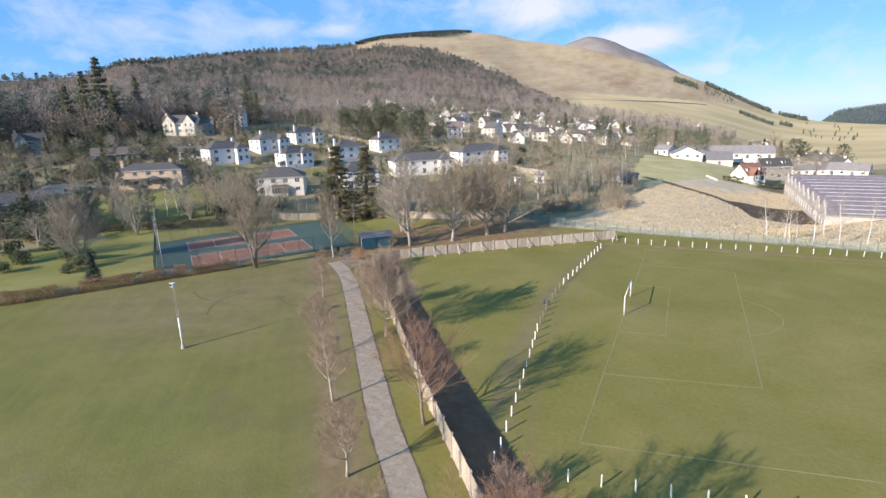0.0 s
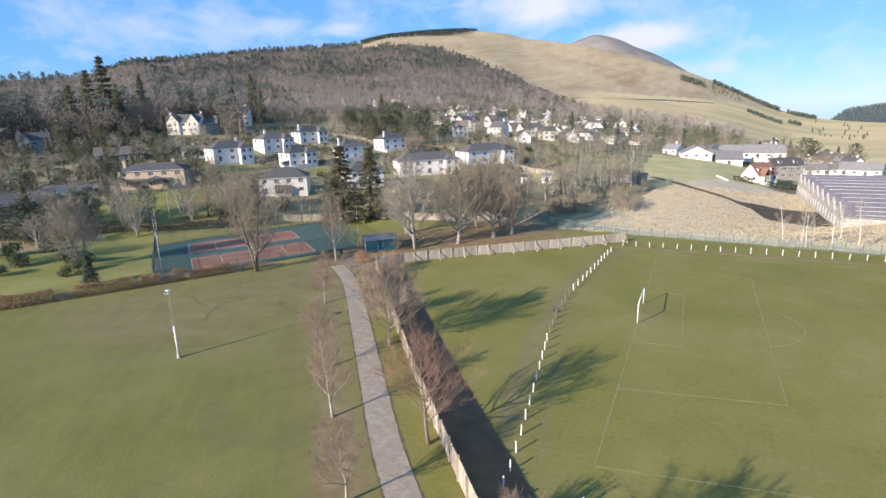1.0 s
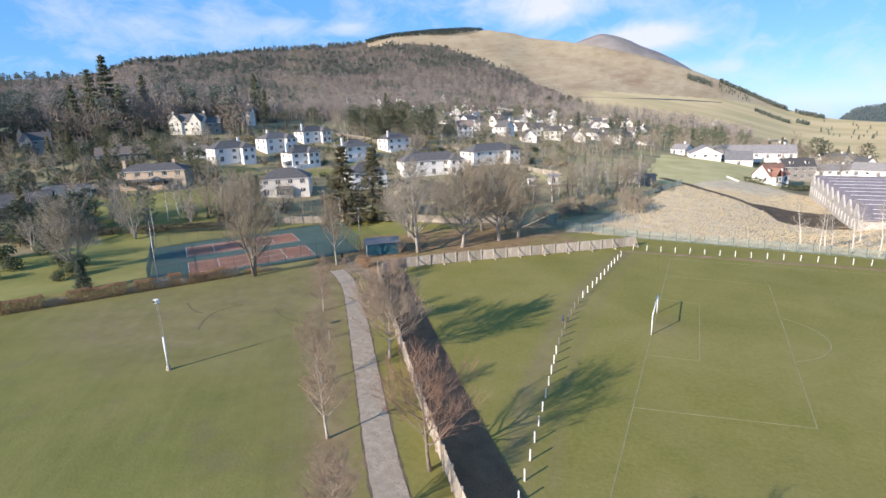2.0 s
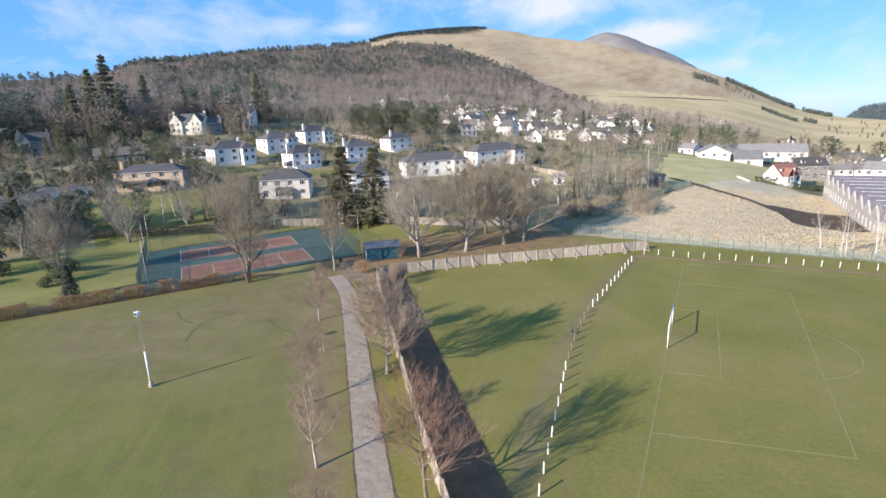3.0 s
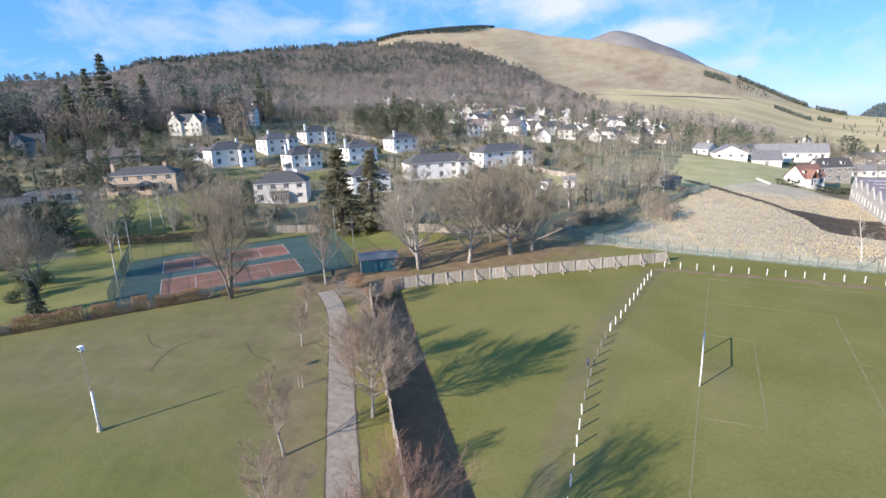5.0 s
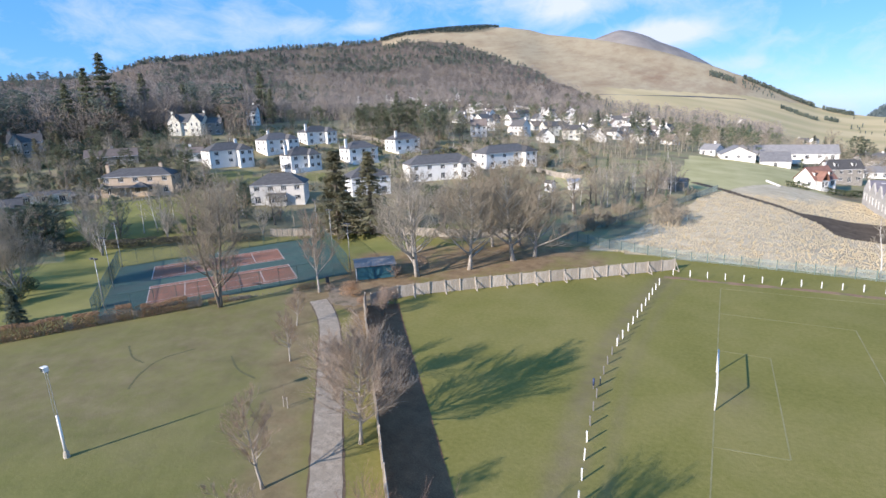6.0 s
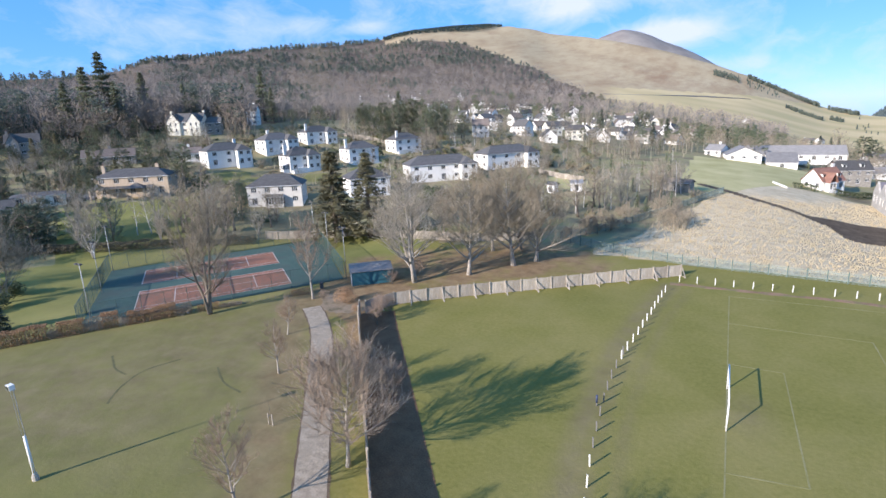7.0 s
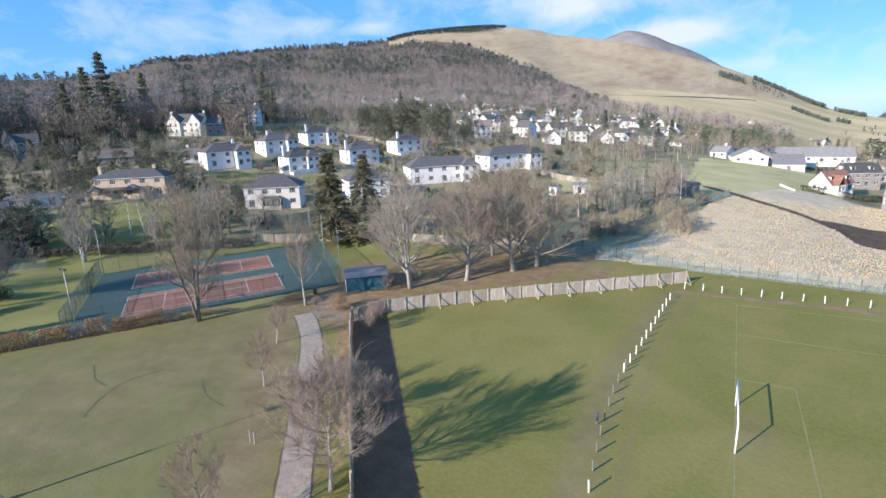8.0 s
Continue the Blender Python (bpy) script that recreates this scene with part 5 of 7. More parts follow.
# ---- houses ----
def wall_with_openings(L, z0, z1, holes, thick=0.25):
    """A wall along x with real openings: holes are (x0, x1, z0, z1)."""
    s = Shape()
    xs = sorted({0.0, L, *[v for h in holes for v in h[:2]]})
    zs = sorted({z0, z1, *[v for h in holes for v in h[2:]]})
    for x0, x1 in zip(xs, xs[1:]):
        for a, b in zip(zs, zs[1:]):
            if any(h[0] - 1e-6 <= x0 and x1 <= h[1] + 1e-6 and h[2] - 1e-6 <= a and b <= h[3] + 1e-6 for h in holes):
                continue
            s.face((x0, 0, a), (x1, 0, a), (x1, 0, b), (x0, 0, b))
            s.face((x0, thick, b), (x1, thick, b), (x1, thick, a), (x0, thick, a))
    for x0, x1, a, b in holes:
        s.face((x0, 0, a), (x0, 0, b), (x0, thick, b), (x0, thick, a))
        s.face((x1, 0, b), (x1, 0, a), (x1, thick, a), (x1, thick, b))
        s.face((x0, 0, b), (x1, 0, b), (x1, thick, b), (x0, thick, b))
        s.face((x0, 0, a), (x0, thick, a), (x1, thick, a), (x1, 0, a))
    s.face((0, 0, z1), (L, 0, z1), (L, thick, z1), (0, thick, z1))
    return s


def roof_slab(s, pts, thick=0.16):
    low = [(x, y, z - thick) for x, y, z in pts]
    s.face(*pts)
    s.face(*reversed(low))
    for i in range(len(pts)):
        j = (i + 1) % len(pts)
        s.face(pts[i], low[i], low[j], pts[j])


WINDOW_SHARE = {}


def window(parent, x, z, w, h, m, bars=1, far=False):
    """A framed window set back in its opening; alike windows share their meshes."""
    key = (round(w, 2), round(h, 2), bars)
    if key not in WINDOW_SHARE:
        t = 0.07
        each = (w - t) / (bars + 1)
        f = wall_with_openings(w, 0, h, [(t + i * each, (i + 1) * each, t, h - t) for i in range(bars + 1)], 0.07)
        f.v = [(a, b + 0.08, c) for a, b, c in f.v]
        f.weld()
        WINDOW_SHARE[key] = (f.mesh("window", M_FRAME), Shape().box(t, 0.11, t, w - t, 0.125, h - t).mesh("pane", M_GLASS), Shape().box(-0.06, -0.05, -0.07, w + 0.06, 0.12, 0.0).mesh("sill", M_STONE))
    fm, pm, sm = WINDOW_SHARE[key]
    win = part("window", fm, None, parent, m=m @ Matrix.Translation((x, 0, z)))
    part("pane", pm, None, win)
    if h < 1.9 and not far:
        part("sill", sm, None, win)


def house(x, y, az, w, d, label, wall=None, roof=None, storeys=2, hip=True, rise=2.7, front=4, side=2, chimneys=((0.0, 0.3),), wing=None, dormers=0, gables=0, name="house", z=None, far=False, bay=False, conservatory=False, stair=False, verandah=False, group=""):
    wall, roof = wall or M_RENDER, roof or M_SLATE
    corners = [on_land(x + a * w / 2, y + b * d / 2).z for a in (-1, 1) for b in (-1, 1)]
    base = (min(corners) + max(corners)) / 2 if z is None else z
    h = thing(name, label, "house", pose(x, y, base, 0, 0, facing(az)), group)
    eaves = 2.65 * storeys
    block(h, -w / 2, -d / 2, w, d, eaves, rise, wall, roof, storeys, hip, front, side, far, dormers)
    if wing:
        wx, ww, wd = wing
        block(h, wx, -d / 2 - wd, ww, wd + d * 0.45, eaves - 0.12, rise * 0.75, wall, roof, storeys, hip, 2, 1, far, 0, back=False, turn=True)
    for cx, cy in chimneys:
        px, py = cx * w, cy * d
        top = eaves + rise + 0.9
        st = part("chimney", Shape().box(px - 0.45, py - 0.35, eaves + 0.2, px + 0.45, py + 0.35, top).box(px - 0.52, py - 0.42, top, px + 0.52, py + 0.42, top + 0.15), wall, h)
        part("chimney_pot", Shape().tube([(px, py, top + 0.1), (px, py, top + 0.6)], [0.14, 0.12], 7), M_TILE, st)
    for g in range(gables):
        gw = w * 0.36
        gx = -w / 2 + 0.4 + g * (w - gw - 0.8)
        s = Shape()
        y0 = -d / 2 - 0.9
        s.face((gx, y0, -1), (gx + gw, y0, -1), (gx + gw, y0, eaves), (gx + gw / 2, y0, eaves + rise * 0.95), (gx, y0, eaves))
        s.face((gx, y0, -1), (gx, y0, eaves), (gx, -d / 2 + 1, eaves), (gx, -d / 2 + 1, -1))
        s.face((gx + gw, y0, eaves), (gx + gw, y0, -1), (gx + gw, -d / 2 + 1, -1), (gx + gw, -d / 2 + 1, eaves))
        part("gable_front", s, wall, h)
        rf = Shape()
        for k in (0, 1):
            xa = gx - 0.2 if k == 0 else gx + gw + 0.2
            roof_slab(rf, [(xa, y0 - 0.15, eaves - 0.1), (gx + gw / 2, y0 - 0.15, eaves + rise), (gx + gw / 2, 0, eaves + rise), (xa, 0, eaves - 0.1)])
        part("gable_roof", rf, roof, h)
        for zf in range(storeys):
            for wx in (0.22, 0.64):
                q = part("window", Shape().box(gx + gw * wx, y0 - 0.04, 0.8 + zf * 2.7, gx + gw * (wx + 0.14), y0 + 0.05, 2.3 + zf * 2.7), M_FRAME, h)
                part("pane", Shape().box(gx + gw * wx + 0.08, y0 - 0.05, 0.88 + zf * 2.7, gx + gw * (wx + 0.14) - 0.08, y0 - 0.035, 2.22 + zf * 2.7), M_GLASS, q)
    if conservatory:
        c = part("conservatory", Shape().box(-w / 2 - 2.4, -d / 2 + 0.6, -1.0, -w / 2 - 0.02, -d / 2 + 3.4, 0.7), wall, h, "white conservatory")
        fr = Shape()
        for i in range(5):
            fr.box(-w / 2 - 2.4 + i * 0.57, -d / 2 + 0.6, 0.7, -w / 2 - 2.28 + i * 0.57, -d / 2 + 0.7, 2.3)
            fr.box(-w / 2 - 2.4, -d / 2 + 0.6 + i * 0.67, 0.7, -w / 2 - 2.3, -d / 2 + 0.72 + i * 0.67, 2.3)
        part("frame", fr, M_FRAME, c)
        part("pane", Shape().box(-w / 2 - 2.34, -d / 2 + 0.66, 0.7, -w / 2 - 0.1, -d / 2 + 3.3, 2.25), M_GLASS, c)
        rf = Shape()
        roof_slab(rf, [(-w / 2 - 2.5, -d / 2 + 0.5, 2.3), (-w / 2 - 0.02, -d / 2 + 0.5, 2.9), (-w / 2 - 0.02, -d / 2 + 3.5, 2.9), (-w / 2 - 2.5, -d / 2 + 3.5, 2.3)], 0.08)
        part("roof", rf, M_FRAME, c)
    if stair:
        st = Shape()
        n = 9
        for i in range(n):
            st.box(w / 2 - 3.2 + i * 0.42, -d / 2 - 1.9, -2.2, w / 2 - 3.2 + (i + 1) * 0.42, -d / 2 - 0.55, 0.25 - i * 0.27)
        part("garden_stair", st, M_STONE, h, "pale outside stair")
        for yy in (-d / 2 - 2.1, -d / 2 - 0.55):
            ps = Shape()
            a, b = (w / 2 - 3.3, yy, 1.3), (w / 2 + 0.7, yy, -1.2)
            ps.face((a[0], yy, -2.2), (b[0], yy, -2.2), b, a)
            ps.face((a[0], yy + 0.2, a[2]), (b[0], yy + 0.2, b[2]), (b[0], yy + 0.2, -2.2), (a[0], yy + 0.2, -2.2))
            ps.face(a, b, (b[0], yy + 0.2, b[2]), (a[0], yy + 0.2, a[2]))
            part("parapet", ps, wall, h, "white sloping parapet")
        part("terrace", Shape().box(-w / 2 + 0.3, -d / 2 - 2.1, -2.4, w / 2 - 3.2, -d / 2 - 0.02, 0.1).box(-w / 2 + 0.3, -d / 2 - 2.1, 0.1, w / 2 - 3.2, -d / 2 - 1.95, 0.9), wall, h, "white terrace wall")
    if verandah:                                 # two hipped porches joined by a lean-to roof
        y0 = -d / 2
        lean = Shape()
        roof_slab(lean, [(-w * 0.36, y0 - 1.7, 2.25), (w * 0.3, y0 - 1.7, 2.25), (w * 0.3, y0 - 0.02, 2.75), (-w * 0.36, y0 - 0.02, 2.75)], 0.12)
        part("verandah_roof", lean, roof, h)
        for cx, half in ((-w * 0.43, 1.9), (w * 0.09, 2.6)):
            pr = Shape()
            top = (cx, y0 - 1.6, 3.75)
            a, b, c, e = (cx - half, y0 - 3.4, 2.3), (cx + half, y0 - 3.4, 2.3), (cx + half, y0 - 0.02, 2.3), (cx - half, y0 - 0.02, 2.3)
            for q in ((a, b, top), (b, c, top), (e, a, top)):
                roof_slab(pr, list(q), 0.12)
            porch = part("porch_roof", pr, roof, h, "hipped slate porch roof")
            for px in (cx - half + 0.25, cx + half - 0.25):
                part("porch_post", Shape().box(px - 0.16, y0 - 3.2, -1.5, px + 0.16, y0 - 2.88, 2.28), wall, porch, "brick porch post")
    if bay:
        b = part("bay_window", Shape().box(-w * 0.16, -d / 2 - 1.3, -1.0, w * 0.16, -d / 2 - 0.02, 0.5), wall, h)
        fr = Shape()
        for i in range(7):
            u = -w * 0.16 + i * w * 0.32 / 6
            fr.box(u - 0.05, -d / 2 - 1.32, 0.5, u + 0.05, -d / 2 - 1.22, 2.4)
        fr.box(-w * 0.17, -d / 2 - 1.36, 2.3, w * 0.17, -d / 2 - 0.02, 2.5)
        part("frame", fr, M_FRAME, b)
        part("pane", Shape().box(-w * 0.155, -d / 2 - 1.25, 0.5, w * 0.155, -d / 2 - 0.1, 2.3), M_GLASS, b)
        rf = Shape()
        roof_slab(rf, [(-w * 0.175, -d / 2 - 1.5, 2.5), (w * 0.175, -d / 2 - 1.5, 2.5), (w * 0.16, -d / 2, 3.0), (-w * 0.16, -d / 2, 3.0)], 0.08)
        part("bay_roof", rf, M_SLATE, b)
    return h


def block(h, x0, y0, w, d, eaves, rise, wall, roof, storeys, hip, front, side, far, dormers, back=True, turn=False):
    """Four walls and a roof under a house."""
    sides = [("wall", x0, y0, w, 0, front), ("wall", x0 + w, y0, d, 90, side), ("wall", x0 + w, y0 + d, w, 180, 0 if far else front), ("wall", x0, y0 + d, d, 270, side)]
    for nm, px, py, L, ang, n in sides:
        if not back and ang == 180:
            continue
        holes, ww = [], 1.25 if L < 9 else 1.5
        for f in range(storeys):
            for i in range(n):
                c = L * (i + 0.5) / n
                tall = f == 0 and (i % 2 == 0) and ang == 0 and not far
                holes.append((c - ww / 2, c + ww / 2, 2.65 * f + (0.25 if tall else 0.95), 2.65 * f + 2.2))
        m = pose(px, py, 0, 0, 0, ang)
        part("wall", wall_with_openings(L, -1.8, eaves, holes), wall, h, m=m)
        for a, b, c, e in holes:
            window(h, a, c, b - a, e - c, m, 1 if b - a < 1.4 else 2, far)
    o, z = 0.35, eaves
    X0, X1, Y0, Y1 = x0 - o, x0 + w + o, y0 - o, y0 + d + o
    rf = Shape()
    if turn:                                     # ridge runs front to back
        cx, r0 = (X0 + X1) / 2, (Y0 + (w / 2 if hip else 0))
        top = z + rise
        roof_slab(rf, [(X0, Y0, z), (cx, r0, top), (cx, Y1, top), (X0, Y1, z)][::-1])
        roof_slab(rf, [(X1, Y0, z), (X1, Y1, z), (cx, Y1, top), (cx, r0, top)])
        if hip:
            roof_slab(rf, [(X0, Y0, z), (X1, Y0, z), (cx, r0, top)])
    else:
        cy, inset = (Y0 + Y1) / 2, (d * 0.48 if hip else 0)
        top = z + rise
        a, b = (X0 + inset, cy, top), (X1 - inset, cy, top)
        roof_slab(rf, [(X0, Y0, z), (X1, Y0, z), b, a])
        roof_slab(rf, [(X1, Y1, z), (X0, Y1, z), a, b])
        if hip:
            roof_slab(rf, [(X1, Y0, z), (X1, Y1, z), b])
            roof_slab(rf, [(X0, Y1, z), (X0, Y0, z), a])
        else:
            for xx in (x0, x0 + w):
                part("gable", Shape().face((xx, y0, eaves), (xx, y0 + d, eaves), (xx, y0 + d / 2, top - 0.2)).face((xx + 0.02, y0 + d / 2, top - 0.22), (xx + 0.02, y0 + d, eaves - 0.02), (xx + 0.02, y0, eaves - 0.02)), wall, h)
    rob = part("roof", rf, roof, h)
    if not far:
        part("ridge", Shape().beam((X0 + (0 if turn else (d * 0.48 if hip else 0)), (Y0 + Y1) / 2, z + rise + 0.02), (X1 - (d * 0.48 if hip else 0), (Y0 + Y1) / 2, z + rise + 0.02), 0.22, 0.12) if not turn else Shape().beam(((X0 + X1) / 2, Y0 + (w / 2 if hip else 0), z + rise + 0.02), ((X0 + X1) / 2, Y1, z + rise + 0.02), 0.22, 0.12), roof, rob)
        part("gutter", Shape().beam((X0, Y0, z - 0.12), (X1, Y0, z - 0.12), 0.1), M_FRAME, rob)
    for i in range(dormers):
        cx = x0 + w * (i + 0.5) / dormers
        yb = y0 + d * 0.14
        dz = z + rise * 0.32
        dm = part("dormer", Shape().box(cx - 0.7, yb, dz - 0.2, cx + 0.7, yb + d * 0.3, dz + 1.15), M_RENDER, h, "white dormer")
        part("pane", Shape().box(cx - 0.5, yb - 0.03, dz + 0.1, cx + 0.5, yb + 0.02, dz + 1.0), M_GLASS, dm)
        r2 = Shape()
        roof_slab(r2, [(cx - 0.85, yb - 0.2, dz + 1.15), (cx + 0.85, yb - 0.2, dz + 1.15), (cx + 0.85, yb + d * 0.33, dz + 1.45), (cx - 0.85, yb + d * 0.33, dz + 1.45)], 0.1)
        part("dormer_roof", r2, roof, dm)


estate = "white two-storey house with a hipped slate roof"
house(-112.6, 59.6, 146, 14.5, 9.5, "grey-white two-storey house with hipped roof and bay window", material("grey_render", (0.5, 0.48, 0.44), (0.64, 0.62, 0.57), 0.5, 9, 0.9), M_SLATE, front=4, side=2, bay=True, chimneys=())
house(-169.0, 90.0, 112, 15, 10, "white hipped-roof house with a front wing", wing=(2.2, 5.2, 3.2), front=3, chimneys=((0.3, 0.1),))
house(-172.5, 120.0, 108, 14, 10, estate, wing=(1.6, 5.0, 2.6), front=3, chimneys=((-0.2, 0.1),))
house(-174.0, 147.5, 112, 14, 9.5, "white hipped-roof house up the slope", wing=(2.0, 5.0, 2.6), front=3, chimneys=((-0.42, -0.2),))
house(-141.0, 99.5, 112, 11.5, 9.5, "white hipped-roof house with a terrace and an outside stair", conservatory=True, stair=True, wing=(0.6, 4.8, 1.6), front=3, chimneys=((-0.5, -0.1),))
house(-132.5, 124.5, 118, 12.5, 9.5, "white hipped-roof house above a garden stair", stair=True, front=3, chimneys=((-0.5, -0.2),))
house(-130.5, 155.0, 118, 13, 9.5, "white hipped-roof house above a garden stair", stair=True, front=3, chimneys=((-0.38, -0.3),))
house(-97.0, 80.0, 128, 12, 9, "white hipped-roof house behind two conifers", front=3, chimneys=())
house(-88.2, 109.9, 134, 23, 9.5, "broad white two-storey house with a hipped slate roof", wing=(5.6, 5.6, 2.4), front=5, chimneys=())
house(-77.2, 142.6, 124, 22, 10, "white hipped-roof house beside a fenced lawn", wing=(5.2, 5.4, 2.4), front=4, chimneys=())
house(-156.5, 47.5, 144, 20, 9.5, "buff brick two-storey house with a shallow slate roof", M_BRICK, M_SLATE, hip=True, rise=2.0, front=5, chimneys=((0.28, 0.1), (-0.47, 0.1)), verandah=True)
house(-231.5, 123.7, 150, 16, 10, "large cream villa with two front gables", M_CREAM, M_SLATE, hip=False, rise=4.0, storeys=2, front=3, gables=2, chimneys=((-0.46, 0.0), (0.46, 0.1)), name="villa", z=20.8)
house(-225.0, 131.0, 140, 10, 7, "grey stone wing of a hillside villa", M_STONE, M_SLATE, hip=False, rise=2.6, front=3, chimneys=((0.4, 0),))
house(-249.5, 181.0, 152, 6, 6, "tall narrow white house among trees", storeys=3, hip=False, rise=3.6, front=2, side=1, chimneys=((0.1, 0.2),))
house(-251.0, 62.5, 122, 11, 8, "grey stone house with a steep slate roof", M_STONE, M_SLATE, storeys=2, hip=False, rise=3.4, front=3, gables=1, chimneys=((-0.44, 0), (0.44, 0)))
house(-206.5, 69.5, 126, 17, 9, "low bungalow with a brown tiled roof", M_STONE, M_BROWN_ROOF, storeys=1, hip=False, rise=2.6, front=4)
house(-185.0, 87.0, 130, 9, 7, "small pale bungalow among bushes", M_RENDER, M_BROWN_ROOF, storeys=1, hip=False, rise=2.2, front=3)
house(-160.5, 9.0, 118, 15, 9, "low brick bungalow with a dark tiled roof", M_BROWN_ROOF, M_SLATE, storeys=1, hip=False, rise=2.8, front=4, chimneys=())
house(-170.0, 27.0, 118, 12, 7, "flat-fronted beige outbuilding beside a drive", M_CREAM, M_FELT, storeys=1, hip=True, rise=0.7, front=3, chimneys=())
# by the school
house(-6.8, 240.0, 205, 7.5, 9, "small white gable-ended house by the school", roof=M_GREY_ROOF, hip=False, rise=2.6, front=2, side=2, storeys=1, chimneys=((0, 0.3),))
house(3.5, 232.0, 262, 13, 14, "white school block with a broad gable", roof=M_GREY_ROOF, hip=False, rise=3.4, storeys=1, front=4, side=3, chimneys=())
house(18.8, 232.5, 178, 11.5, 17, "low white hall with a grey roof", roof=M_GREY_ROOF, hip=False, rise=3.8, storeys=1, front=1, side=0, chimneys=(), z=-2.9)
house(22.5, 250.0, 178, 44, 13, "long low white school building with a grey roof", roof=M_GREY_ROOF, hip=False, rise=3.8, storeys=1, front=9, side=2, chimneys=(), z=-1.2)
house(27.6, 172.5, 137, 9.5, 8, "white cottage with a red tiled roof and dormers", M_RENDER, M_TILE, storeys=1, hip=False, rise=4.2, front=3, dormers=3, chimneys=((0.45, 0.1),), z=-3.6, wing=(-3.6, 3.0, 1.6))
house(39.5, 205.0, 160, 12.5, 8, "grey stone house with dormers and two chimneys", M_STONE, M_SLATE, storeys=2, hip=False, rise=3.4, front=4, dormers=2, chimneys=((-0.44, 0), (0.44, 0)), z=-6.0)
house(64.0, 262.0, 165, 19, 8, "low white row of cottages by the works", roof=M_GREY_ROOF, hip=False, rise=2.6, storeys=1, front=5, chimneys=((0.2, 0.1),))
house(79.0, 257.0, 200, 17, 9, "white bungalow with a long grey roof beside the works", roof=M_GREY_ROOF, hip=False, rise=3.6, storeys=1, front=4, chimneys=())
house(84.0, 300.0, 240, 9, 9, "white gabled house beside the works", hip=False, rise=3.6, storeys=2, front=2, chimneys=((0.3, 0),))
house(86.0, 396.0, 215, 17, 14, "white house with crossing gables", hip=False, rise=4.4, storeys=2, front=3, gables=1, chimneys=((0.3, 0.1), (-0.3, 0.2)), far=True)
house(99.0, 425.0, 205, 14, 11, "white house with a tall chimney", hip=False, rise=4.2, storeys=2, front=3, chimneys=((0.3, 0.1),), far=True)

# the village on the slope
village = "white rendered village house with a dark roof"
VILLAGE_NEAR = [(-104, 238, 205), (-85, 223, 160), (-116, 302, 210), (-80, 257, 165), (-78, 301, 150), (-60, 302, 205), (-120, 216, 140), (-90, 325, 170), (-110, 340, 205), (-97, 270, 130), (-66, 268, 170), (-48, 330, 210)]
VILLAGE_MID = [(-173, 303, 205), (-156, 325, 210), (-153, 368, 200), (-162, 366, 150), (-171, 321, 160), (-41, 396, 210), (-28, 437, 205), (-45, 370, 160), (-66, 388, 205), (-90, 400, 200), (-90, 441, 160), (-130, 350, 150), (-190, 340, 170), (-140, 395, 205)]
VILLAGE_FAR = [(-203, 456, 205), (-152, 460, 210), (-167, 480, 170), (-210, 432, 160), (-309, 430, 210), (-331, 454, 205), (-320, 487, 150), (-324, 393, 205), (-240, 380, 210), (-284, 501, 205), (-276, 511, 160), (-207, 520, 205), (-197, 522, 170), (14, 710, 200), (-8, 625, 200), (73, 647, 205), (83, 651, 190), (-250, 420, 160)]
for k, group in enumerate((VILLAGE_NEAR, VILLAGE_MID, VILLAGE_FAR)):
    for i, (x, y, az) in enumerate(group):
        s = 0.88
        house(x, y, (az - 90 if i % 3 else az) + rng.uniform(-12, 12), rng.uniform(9, 12) * s, rng.uniform(7.5, 9) * s, village, M_CREAM if i % 6 == 3 else M_RENDER, M_BROWN_ROOF if i % 4 == 2 else M_SLATE,
              storeys=2 if (i + k) % 3 == 0 else 1, hip=False, rise=rng.uniform(2.8, 3.8), front=3, side=1, far=True, chimneys=((rng.choice((-0.44, 0.44)), 0.0),), group="village houses")

taken = [(x, y) for group in (VILLAGE_NEAR, VILLAGE_MID, VILLAGE_FAR) for x, y, _ in group]
rv = random.Random(91)
for i in range(400):                        # the close-built lanes between them
    a, d = rv.uniform(-25, -5), rv.uniform(330, 600)
    x, y = HUB[0] + d * math.sin(radians(a)), HUB[1] + d * math.cos(radians(a))
    if len(taken) > 44 + 30 or min(math.hypot(x - p, y - q) for p, q in taken) < 17:
        continue
    taken.append((x, y))
    house(x, y, rv.choice((205, 115, 160, 250)) + rv.uniform(-12, 12), rv.uniform(8.5, 11), rv.uniform(7, 8.5), village, M_CREAM if rv.random() < 0.12 else M_RENDER, M_BROWN_ROOF if rv.random() < 0.25 else M_SLATE,
          storeys=2 if rv.random() < 0.3 else 1, hip=False, rise=rv.uniform(2.8, 3.9), front=2, side=1, far=True, chimneys=((rv.choice((-0.44, 0.44)), 0.0),), group="village houses")


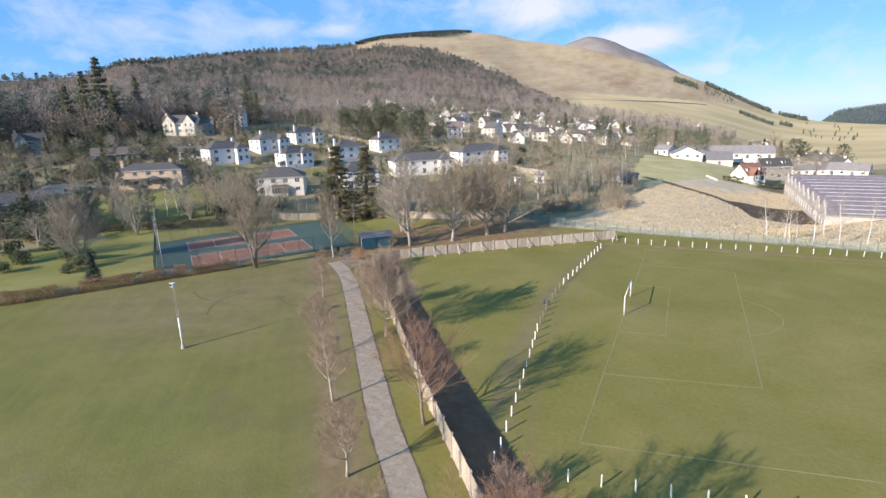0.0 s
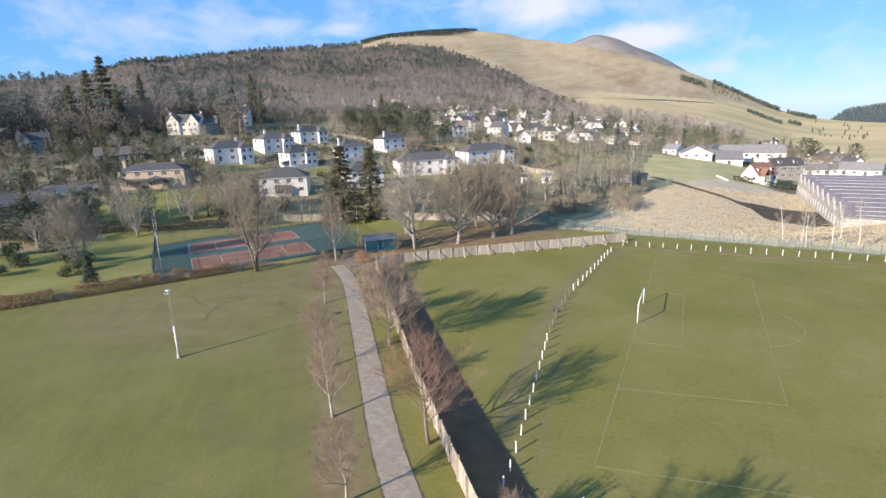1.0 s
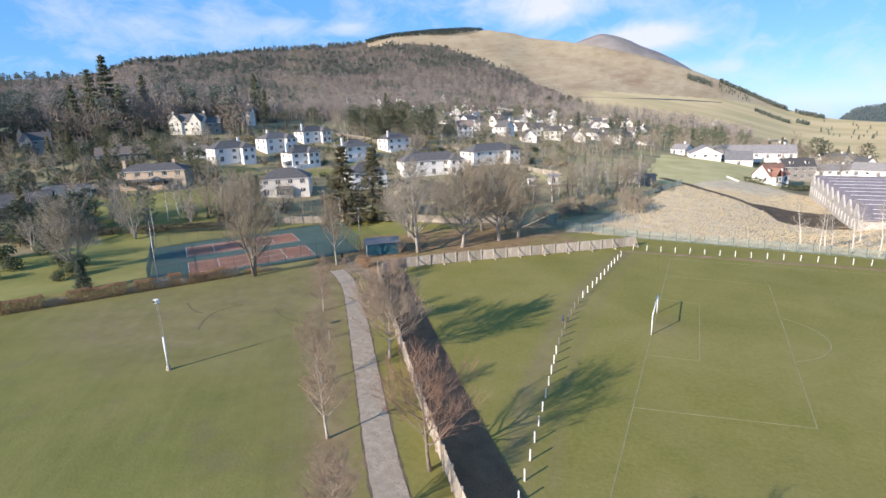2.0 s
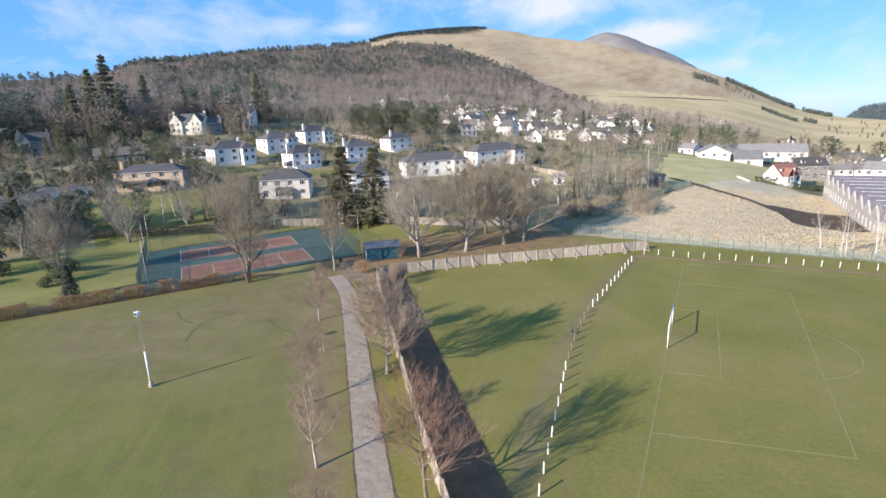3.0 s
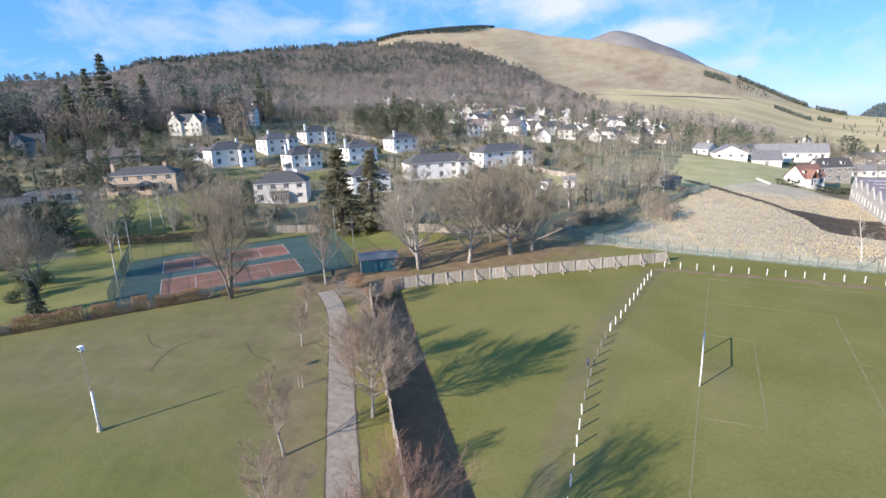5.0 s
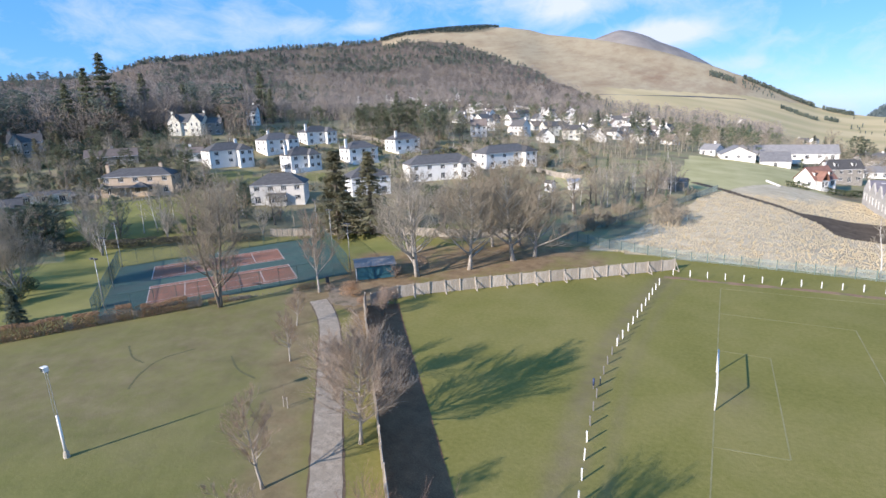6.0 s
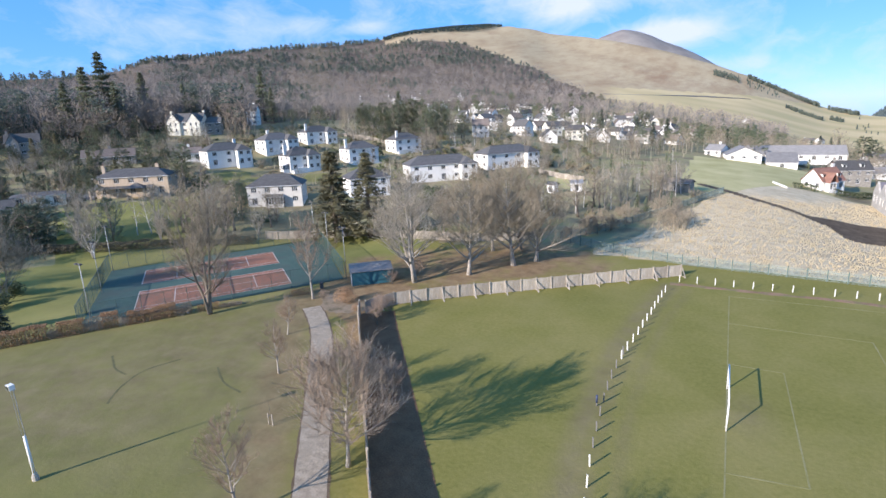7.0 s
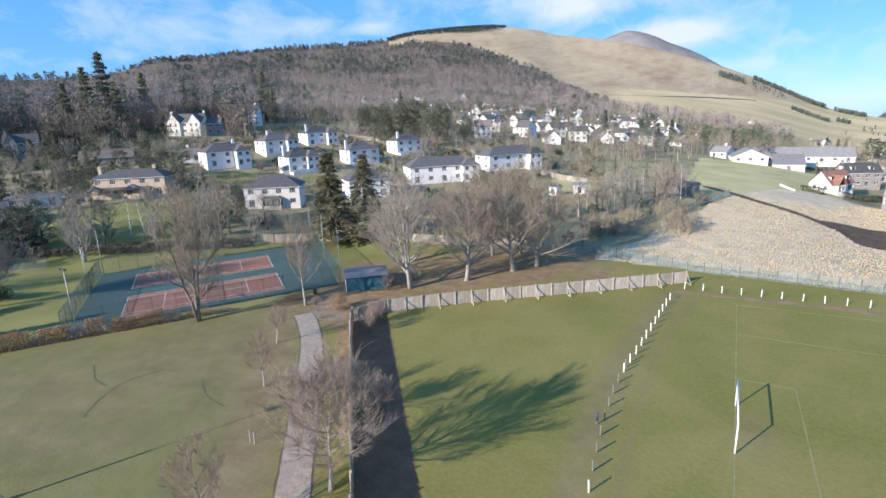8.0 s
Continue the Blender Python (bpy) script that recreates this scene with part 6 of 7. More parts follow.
# ---- stone works with a row of gables ----
def factory():
    f = thing("factory", "grey stone works with a row of gables and ridged roofs", "factory", pose(37.5, 84.0, -5.2, 0, 0, 0))
    bay, n, depth = 7.4, 9, 62.0
    for i in range(n):
        y = i * bay
        s = wall_with_openings(bay, -1.0, 4.2, [(1.4, 2.6, 1.2, 3.4), (4.8, 6.0, 1.2, 3.4)], 0.4)
        m = pose(0, y + bay, 0, 0, 0, 270)
        part("bay_wall", s, M_PALE_STONE, f, m=m)
        for wx in (1.4, 4.8):
            window(f, wx, 1.2, 1.2, 2.2, m, 1)
        part("gable", Shape().face((0, y, 4.2), (0, y + bay / 2, 7.4), (0, y + bay, 4.2)).face((0.4, y, 4.2), (0.4, y + bay, 4.2), (0.4, y + bay / 2, 7.4)).face((0, y, 4.2), (0.4, y, 4.2), (0.4, y + bay / 2, 7.4), (0, y + bay / 2, 7.4)).face((0, y + bay / 2, 7.4), (0.4, y + bay / 2, 7.4), (0.4, y + bay, 4.2), (0, y + bay, 4.2)), M_PALE_STONE, f)
        rf = Shape()
        roof_slab(rf, [(0.3, y, 4.1), (depth, y, 4.1), (depth, y + bay / 2, 7.2), (0.3, y + bay / 2, 7.2)])
        roof_slab(rf, [(0.3, y + bay / 2, 7.2), (depth, y + bay / 2, 7.2), (depth, y + bay, 4.1), (0.3, y + bay, 4.1)])
        rob = part("roof", rf, M_ROOF_METAL, f, "dark ridged roof")
        for k in range(3):
            gz = 4.1 + 0.55 + k * 0.85
            gy = y + (gz - 4.1) / 3.1 * bay / 2
            part("rooflight", Shape().beam((3, gy, gz + 0.1), (depth - 2, gy, gz + 0.1), 0.42, 0.06), M_ROOFLIGHT, rob, "pale rooflight strip")
    for a, b, ang in (((0, 0), depth, 0), ((depth, n * bay), depth, 180)):
        part("end_wall", wall_with_openings(b, -1.0, 4.2, [], 0.4), M_PALE_STONE, f, m=pose(a[0], a[1], 0, 0, 0, ang))
    part("end_wall", wall_with_openings(n * bay, -1.0, 4.2, [], 0.4), M_PALE_STONE, f, m=pose(depth, 0, 0, 0, 0, 90))


factory()


# ---- hedges and undergrowth ----
def hedge(points, w, h, label, mat, leaf=0.13, per_m=110, seed=5, gaps=0.0, name="hedge", patchy=False):
    """A clipped hedge: twiggy core and a shell of small leaves, rough along the top."""
    r = random.Random(seed)
    hd = thing(name, label, "hedge")
    core, leaves = Shape(), Shape()
    for x, y, a in along(points, 0.6):
        z = float(land(x, y))
        for _ in range(5):
            o = Vector((x + r.uniform(-0.3, 0.3), y + r.uniform(-0.3, 0.3), z - 0.05))
            core.spike(o, o + Vector((r.uniform(-0.35, 0.35), r.uniform(-0.35, 0.35), h * r.uniform(0.75, 1.08))), 0.02)
    step = 1.0
    for i, (x, y, a) in enumerate(along(points, step)):
        z = float(land(x, y))
        k = 0.84 + 0.34 * noise.noise((x * 0.3, y * 0.3, seed))
        if noise.noise((x * 0.17, y * 0.17, seed + 3.0)) < gaps - 0.5:
            continue
        ca, sa_ = math.cos(radians(a)), math.sin(radians(a))
        bald = patchy and noise.noise((x * 0.33, y * 0.33, seed + 8.0)) < -0.16
        k *= 0.86 if bald else 1.0
        for _ in range(280 if bald else 0):      # stretches that have dropped their leaves
            o = Vector((x + ca * r.uniform(0, step) - sa_ * r.uniform(-w / 2, w / 2), y + sa_ * r.uniform(0, step) + ca * r.uniform(-w / 2, w / 2), z + r.uniform(0, 0.5) * h * k))
            core.spike(o, o + Vector((r.uniform(-0.3, 0.3), r.uniform(-0.3, 0.3), r.uniform(0.25, 0.55) * h * k)), 0.02)
        for _ in range(int(per_m * step * (0.12 if bald else 1.0))):
            u, face = r.uniform(0, step), r.random()
            v, q = (r.uniform(-w / 2, w / 2), h * k + r.gauss(0, 0.06)) if face < 0.34 else ((w / 2 if face < 0.67 else -w / 2) * r.uniform(0.8, 1.08), r.uniform(0.05, h * k))
            c = Vector((x + ca * u - sa_ * v, y + sa_ * u + ca * v, z + q))
            t = Vector((r.uniform(-1, 1), r.uniform(-1, 1), r.uniform(-1, 1))).normalized() * leaf
            e = t.cross(Vector((r.uniform(-1, 1), r.uniform(-1, 1), r.uniform(-1, 1)))).normalized() * leaf * 0.6
            leaves.face(c - t, c - e, c + t, c + e)
    part("twigwork", core, M_TWIG_GREY if patchy else M_BARK, hd)
    part("foliage", leaves, mat, hd)
    return hd


hedge([(-104, -51), (-86.5, -30.0), (-80.6, -21.6), (-73.4, -11.0), (-68.2, -3.6)], 1.5, 2.0, "clipped brown beech hedge holding its dead leaves", M_HEDGE, leaf=0.085, per_m=800, gaps=-1.0, patchy=True)
hedge([(-67.4, -2.6), (-61, 6.0), (-57.5, 9.6)], 1.0, 0.9, "low ragged brown hedge", M_HEDGE, leaf=0.07, per_m=320, seed=9, gaps=0.25, patchy=True)
hedge([(-140, -12), (-126, 2.5), (-113, 12.5), (-102, 22), (-92, 31)], 3.0, 1.6, "dark tangled hedge along the foot of the slope", M_TANGLE, leaf=0.15, per_m=240, seed=13, gaps=0.12)
hedge([(18, 160), (25, 160.5), (36, 164), (42, 170)], 2.4, 2.0, "dark green garden hedge below a cottage", M_SHRUB, leaf=0.24, per_m=80, seed=15)


garden_wall = Shape()
strip(garden_wall, bend([(12.4, 163.2), (14.2, 159.0), (16.1, 154.4)], 6), 0.35, 0.55, 2.2)
tagged(new("garden_wall", garden_wall.mesh("garden_wall", M_RENDER)), "white rendered garden wall below the school", "wall", kind="structure")
timber_fence([(-190, 157), (-177, 171), (-160, 171), (-146, 165)], False, "pale timber fence along the top of the gardens")
timber_fence([(-118, 150), (-110, 166), (-100, 166)], False, "pale timber fence between two gardens")
timber_fence([(-80, 70), (-73, 68), (-66, 74), (-60, 78)], False, "pale timber fence below a garden")
house(-14.5, 125.0, 195, 8, 4, "low grey shed beside the stream", M_STONE, M_BROWN_ROOF, storeys=1, hip=False, rise=0.9, front=1, side=0, chimneys=(), name="shed")
house(-41.5, 110.0, 160, 3.2, 2.6, "small pale garden shed on the slope", M_FRAME, M_STEEL, storeys=1, hip=False, rise=0.8, front=1, side=0, chimneys=(), name="shed")
house(-47.0, 104.0, 200, 2.6, 2.2, "small white garden shed among scrub", M_FRAME, M_FELT, storeys=1, hip=False, rise=0.7, front=1, side=0, chimneys=(), name="shed")


# ---- trees between the houses ----
r7 = random.Random(77)
HOUSES = [o.location.xy.copy() for o in scene.objects if o.name.startswith(("house", "villa", "shed"))]


SUNWARD = (math.sin(sa), math.cos(sa))


def clear_of_houses(x, y, gap=8.5):
    """Clear of every house, and of the ground on its sunny side."""
    for c in HOUSES:
        dx, dy = x - c.x, y - c.y
        if dx * dx + dy * dy < gap * gap:
            return False
        ahead, aside = dx * SUNWARD[0] + dy * SUNWARD[1], dx * SUNWARD[1] - dy * SUNWARD[0]
        if 0 < ahead < 21 and abs(aside) < 5.5:
            return False
        fx, fy = HUB[0] - c.x, HUB[1] - c.y
        k = math.hypot(fx, fy)
        if 0 < (dx * fx + dy * fy) / k < 19 and abs(dx * fy - dy * fx) / k < 7.5:
            return False
    return True


def scatter(kinds, n, az, rr, scale, gap=8.5, block=None, seed=1):
    """Trees dotted over a stretch of the plan, clear of the houses."""
    r = random.Random(seed)
    done = tries = 0
    while done < n and tries < n * 12:
        tries += 1
        x, y = spot(r.uniform(*az), math.sqrt(r.uniform(rr[0] ** 2, rr[1] ** 2)))
        if not clear_of_houses(x, y, gap) or float(lawn(x, y)) > 0.5 or float(straw(x, y)) > 0.5 or (block and block(x, y)):
            continue
        plant(r.choice(kinds), x, y, r.uniform(*scale), r=r)
        done += 1


TREES = BROAD + [OAK] + PALE_TREE
# single trees told apart in the gardens and along the lane
for k, x, y, s in ((PALE_TREE[0], -126.5, 15.2, 1.0), (BIRCH[0], -118, 21.2, 0.9), (BIRCH[1], -116.2, 23.4, 0.95), (BIRCH[0], -123.5, 33.0, 0.8),
                   (BUSH[0], -97.5, -14.5, 1.2), (BUSH[1], -102.5, -10.2, 1.3), (EVERGREEN[1], -118, 52, 0.6), (EVERGREEN[0], -121, 54, 0.5),
                   (PALE_TREE[1], -93.5, 33.6, 0.7), (OAK, -96, 40, 0.9), (OAK, -108, 38, 1.0), (BROAD[0], -118, 42, 0.8), (BROAD[1], -104, 27, 0.75), (PALE_TREE[0], -60.2, 59, 0.95), (OAK, -56, 52, 1.0),
                   (OAK, -48.5, 57, 1.1), (OAK, -42, 52, 1.15), (OAK, -36, 46, 1.1), (PALE_TREE[1], -182.5, 78, 1.05), (CYPRESS[1], -62, 50, 0.55), (BROAD[0], -40, 70, 0.8)):
    plant(k, x, y, s)
for i in range(30):                       # the bare belt along the stream
    t = r7.random()
    x, y = -44 + 34 * t + r7.gauss(0, 3.2), 66 + 62 * t + r7.gauss(0, 4.0)
    if float(straw(x, y)) > 0.3:
        continue
    plant(r7.choice([BIRCH[0], BIRCH[1], PALE_TREE[0], OAK]), x, y, r7.uniform(0.65, 1.15), r=r7)
for i in range(26):
    t = r7.random()
    x, y = -30 + 20 * t + r7.gauss(0, 2.2), 58 + 50 * t + r7.gauss(0, 2.5)
    plant(BROWN_BUSH[i % 2], x, y, r7.uniform(0.8, 1.7), r=r7)
for x, y, s in ((-9.5, 74, 1.5), (-11.5, 76.5, 1.7), (-8.6, 79, 1.4), (-12.6, 81, 1.5)):
    plant(BROWN_BUSH[0], x, y, s, wide=s * 1.3)
for i, (x, y, s) in enumerate(((20.9, 44.6, 1.0), (24.0, 45.0, 0.9), (24.8, 45.2, 0.95), (28.6, 44.6, 1.0), (32.4, 44.4, 1.05), (36.6, 44.2, 0.95), (41.0, 44.4, 1.0), (45.0, 44.0, 1.0), (27, 52, 0.7), (33, 60, 0.8))):
    plant(BIRCH[i % 2], x, y, s, tilt=3)
for x, y, s in ((-161.4, 185.5, 1.25), (-156.8, 194.2, 1.35), (-149, 190, 1.2), (-142.7, 191.4, 1.3), (-134, 196, 1.4), (-130, 190, 1.25), (-201, 477, 1.2), (-143.6, 388, 1.15), (-56.9, 364, 1.3), (-150, 196, 1.45), (-166, 190, 1.1)):
    plant(PINE[int(y) % 2], x, y, s, r=r7)
for k, az, r, s in ((BROAD[0], 7.6, 415, 1.75), (BROAD[1], 8.4, 430, 1.35), (PINE[0], 9.3, 405, 1.5), (PINE[1], 9.9, 412, 1.35), (PINE[0], 12.9, 400, 1.3), (BROAD[0], 12.4, 380, 1.3)):
    plant(k, *spot(az, r), s, r=r7)
for x, y, s in ((-173, 596, 1.25), (-161, 652, 1.3), (-150, 655, 1.2), (-168, 640, 1.1)):
    plant(PINE[int(y) % 2], x, y, s * 1.1, r=r7)
for k, x, y, s in ((PALE_TREE[0], -132.2, 15.9, 1.25), (PALE_TREE[1], -123.2, 18.9, 1.15), (BROAD[0], -110.8, 27.5, 0.95), (OAK, -105, 25.5, 1.2), (BROAD[1], -101.4, 34.0, 0.95), (PALE_TREE[0], -121.2, 28.4, 1.1), (BROAD[0], -139.1, 11.4, 0.9), (PALE_TREE[1], -144.1, 3.5, 1.1), (OAK, -114, 31, 1.1), (PALE_TREE[0], -107, 33, 1.15), (BROAD[1], -97, 28, 0.85)):
    plant(k, x, y, s, r=r7)
# planting close round the estate's houses
for x, y, az, w in ((-112.6, 59.6, 146, 14.5), (-169, 90, 112, 15), (-172.5, 120, 108, 14), (-174, 147.5, 112, 14), (-141, 99.5, 112, 11.5), (-132.5, 124.5, 118, 12.5), (-130.5, 155, 118, 13), (-97, 80, 128, 12), (-88.2, 109.9, 134, 23), (-77.2, 142.6, 124, 22), (-156.5, 47.5, 144, 20)):
    for k in range(6):
        a = radians(r7.uniform(0, 360))
        d = w * 0.62 + r7.uniform(1.5, 5.0)
        px, py = x + d * math.cos(a), y + d * math.sin(a)
        if clear_of_houses(px, py, 8.6):
            plant(r7.choice(BUSH + [BROWN_BUSH[0]]), px, py, r7.uniform(0.5, 1.1), r=r7)
scatter(TREES + BIRCH, 90, (-52, -14), (140, 300), (0.45, 0.85), 8.5, seed=3)
scatter(PINE, 16, (-36, -12), (240, 420), (0.6, 1.05), 9, seed=4)
scatter(PINE, 12, (-54, -28), (255, 340), (0.8, 1.2), 10, seed=24)
scatter(TREES + BIRCH, 215, (-38, 3), (250, 560), (0.55, 0.95), 7.5, seed=5)
scatter(TREES, 80, (-14, 12), (270, 640), (0.6, 1.0), 8.5, lambda x, y: 296 < y < 320 and x > 0, seed=6)
scatter(PINE + SPRUCE, 26, (-14, 12), (330, 640), (0.5, 0.95), 9, seed=7)
scatter(TREES + PINE, 90, (-70, -50), (165, 305), (0.5, 0.95), 8.5, seed=8)
scatter(EVERGREEN + CYPRESS[:1] + BUSH, 75, (-70, -52), (150, 290), (0.4, 0.85), 8.5, seed=9)
scatter(EVERGREEN, 22, (-71, -58), (136, 215), (0.5, 0.9), 8.5, seed=28)
scatter(BUSH, 60, (-52, -16), (138, 290), (0.6, 1.3), 7.5, seed=10)
scatter(BROWN_BUSH, 90, (-66, -12), (130, 260), (0.7, 1.6), 7.5, seed=14)


# ---- the woods on the hill ----
def wood_mesh(name, label, mat, rows, builder):
    v, f, tone = [], [], []
    for x, y, z, s, q in rows:
        builder(v, f, x, y, z, s, q)
        k = q.random()
        tone += [k] * (len(v) - len(tone))
    me = bpy.data.meshes.new(name)
    me.from_pydata(v, [], f)
    me.attributes.new("tone", "FLOAT", "POINT").data.foreach_set("value", tone)
    me.materials.append(mat)
    me.update()
    return tagged(new(name, me), label, "woodland", kind="stuff")


def canopy_material(name, tones):
    """A tone for each tree of a joined wood, and a little more variation from bough to bough."""
    m = island_material(name, tones)
    n, l = m.node_tree.nodes, m.node_tree.links
    ramp = n["Color Ramp"]
    att = n.new("ShaderNodeAttribute")
    att.attribute_name = "tone"
    geo = n["Geometry"]
    mul = n.new("ShaderNodeMath")
    mul.operation = "MULTIPLY"
    mul.inputs[1].default_value = 0.3
    add = n.new("ShaderNodeMath")
    add.operation = "MULTIPLY_ADD"
    add.inputs[1].default_value = 0.7
    l.new(geo.outputs["Random Per Island"], mul.inputs[0])
    l.new(att.outputs["Fac"], add.inputs[0])
    l.new(mul.outputs[0], add.inputs[2])
    l.new(add.outputs[0], ramp.inputs["Fac"])
    return m


def far_bare(v, f, x, y, z, s, q):
    """A leafless tree seen from far: a stem and a rounded spray of twigs."""
    b = len(v)
    v += [(x - 0.16, y, z - 1), (x + 0.16, y, z - 1), (x, y + 0.1, z + s * 0.7)]
    f.append((b, b + 1, b + 2))
    wide = s * q.uniform(0.26, 0.36)
    thin = min(1.25, max(0.4, math.hypot(x - HUB[0], y - HUB[1]) / 700))
    for i in range(int(54 + 46 / thin)):
        a, c = q.uniform(0, 6.283), q.uniform(-0.75, 1.0)
        h = math.sqrt(1 - c * c) if c > -0.7 else 0.7
        k = q.uniform(0.45, 1.0)
        px, py, pz = x + math.cos(a) * h * wide * k, y + math.sin(a) * h * wide * k, z + s * (0.6 + 0.38 * c * k)
        L = s * q.uniform(0.06, 0.15)
        dx, dy, dz = math.cos(a) * h + q.uniform(-0.6, 0.6), math.sin(a) * h + q.uniform(-0.6, 0.6), 0.5 + c + q.uniform(-0.5, 0.5)
        n = L / math.sqrt(dx * dx + dy * dy + dz * dz + 1e-6)
        w = s * q.uniform(0.007, 0.015) * thin * 1.1
        t = q.uniform(0, 6.283)
        b = len(v)
        v += [(px - w * math.cos(t), py - w * math.sin(t), pz - w * 0.6), (px + w * math.cos(t), py + w * math.sin(t), pz + w * 0.6), (px + dx * n, py + dy * n, pz + dz * n)]
        f.append((b, b + 1, b + 2))


def far_conifer(v, f, x, y, z, s, q):
    """A conifer seen from far: a stem and many short drooping sprays in a ragged cone."""
    b = len(v)
    v += [(x - 0.2, y, z - 1), (x + 0.2, y, z - 1), (x, y + 0.1, z + s)]
    f.append((b, b + 1, b + 2))
    wide = s * q.uniform(0.19, 0.3)
    blunt = q.uniform(0.45, 0.9)
    off = math.hypot(x - HUB[0], y - HUB[1])
    far_off, close = off > 900, off < 440 and s > 9
    for i in range(26 if far_off else 240 if close else 92):
        u = q.random() ** 1.25
        a = q.uniform(0, 6.283)
        rad = wide * (1.0 - u) ** blunt * q.uniform(0.35, 1.1) + 0.12
        z0 = z + s * (0.1 + 0.88 * u)
        L, w = s * (0.2 if far_off else 0.036 if close else 0.06) * q.uniform(0.7, 1.4), s * (0.13 if far_off else 0.018 if close else 0.034) * q.uniform(0.7, 1.3)
        ca, sa_ = math.cos(a), math.sin(a)
        b = len(v)
        v += [(x + ca * rad * 0.35 - sa_ * w, y + sa_ * rad * 0.35 + ca * w, z0 + L * 0.5), (x + ca * rad * 0.35 + sa_ * w, y + sa_ * rad * 0.35 - ca * w, z0 + L * 0.5),
              (x + ca * rad + sa_ * w * 0.5, y + sa_ * rad - ca * w * 0.5, z0 - L * 0.3), (x + ca * rad - sa_ * w * 0.5, y + sa_ * rad + ca * w * 0.5, z0 - L * 0.6)]
        f.append((b, b + 1, b + 2, b + 3))


def far_round(v, f, x, y, z, s, q):
    """A pine or broad fir seen from far: a stem and a few ragged rounded lobes of foliage."""
    b = len(v)
    w = 0.012 * s
    v += [(x - w, y, z - 1), (x + w, y, z - 1), (x + w * 0.4, y, z + s * 0.8), (x, y - w, z - 1), (x, y + w, z - 1), (x, y + w * 0.4, z + s * 0.8)]
    f += [(b, b + 1, b + 2), (b + 3, b + 4, b + 5)]
    off = math.hypot(x - HUB[0], y - HUB[1])
    each, leaf = (42, 0.034) if off < 440 else (20, 0.055) if off < 800 else (8, 0.115)
    wide = s * q.uniform(0.15, 0.24)
    for k in range(6):
        a, u = k * 2.4 + q.uniform(-0.6, 0.6), 0.4 + 0.1 * k + q.uniform(-0.05, 0.05)
        out = wide * (1.15 - 0.95 * (u - 0.35) / 0.6) * q.uniform(0.5, 1.0)
        cx, cy, cz, r = x + math.cos(a) * out, y + math.sin(a) * out, z + s * u, s * q.uniform(0.09, 0.15)
        for _ in range(each):
            a2, c = q.uniform(0, 6.283), q.uniform(-0.6, 1.0)
            h, m = math.sqrt(1 - c * c), q.uniform(0.6, 1.1)
            px, py, pz = cx + math.cos(a2) * h * r * m * 1.25, cy + math.sin(a2) * h * r * m * 1.25, cz + c * r * 0.72 * m
            L, t, e = leaf * s * q.uniform(0.6, 1.3), q.uniform(0, 6.283), q.uniform(-0.6, 0.6)
            b = len(v)
            v += [(px - L * math.cos(t), py - L * math.sin(t), pz - e * L * 0.5), (px + L * 0.3 * math.sin(t), py - L * 0.3 * math.cos(t), pz + L * 0.35), (px + L * math.cos(t), py + L * math.sin(t), pz + e * L), (px - L * 0.3 * math.sin(t), py + L * 0.3 * math.cos(t), pz - L * 0.4)]
            f.append((b, b + 1, b + 2, b + 3))


def far_tall(v, f, x, y, z, s, q):
    """A tall forest-grown tree: a long clean stem under a narrow leafless crown."""
    b = len(v)
    w = 0.0095 * s
    v += [(x - w, y, z - 1), (x + w, y, z - 1), (x + w * 0.3, y, z + s * 0.85), (x - w * 0.3, y, z + s * 0.85), (x, y - w, z - 1), (x, y + w, z - 1), (x, y + w * 0.3, z + s * 0.85), (x, y - w * 0.3, z + s * 0.85)]
    f += [(b, b + 1, b + 2, b + 3), (b + 4, b + 5, b + 6, b + 7)]
    wide = s * q.uniform(0.12, 0.2)
    for _ in range(110):
        u, a = q.random(), q.uniform(0, 6.283)
        k = math.sin(min(1.0, 0.12 + u) * 2.6) * q.uniform(0.15, 1.0) * wide
        px, py, pz = x + math.cos(a) * k * 0.6, y + math.sin(a) * k * 0.6, z + s * (0.42 + 0.5 * u)
        L, w2, t = s * q.uniform(0.05, 0.1), s * 0.005, q.uniform(0, 6.283)
        b = len(v)
        v += [(px - w2 * math.cos(t), py - w2 * math.sin(t), pz), (px + w2 * math.cos(t), py + w2 * math.sin(t), pz), (px + math.cos(a) * L * 0.7, py + math.sin(a) * L * 0.7, pz + L * q.uniform(0.3, 0.9))]
        f.append((b, b + 1, b + 2))


def grow(n, az, el_test, rr, size, seed, keep=None):
    """Trees thinned out with distance, so that the near edge of the wood is the densest in detail."""
    q, rows = random.Random(seed), []
    for _ in range(n):
        a = q.uniform(*az)
        r = math.exp(q.uniform(math.log(rr[0]), math.log(rr[1])))
        x, y = spot(a, r)
        if el_test and float(wooded(x, y)) < 0.5:
            continue
        if keep and not keep(x, y, a, r, q):
            continue
        rows.append((x, y, float(land(x, y)) + 0.0, q.uniform(*size) * max(0.88, 1.42 - 0.0006 * r), q))
    return rows


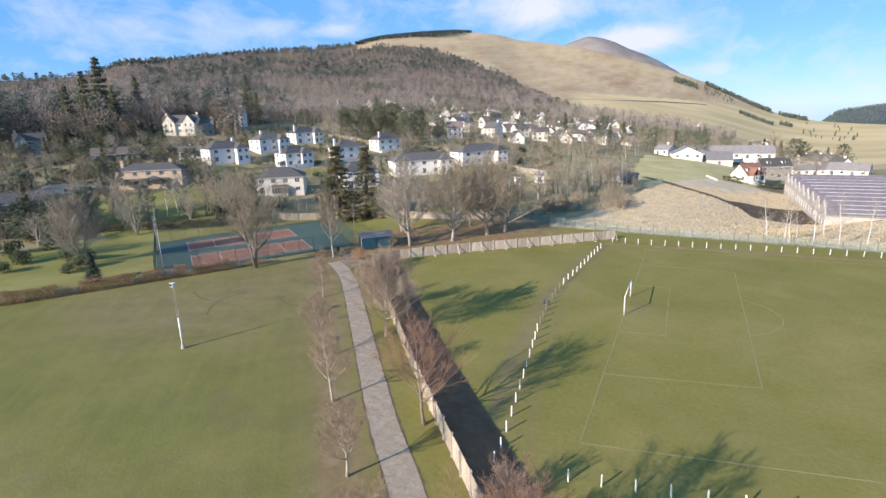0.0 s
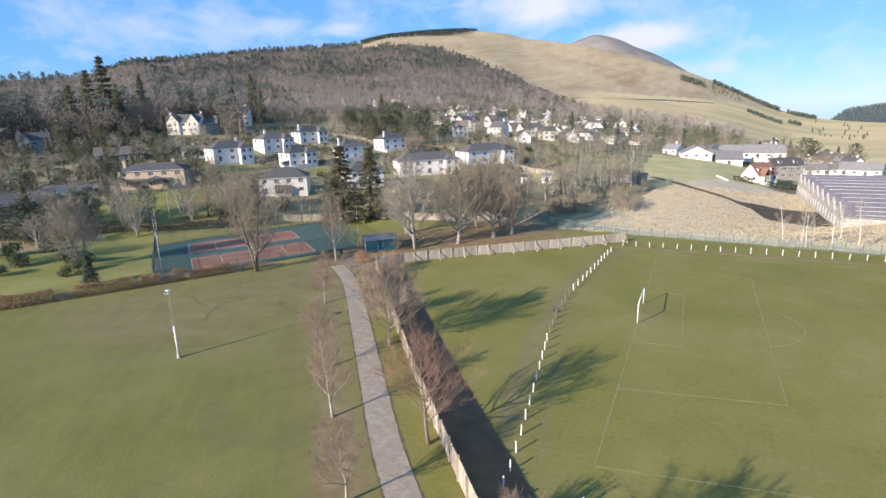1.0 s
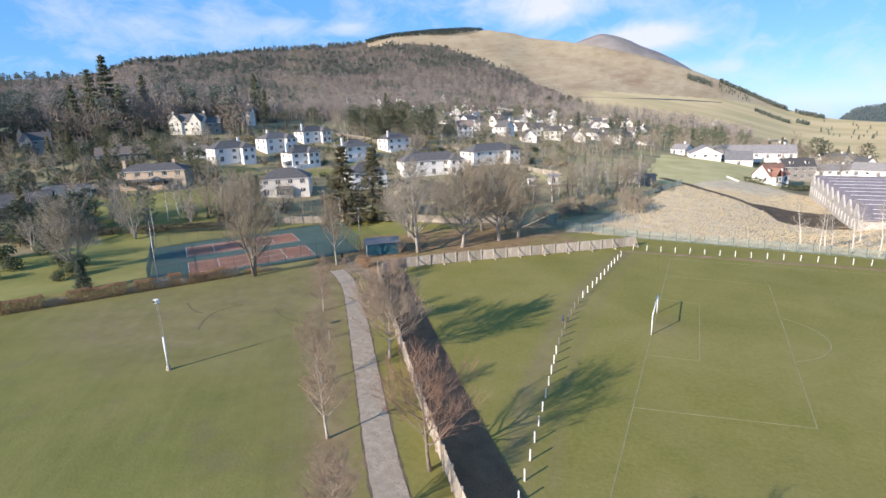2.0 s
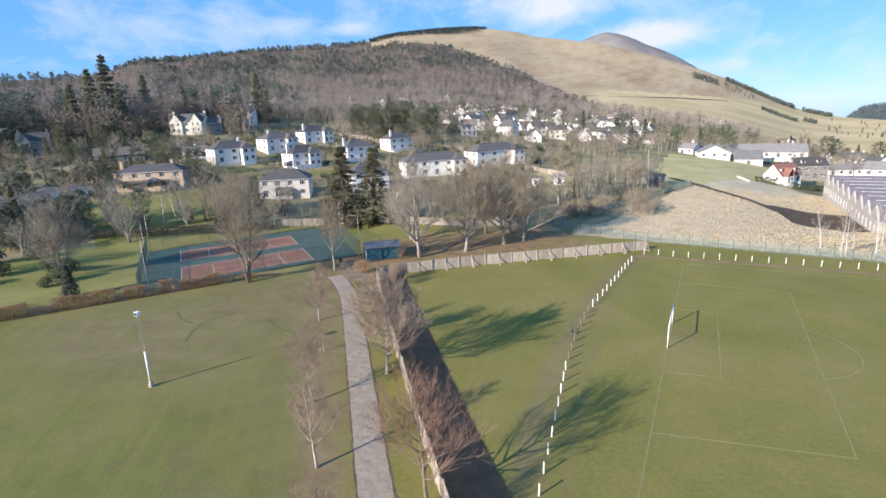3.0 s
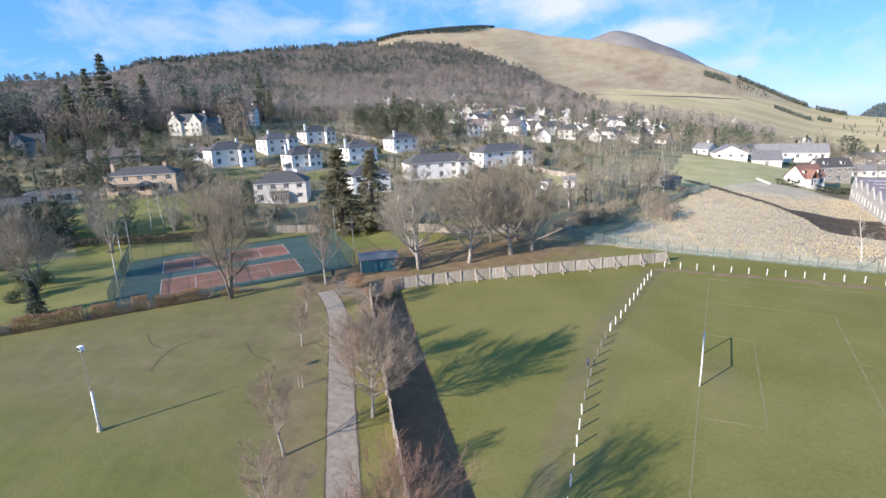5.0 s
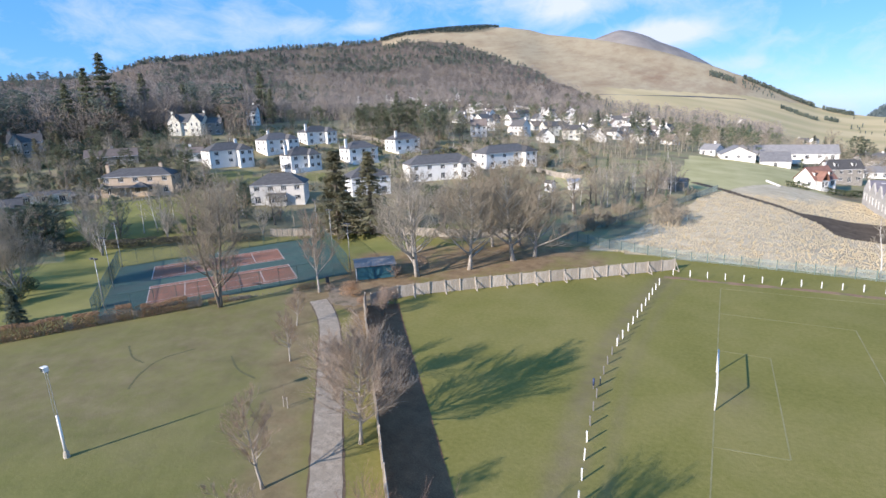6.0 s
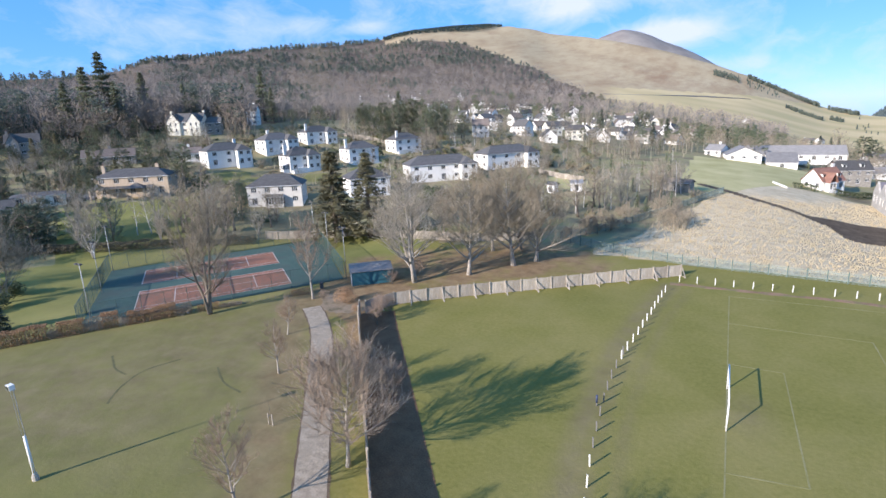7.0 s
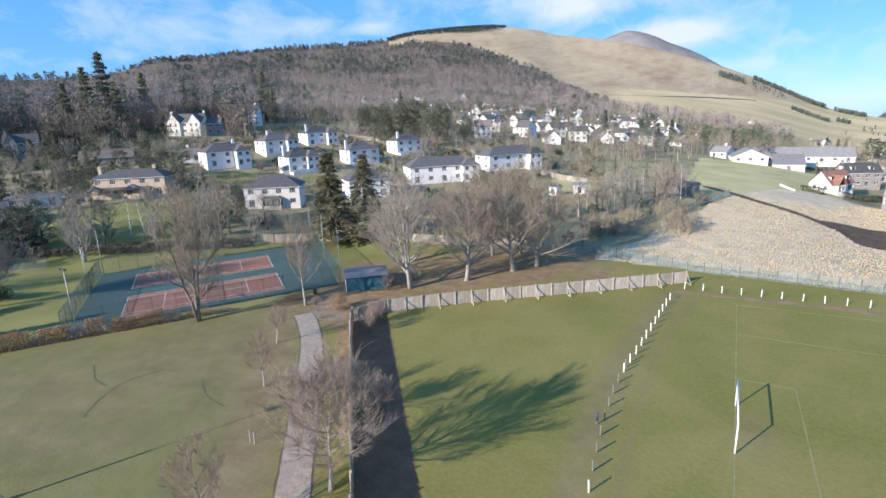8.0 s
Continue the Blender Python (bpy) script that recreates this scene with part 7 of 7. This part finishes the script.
# bare wood and far fir tones raised and greyed in place of aerial haze
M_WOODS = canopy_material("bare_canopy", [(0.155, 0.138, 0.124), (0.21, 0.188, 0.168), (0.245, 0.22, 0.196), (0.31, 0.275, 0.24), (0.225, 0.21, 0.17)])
M_FAR_FIR = canopy_material("far_conifers", [(0.095, 0.122, 0.105), (0.13, 0.155, 0.125), (0.165, 0.185, 0.14)])
sheer(M_FAR_FIR, 0.3)
M_DEEP_FIR = canopy_material("plantation_conifers", [(0.045, 0.065, 0.058), (0.06, 0.08, 0.07), (0.075, 0.095, 0.08)])
M_LARCH = canopy_material("larch_canopy", [(0.22, 0.18, 0.145), (0.275, 0.225, 0.178), (0.32, 0.265, 0.205)])


def depth_in(a, r):
    """How far up the wood: 0 at its foot, 1 on the skyline."""
    return (r - 300) / (float(REACH(a)) - 300)


def patch(x, y, wave, k):
    return noise.noise((x / wave, y / wave, k))


def open_ground(x, y, a, r, q):
    """Off the houses on the hill and the gardens below them."""
    for c in HOUSES:
        ahead, aside = (x - c.x) * SUNWARD[0] + (y - c.y) * SUNWARD[1], (x - c.x) * SUNWARD[1] - (y - c.y) * SUNWARD[0]
        if -2 < ahead < 34 and abs(aside) < 6.5:
            return False
    return clear_of_houses(x, y, 9.0)


def dark_patch(x, y, a, r):
    """Where conifers stand among the bare trees: a belt high on the slope, and drifts lower down."""
    d = depth_in(a, r)
    belt = -50 < a < -14 and 0.6 < d < 0.93 and patch(x, y, 85, 9.0) > -0.02
    drift = patch(x, y, 120, 1.0) > (0.2 if a > -57 else -0.02)
    return belt or drift


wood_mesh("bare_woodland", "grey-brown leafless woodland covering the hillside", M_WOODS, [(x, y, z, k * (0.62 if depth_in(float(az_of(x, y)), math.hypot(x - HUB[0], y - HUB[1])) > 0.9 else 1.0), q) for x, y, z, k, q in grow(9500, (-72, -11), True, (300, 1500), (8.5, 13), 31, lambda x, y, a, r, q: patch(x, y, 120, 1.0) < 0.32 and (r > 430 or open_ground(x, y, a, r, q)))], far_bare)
wood_mesh("conifer_woodland", "patches of dark pines and firs among the bare wood", M_FAR_FIR, grow(5200, (-72, -11), True, (300, 1500), (7, 11.5), 32, lambda x, y, a, r, q: (dark_patch(x, y, a, r) or q.random() < 0.04) and (r > 430 or open_ground(x, y, a, r, q))), far_round)
wood_mesh("upper_pines", "dark belt of pines high on the wooded slope", M_FAR_FIR, grow(6500, (-54, -15), True, (560, 1450), (7.5, 11.5), 43, lambda x, y, a, r, q: 0.6 < depth_in(a, r) < 0.9 and patch(x, y, 75, 9.0) > -0.12), far_round)
wood_mesh("spired_conifers", "scattered spired conifers standing in the wood", M_FAR_FIR, grow(900, (-72, -11), True, (300, 1500), (9, 15), 37, lambda x, y, a, r, q: dark_patch(x, y, a, r) and q.random() < 0.3), far_conifer)
wood_mesh("skyline_growth", "low ragged growth along the top of the wood", M_FAR_FIR, grow(3000, (-72, -34), True, (600, 1500), (3.2, 6), 39, lambda x, y, a, r, q: depth_in(a, r) > 0.94 and a < -55), far_round)
wood_mesh("skyline_stems", "thin lone conifers on the skyline", M_FAR_FIR, grow(5200, (-57, -34), True, (900, 1480), (5, 9.5), 38, lambda x, y, a, r, q: depth_in(a, r) > 0.965), far_conifer)
wood_mesh("larch_woodland", "tawny leafless larches in the upper wood", M_LARCH, grow(2600, (-60, -14), True, (420, 1450), (8, 12), 33, lambda x, y, a, r, q: patch(x, y, 150, 5.0) > 0.05), far_bare)
wood_mesh("dark_pine_wood", "tall dark pines at the edge of the wood", M_FAR_FIR, grow(190, (-72, -47.5), False, (292, 440), (13, 20), 34, lambda x, y, a, r, q: open_ground(x, y, a, r, q) and (patch(x, y, 40, 2.0) > (-0.15 if a < -56 else 0.05))), far_round)
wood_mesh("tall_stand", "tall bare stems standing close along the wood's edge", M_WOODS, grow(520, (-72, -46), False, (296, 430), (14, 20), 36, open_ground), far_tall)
wood_mesh("mixed_wood_edge", "leafless trees at the dark edge of the wood", M_LARCH, grow(190, (-72, -46), False, (280, 335), (9, 15), 41, open_ground), far_bare)
FIR = [proto("fir_tree", "very tall dark fir with tiered ragged boughs", "tree", needle_tree(200 + i, 18.0, 4.9, 19, 0.1, 0.1, False, 5, 0.55), M_BARK, M_PINE) for i in range(2)]
for az, r, s in ((-58.1, 318, 2.15), (-59.4, 312, 1.8), (-60.9, 300, 1.45), (-57.2, 304, 1.4), (-55.2, 330, 1.6), (-47.0, 372, 1.3), (-45.2, 376, 1.75), (-44.4, 362, 1.2), (-32.1, 400, 1.2), (-52.0, 338, 1.25)):
    x, y = spot(az, r)
    plant(FIR[int(r) % 2], x, y, s, wide=s * 0.92)
wood_mesh("hilltop_plantation", "dark conifer plantation along the hill crest", M_DEEP_FIR, grow(9000, (-33.6, -21.7), False, (1330, 1760), (6.0, 7.2), 35, lambda x, y, a, r, q: (0.968 + 0.012 * math.sin(math.radians((a + 34) * 25)) - 0.008 * min(1, (a + 33.6) / 4) + 0.05 * max(0.0, (a + 25.5) / 3.8) ** 2) * float(REACH(a)) < r < float(REACH(a)) * 1.03), far_round)
def dotted(n, az, rr, size, seed, gap):
    """Places for small growth between the gardens, clear of houses, lawns and fields."""
    q, rows = random.Random(seed), []
    for _ in range(n):
        x, y = spot(q.uniform(*az), math.sqrt(q.uniform(rr[0] ** 2, rr[1] ** 2)))
        if float(lawn(x, y)) > 0.5 or float(straw(x, y)) > 0.2 or float(field(x, y)) > 0.5 or float(soil(x, y)) > 0.2 or not clear_of_houses(x, y, gap):
            continue
        rows.append((x, y, float(land(x, y)), q.uniform(*size), q))
    return rows


M_SCRUB = canopy_material("scrub_twigs", [(0.175, 0.15, 0.112), (0.225, 0.196, 0.147), (0.28, 0.245, 0.187), (0.22, 0.203, 0.137)])
wood_mesh("garden_scrub", "leafless brown scrub and small trees between the gardens", M_SCRUB, dotted(1150, (-68, -8), (128, 330), (2.5, 6.5), 81, 7.5), far_bare)
wood_mesh("village_trees", "leafless trees crowding between the village houses", M_SCRUB, dotted(1500, (-38, 12), (255, 640), (6, 10.5), 82, 8.0), far_bare)
M_VILLAGE_PINE = sheer(canopy_material("village_pine", [(0.12, 0.145, 0.09), (0.16, 0.182, 0.11), (0.2, 0.215, 0.13)]), 0.35)
wood_mesh("village_pines", "olive-green pines standing among the village houses", M_VILLAGE_PINE, dotted(150, (-30, 4), (290, 640), (9, 14), 88, 8.0), far_round)
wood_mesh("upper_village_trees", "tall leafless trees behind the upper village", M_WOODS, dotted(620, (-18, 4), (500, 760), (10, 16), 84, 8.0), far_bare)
wood_mesh("upper_village_pines", "pines and firs behind the upper village", M_FAR_FIR, dotted(110, (-18, 4), (480, 760), (8, 14), 85, 8.0), far_conifer)
q9 = random.Random(86)
wood_mesh("stream_scrub", "brown leafless scrub beside the rough field", M_SCRUB, [(x, y, float(land(x, y)), q9.uniform(1.6, 3.2), q9) for x, y in ((-11 - 0.12 * v + q9.gauss(0, 2.6), 71 + v) for v in (q9.uniform(0, 34) for _ in range(210)))], far_bare)
def far_bush(v, f, x, y, z, s, q):
    """A rounded garden bush seen from far: a shell of small leaf clumps."""
    wide = q.uniform(0.45, 0.85) * s
    for i in range(64):
        a, c = q.uniform(0, 6.283), q.uniform(-0.2, 1.0)
        h, k = math.sqrt(1 - c * c), q.uniform(0.72, 1.05)
        px, py, pz = x + math.cos(a) * h * wide * k, y + math.sin(a) * h * wide * k, z + s * (0.12 + 0.85 * max(c, 0) * k) + q.uniform(0, 0.3) * s * (c < 0.3)
        L, t, e = 0.13 * s * q.uniform(0.7, 1.4), q.uniform(0, 6.283), q.uniform(-0.8, 0.8)
        b = len(v)
        v += [(px - L * math.cos(t), py - L * math.sin(t), pz), (px, py, pz - L * 0.7 + e * L), (px + L * math.cos(t), py + L * math.sin(t), pz + e * L), (px, py, pz + L * 0.7)]
        f.append((b, b + 1, b + 2, b + 3))


M_GARDEN = sheer(canopy_material("garden_foliage", [(0.07, 0.09, 0.055), (0.11, 0.13, 0.07), (0.17, 0.175, 0.09), (0.2, 0.155, 0.1), (0.09, 0.115, 0.08)]))
wood_mesh("garden_bushes", "clipped and rounded garden bushes round the houses", M_GARDEN, dotted(760, (-70, -12), (140, 330), (1.3, 3.4), 87, 7.2), far_bush)
wood_mesh("garden_evergreens", "small evergreens between the gardens", canopy_material("garden_evergreen", [(0.07, 0.092, 0.06), (0.11, 0.13, 0.08), (0.15, 0.165, 0.095)]), dotted(420, (-68, 8), (132, 520), (2.5, 6.0), 83, 7.5), far_conifer)
dyke = Shape()
strip(dyke, bend([(-188.2, 849.2), (-132.7, 925.7), (-68.4, 1033.6), (-20, 1108), (26.7, 1185.6)], 10), 0.8, 1.5, 2.4)
tagged(new("field_wall", dyke.mesh("field_wall", M_STONE)), "dry stone wall across the foot of the open hill", "wall", kind="structure")
STRIPS = [((0.8, 6.4), (0.955, 0.99), 620), ((7.0, 9.2), (0.96, 0.99), 170), ((3.9, 6.7), (0.72, 0.75), 210), ((7.2, 8.2), (0.77, 0.81), 80), ((-2.0, 0.2), (0.86, 0.92), 170), ((0.6, 3.6), (0.84, 0.92), 34), ((8.8, 13.5), (0.62, 0.9), 26)]
strips = []
for i, (a, u, n) in enumerate(STRIPS):
    q = random.Random(40 + i)
    for _ in range(n):
        az = q.uniform(*a)
        x, y = spot(az, 300 + (float(REACH(az)) - 300) * q.uniform(*u))
        strips.append((x, y, float(land(x, y)), q.uniform(4.5, 8), q))
wood_mesh("shelter_belt", "dark conifer belts across the open hill", M_FAR_FIR, strips, far_conifer)
far_side = grow(1300, (9.6, 18), False, (3000, 3760), (9, 14), 60, None)
# needle tones paled towards blue, painting the air's haze into the trees
wood_mesh("distant_forest", "blue-green forest on a distant hill", canopy_material("distant_forest", [(0.085, 0.115, 0.12), (0.1, 0.13, 0.132), (0.115, 0.142, 0.14)]), far_side, far_conifer)


# ---- tussocks of dead grass ----
def surface(x, y):
    """Height of the uneven ground of the rough field."""
    far = float(ease(118, 190, math.hypot(x - HUB[0], y - HUB[1])))
    return float(land(x, y)) + far * (0.7 * noise.noise((x / 38.0, y / 38.0, 0.7)) + 0.3 * noise.noise((x / 13.0, y / 13.0, 0.3))) + 0.22 * (noise.noise((x / 5.0, y / 5.0, 7.0)) + 0.2)


def tussocks(n, seed):
    q = random.Random(seed)
    v, f = [], []
    while n > 0:
        x, y = q.uniform(-24, 58), q.uniform(44, 150)
        if float(straw(x, y)) < 0.5:
            continue
        n -= 1
        z = surface(x, y)
        for _ in range(5):
            a, s = q.uniform(0, 6.283), q.uniform(0.1, 0.26)
            dx, dy = math.cos(a), math.sin(a)
            b = len(v)
            v += [(x - dy * 0.07, y + dx * 0.07, z - 0.1), (x + dy * 0.07, y - dx * 0.07, z - 0.1), (x + dx * s * 0.8, y + dy * s * 0.8, z + 0.15 + s * 0.6)]
            f.append((b, b + 1, b + 2))
    me = bpy.data.meshes.new("dead_grass")
    me.from_pydata(v, [], f)
    me.materials.append(island_material("dead_grass", [(0.45, 0.365, 0.225), (0.51, 0.42, 0.265), (0.56, 0.47, 0.31)]))
    me.update()
    tagged(new("dead_grass", me), "tussocks of straw-coloured dead grass", "grass", kind="stuff")


tussocks(16000, 71)

for t in protos:                # the patterns themselves are not part of the place
    for o in (*t.children_recursive, t):
        bpy.data.objects.remove(o)
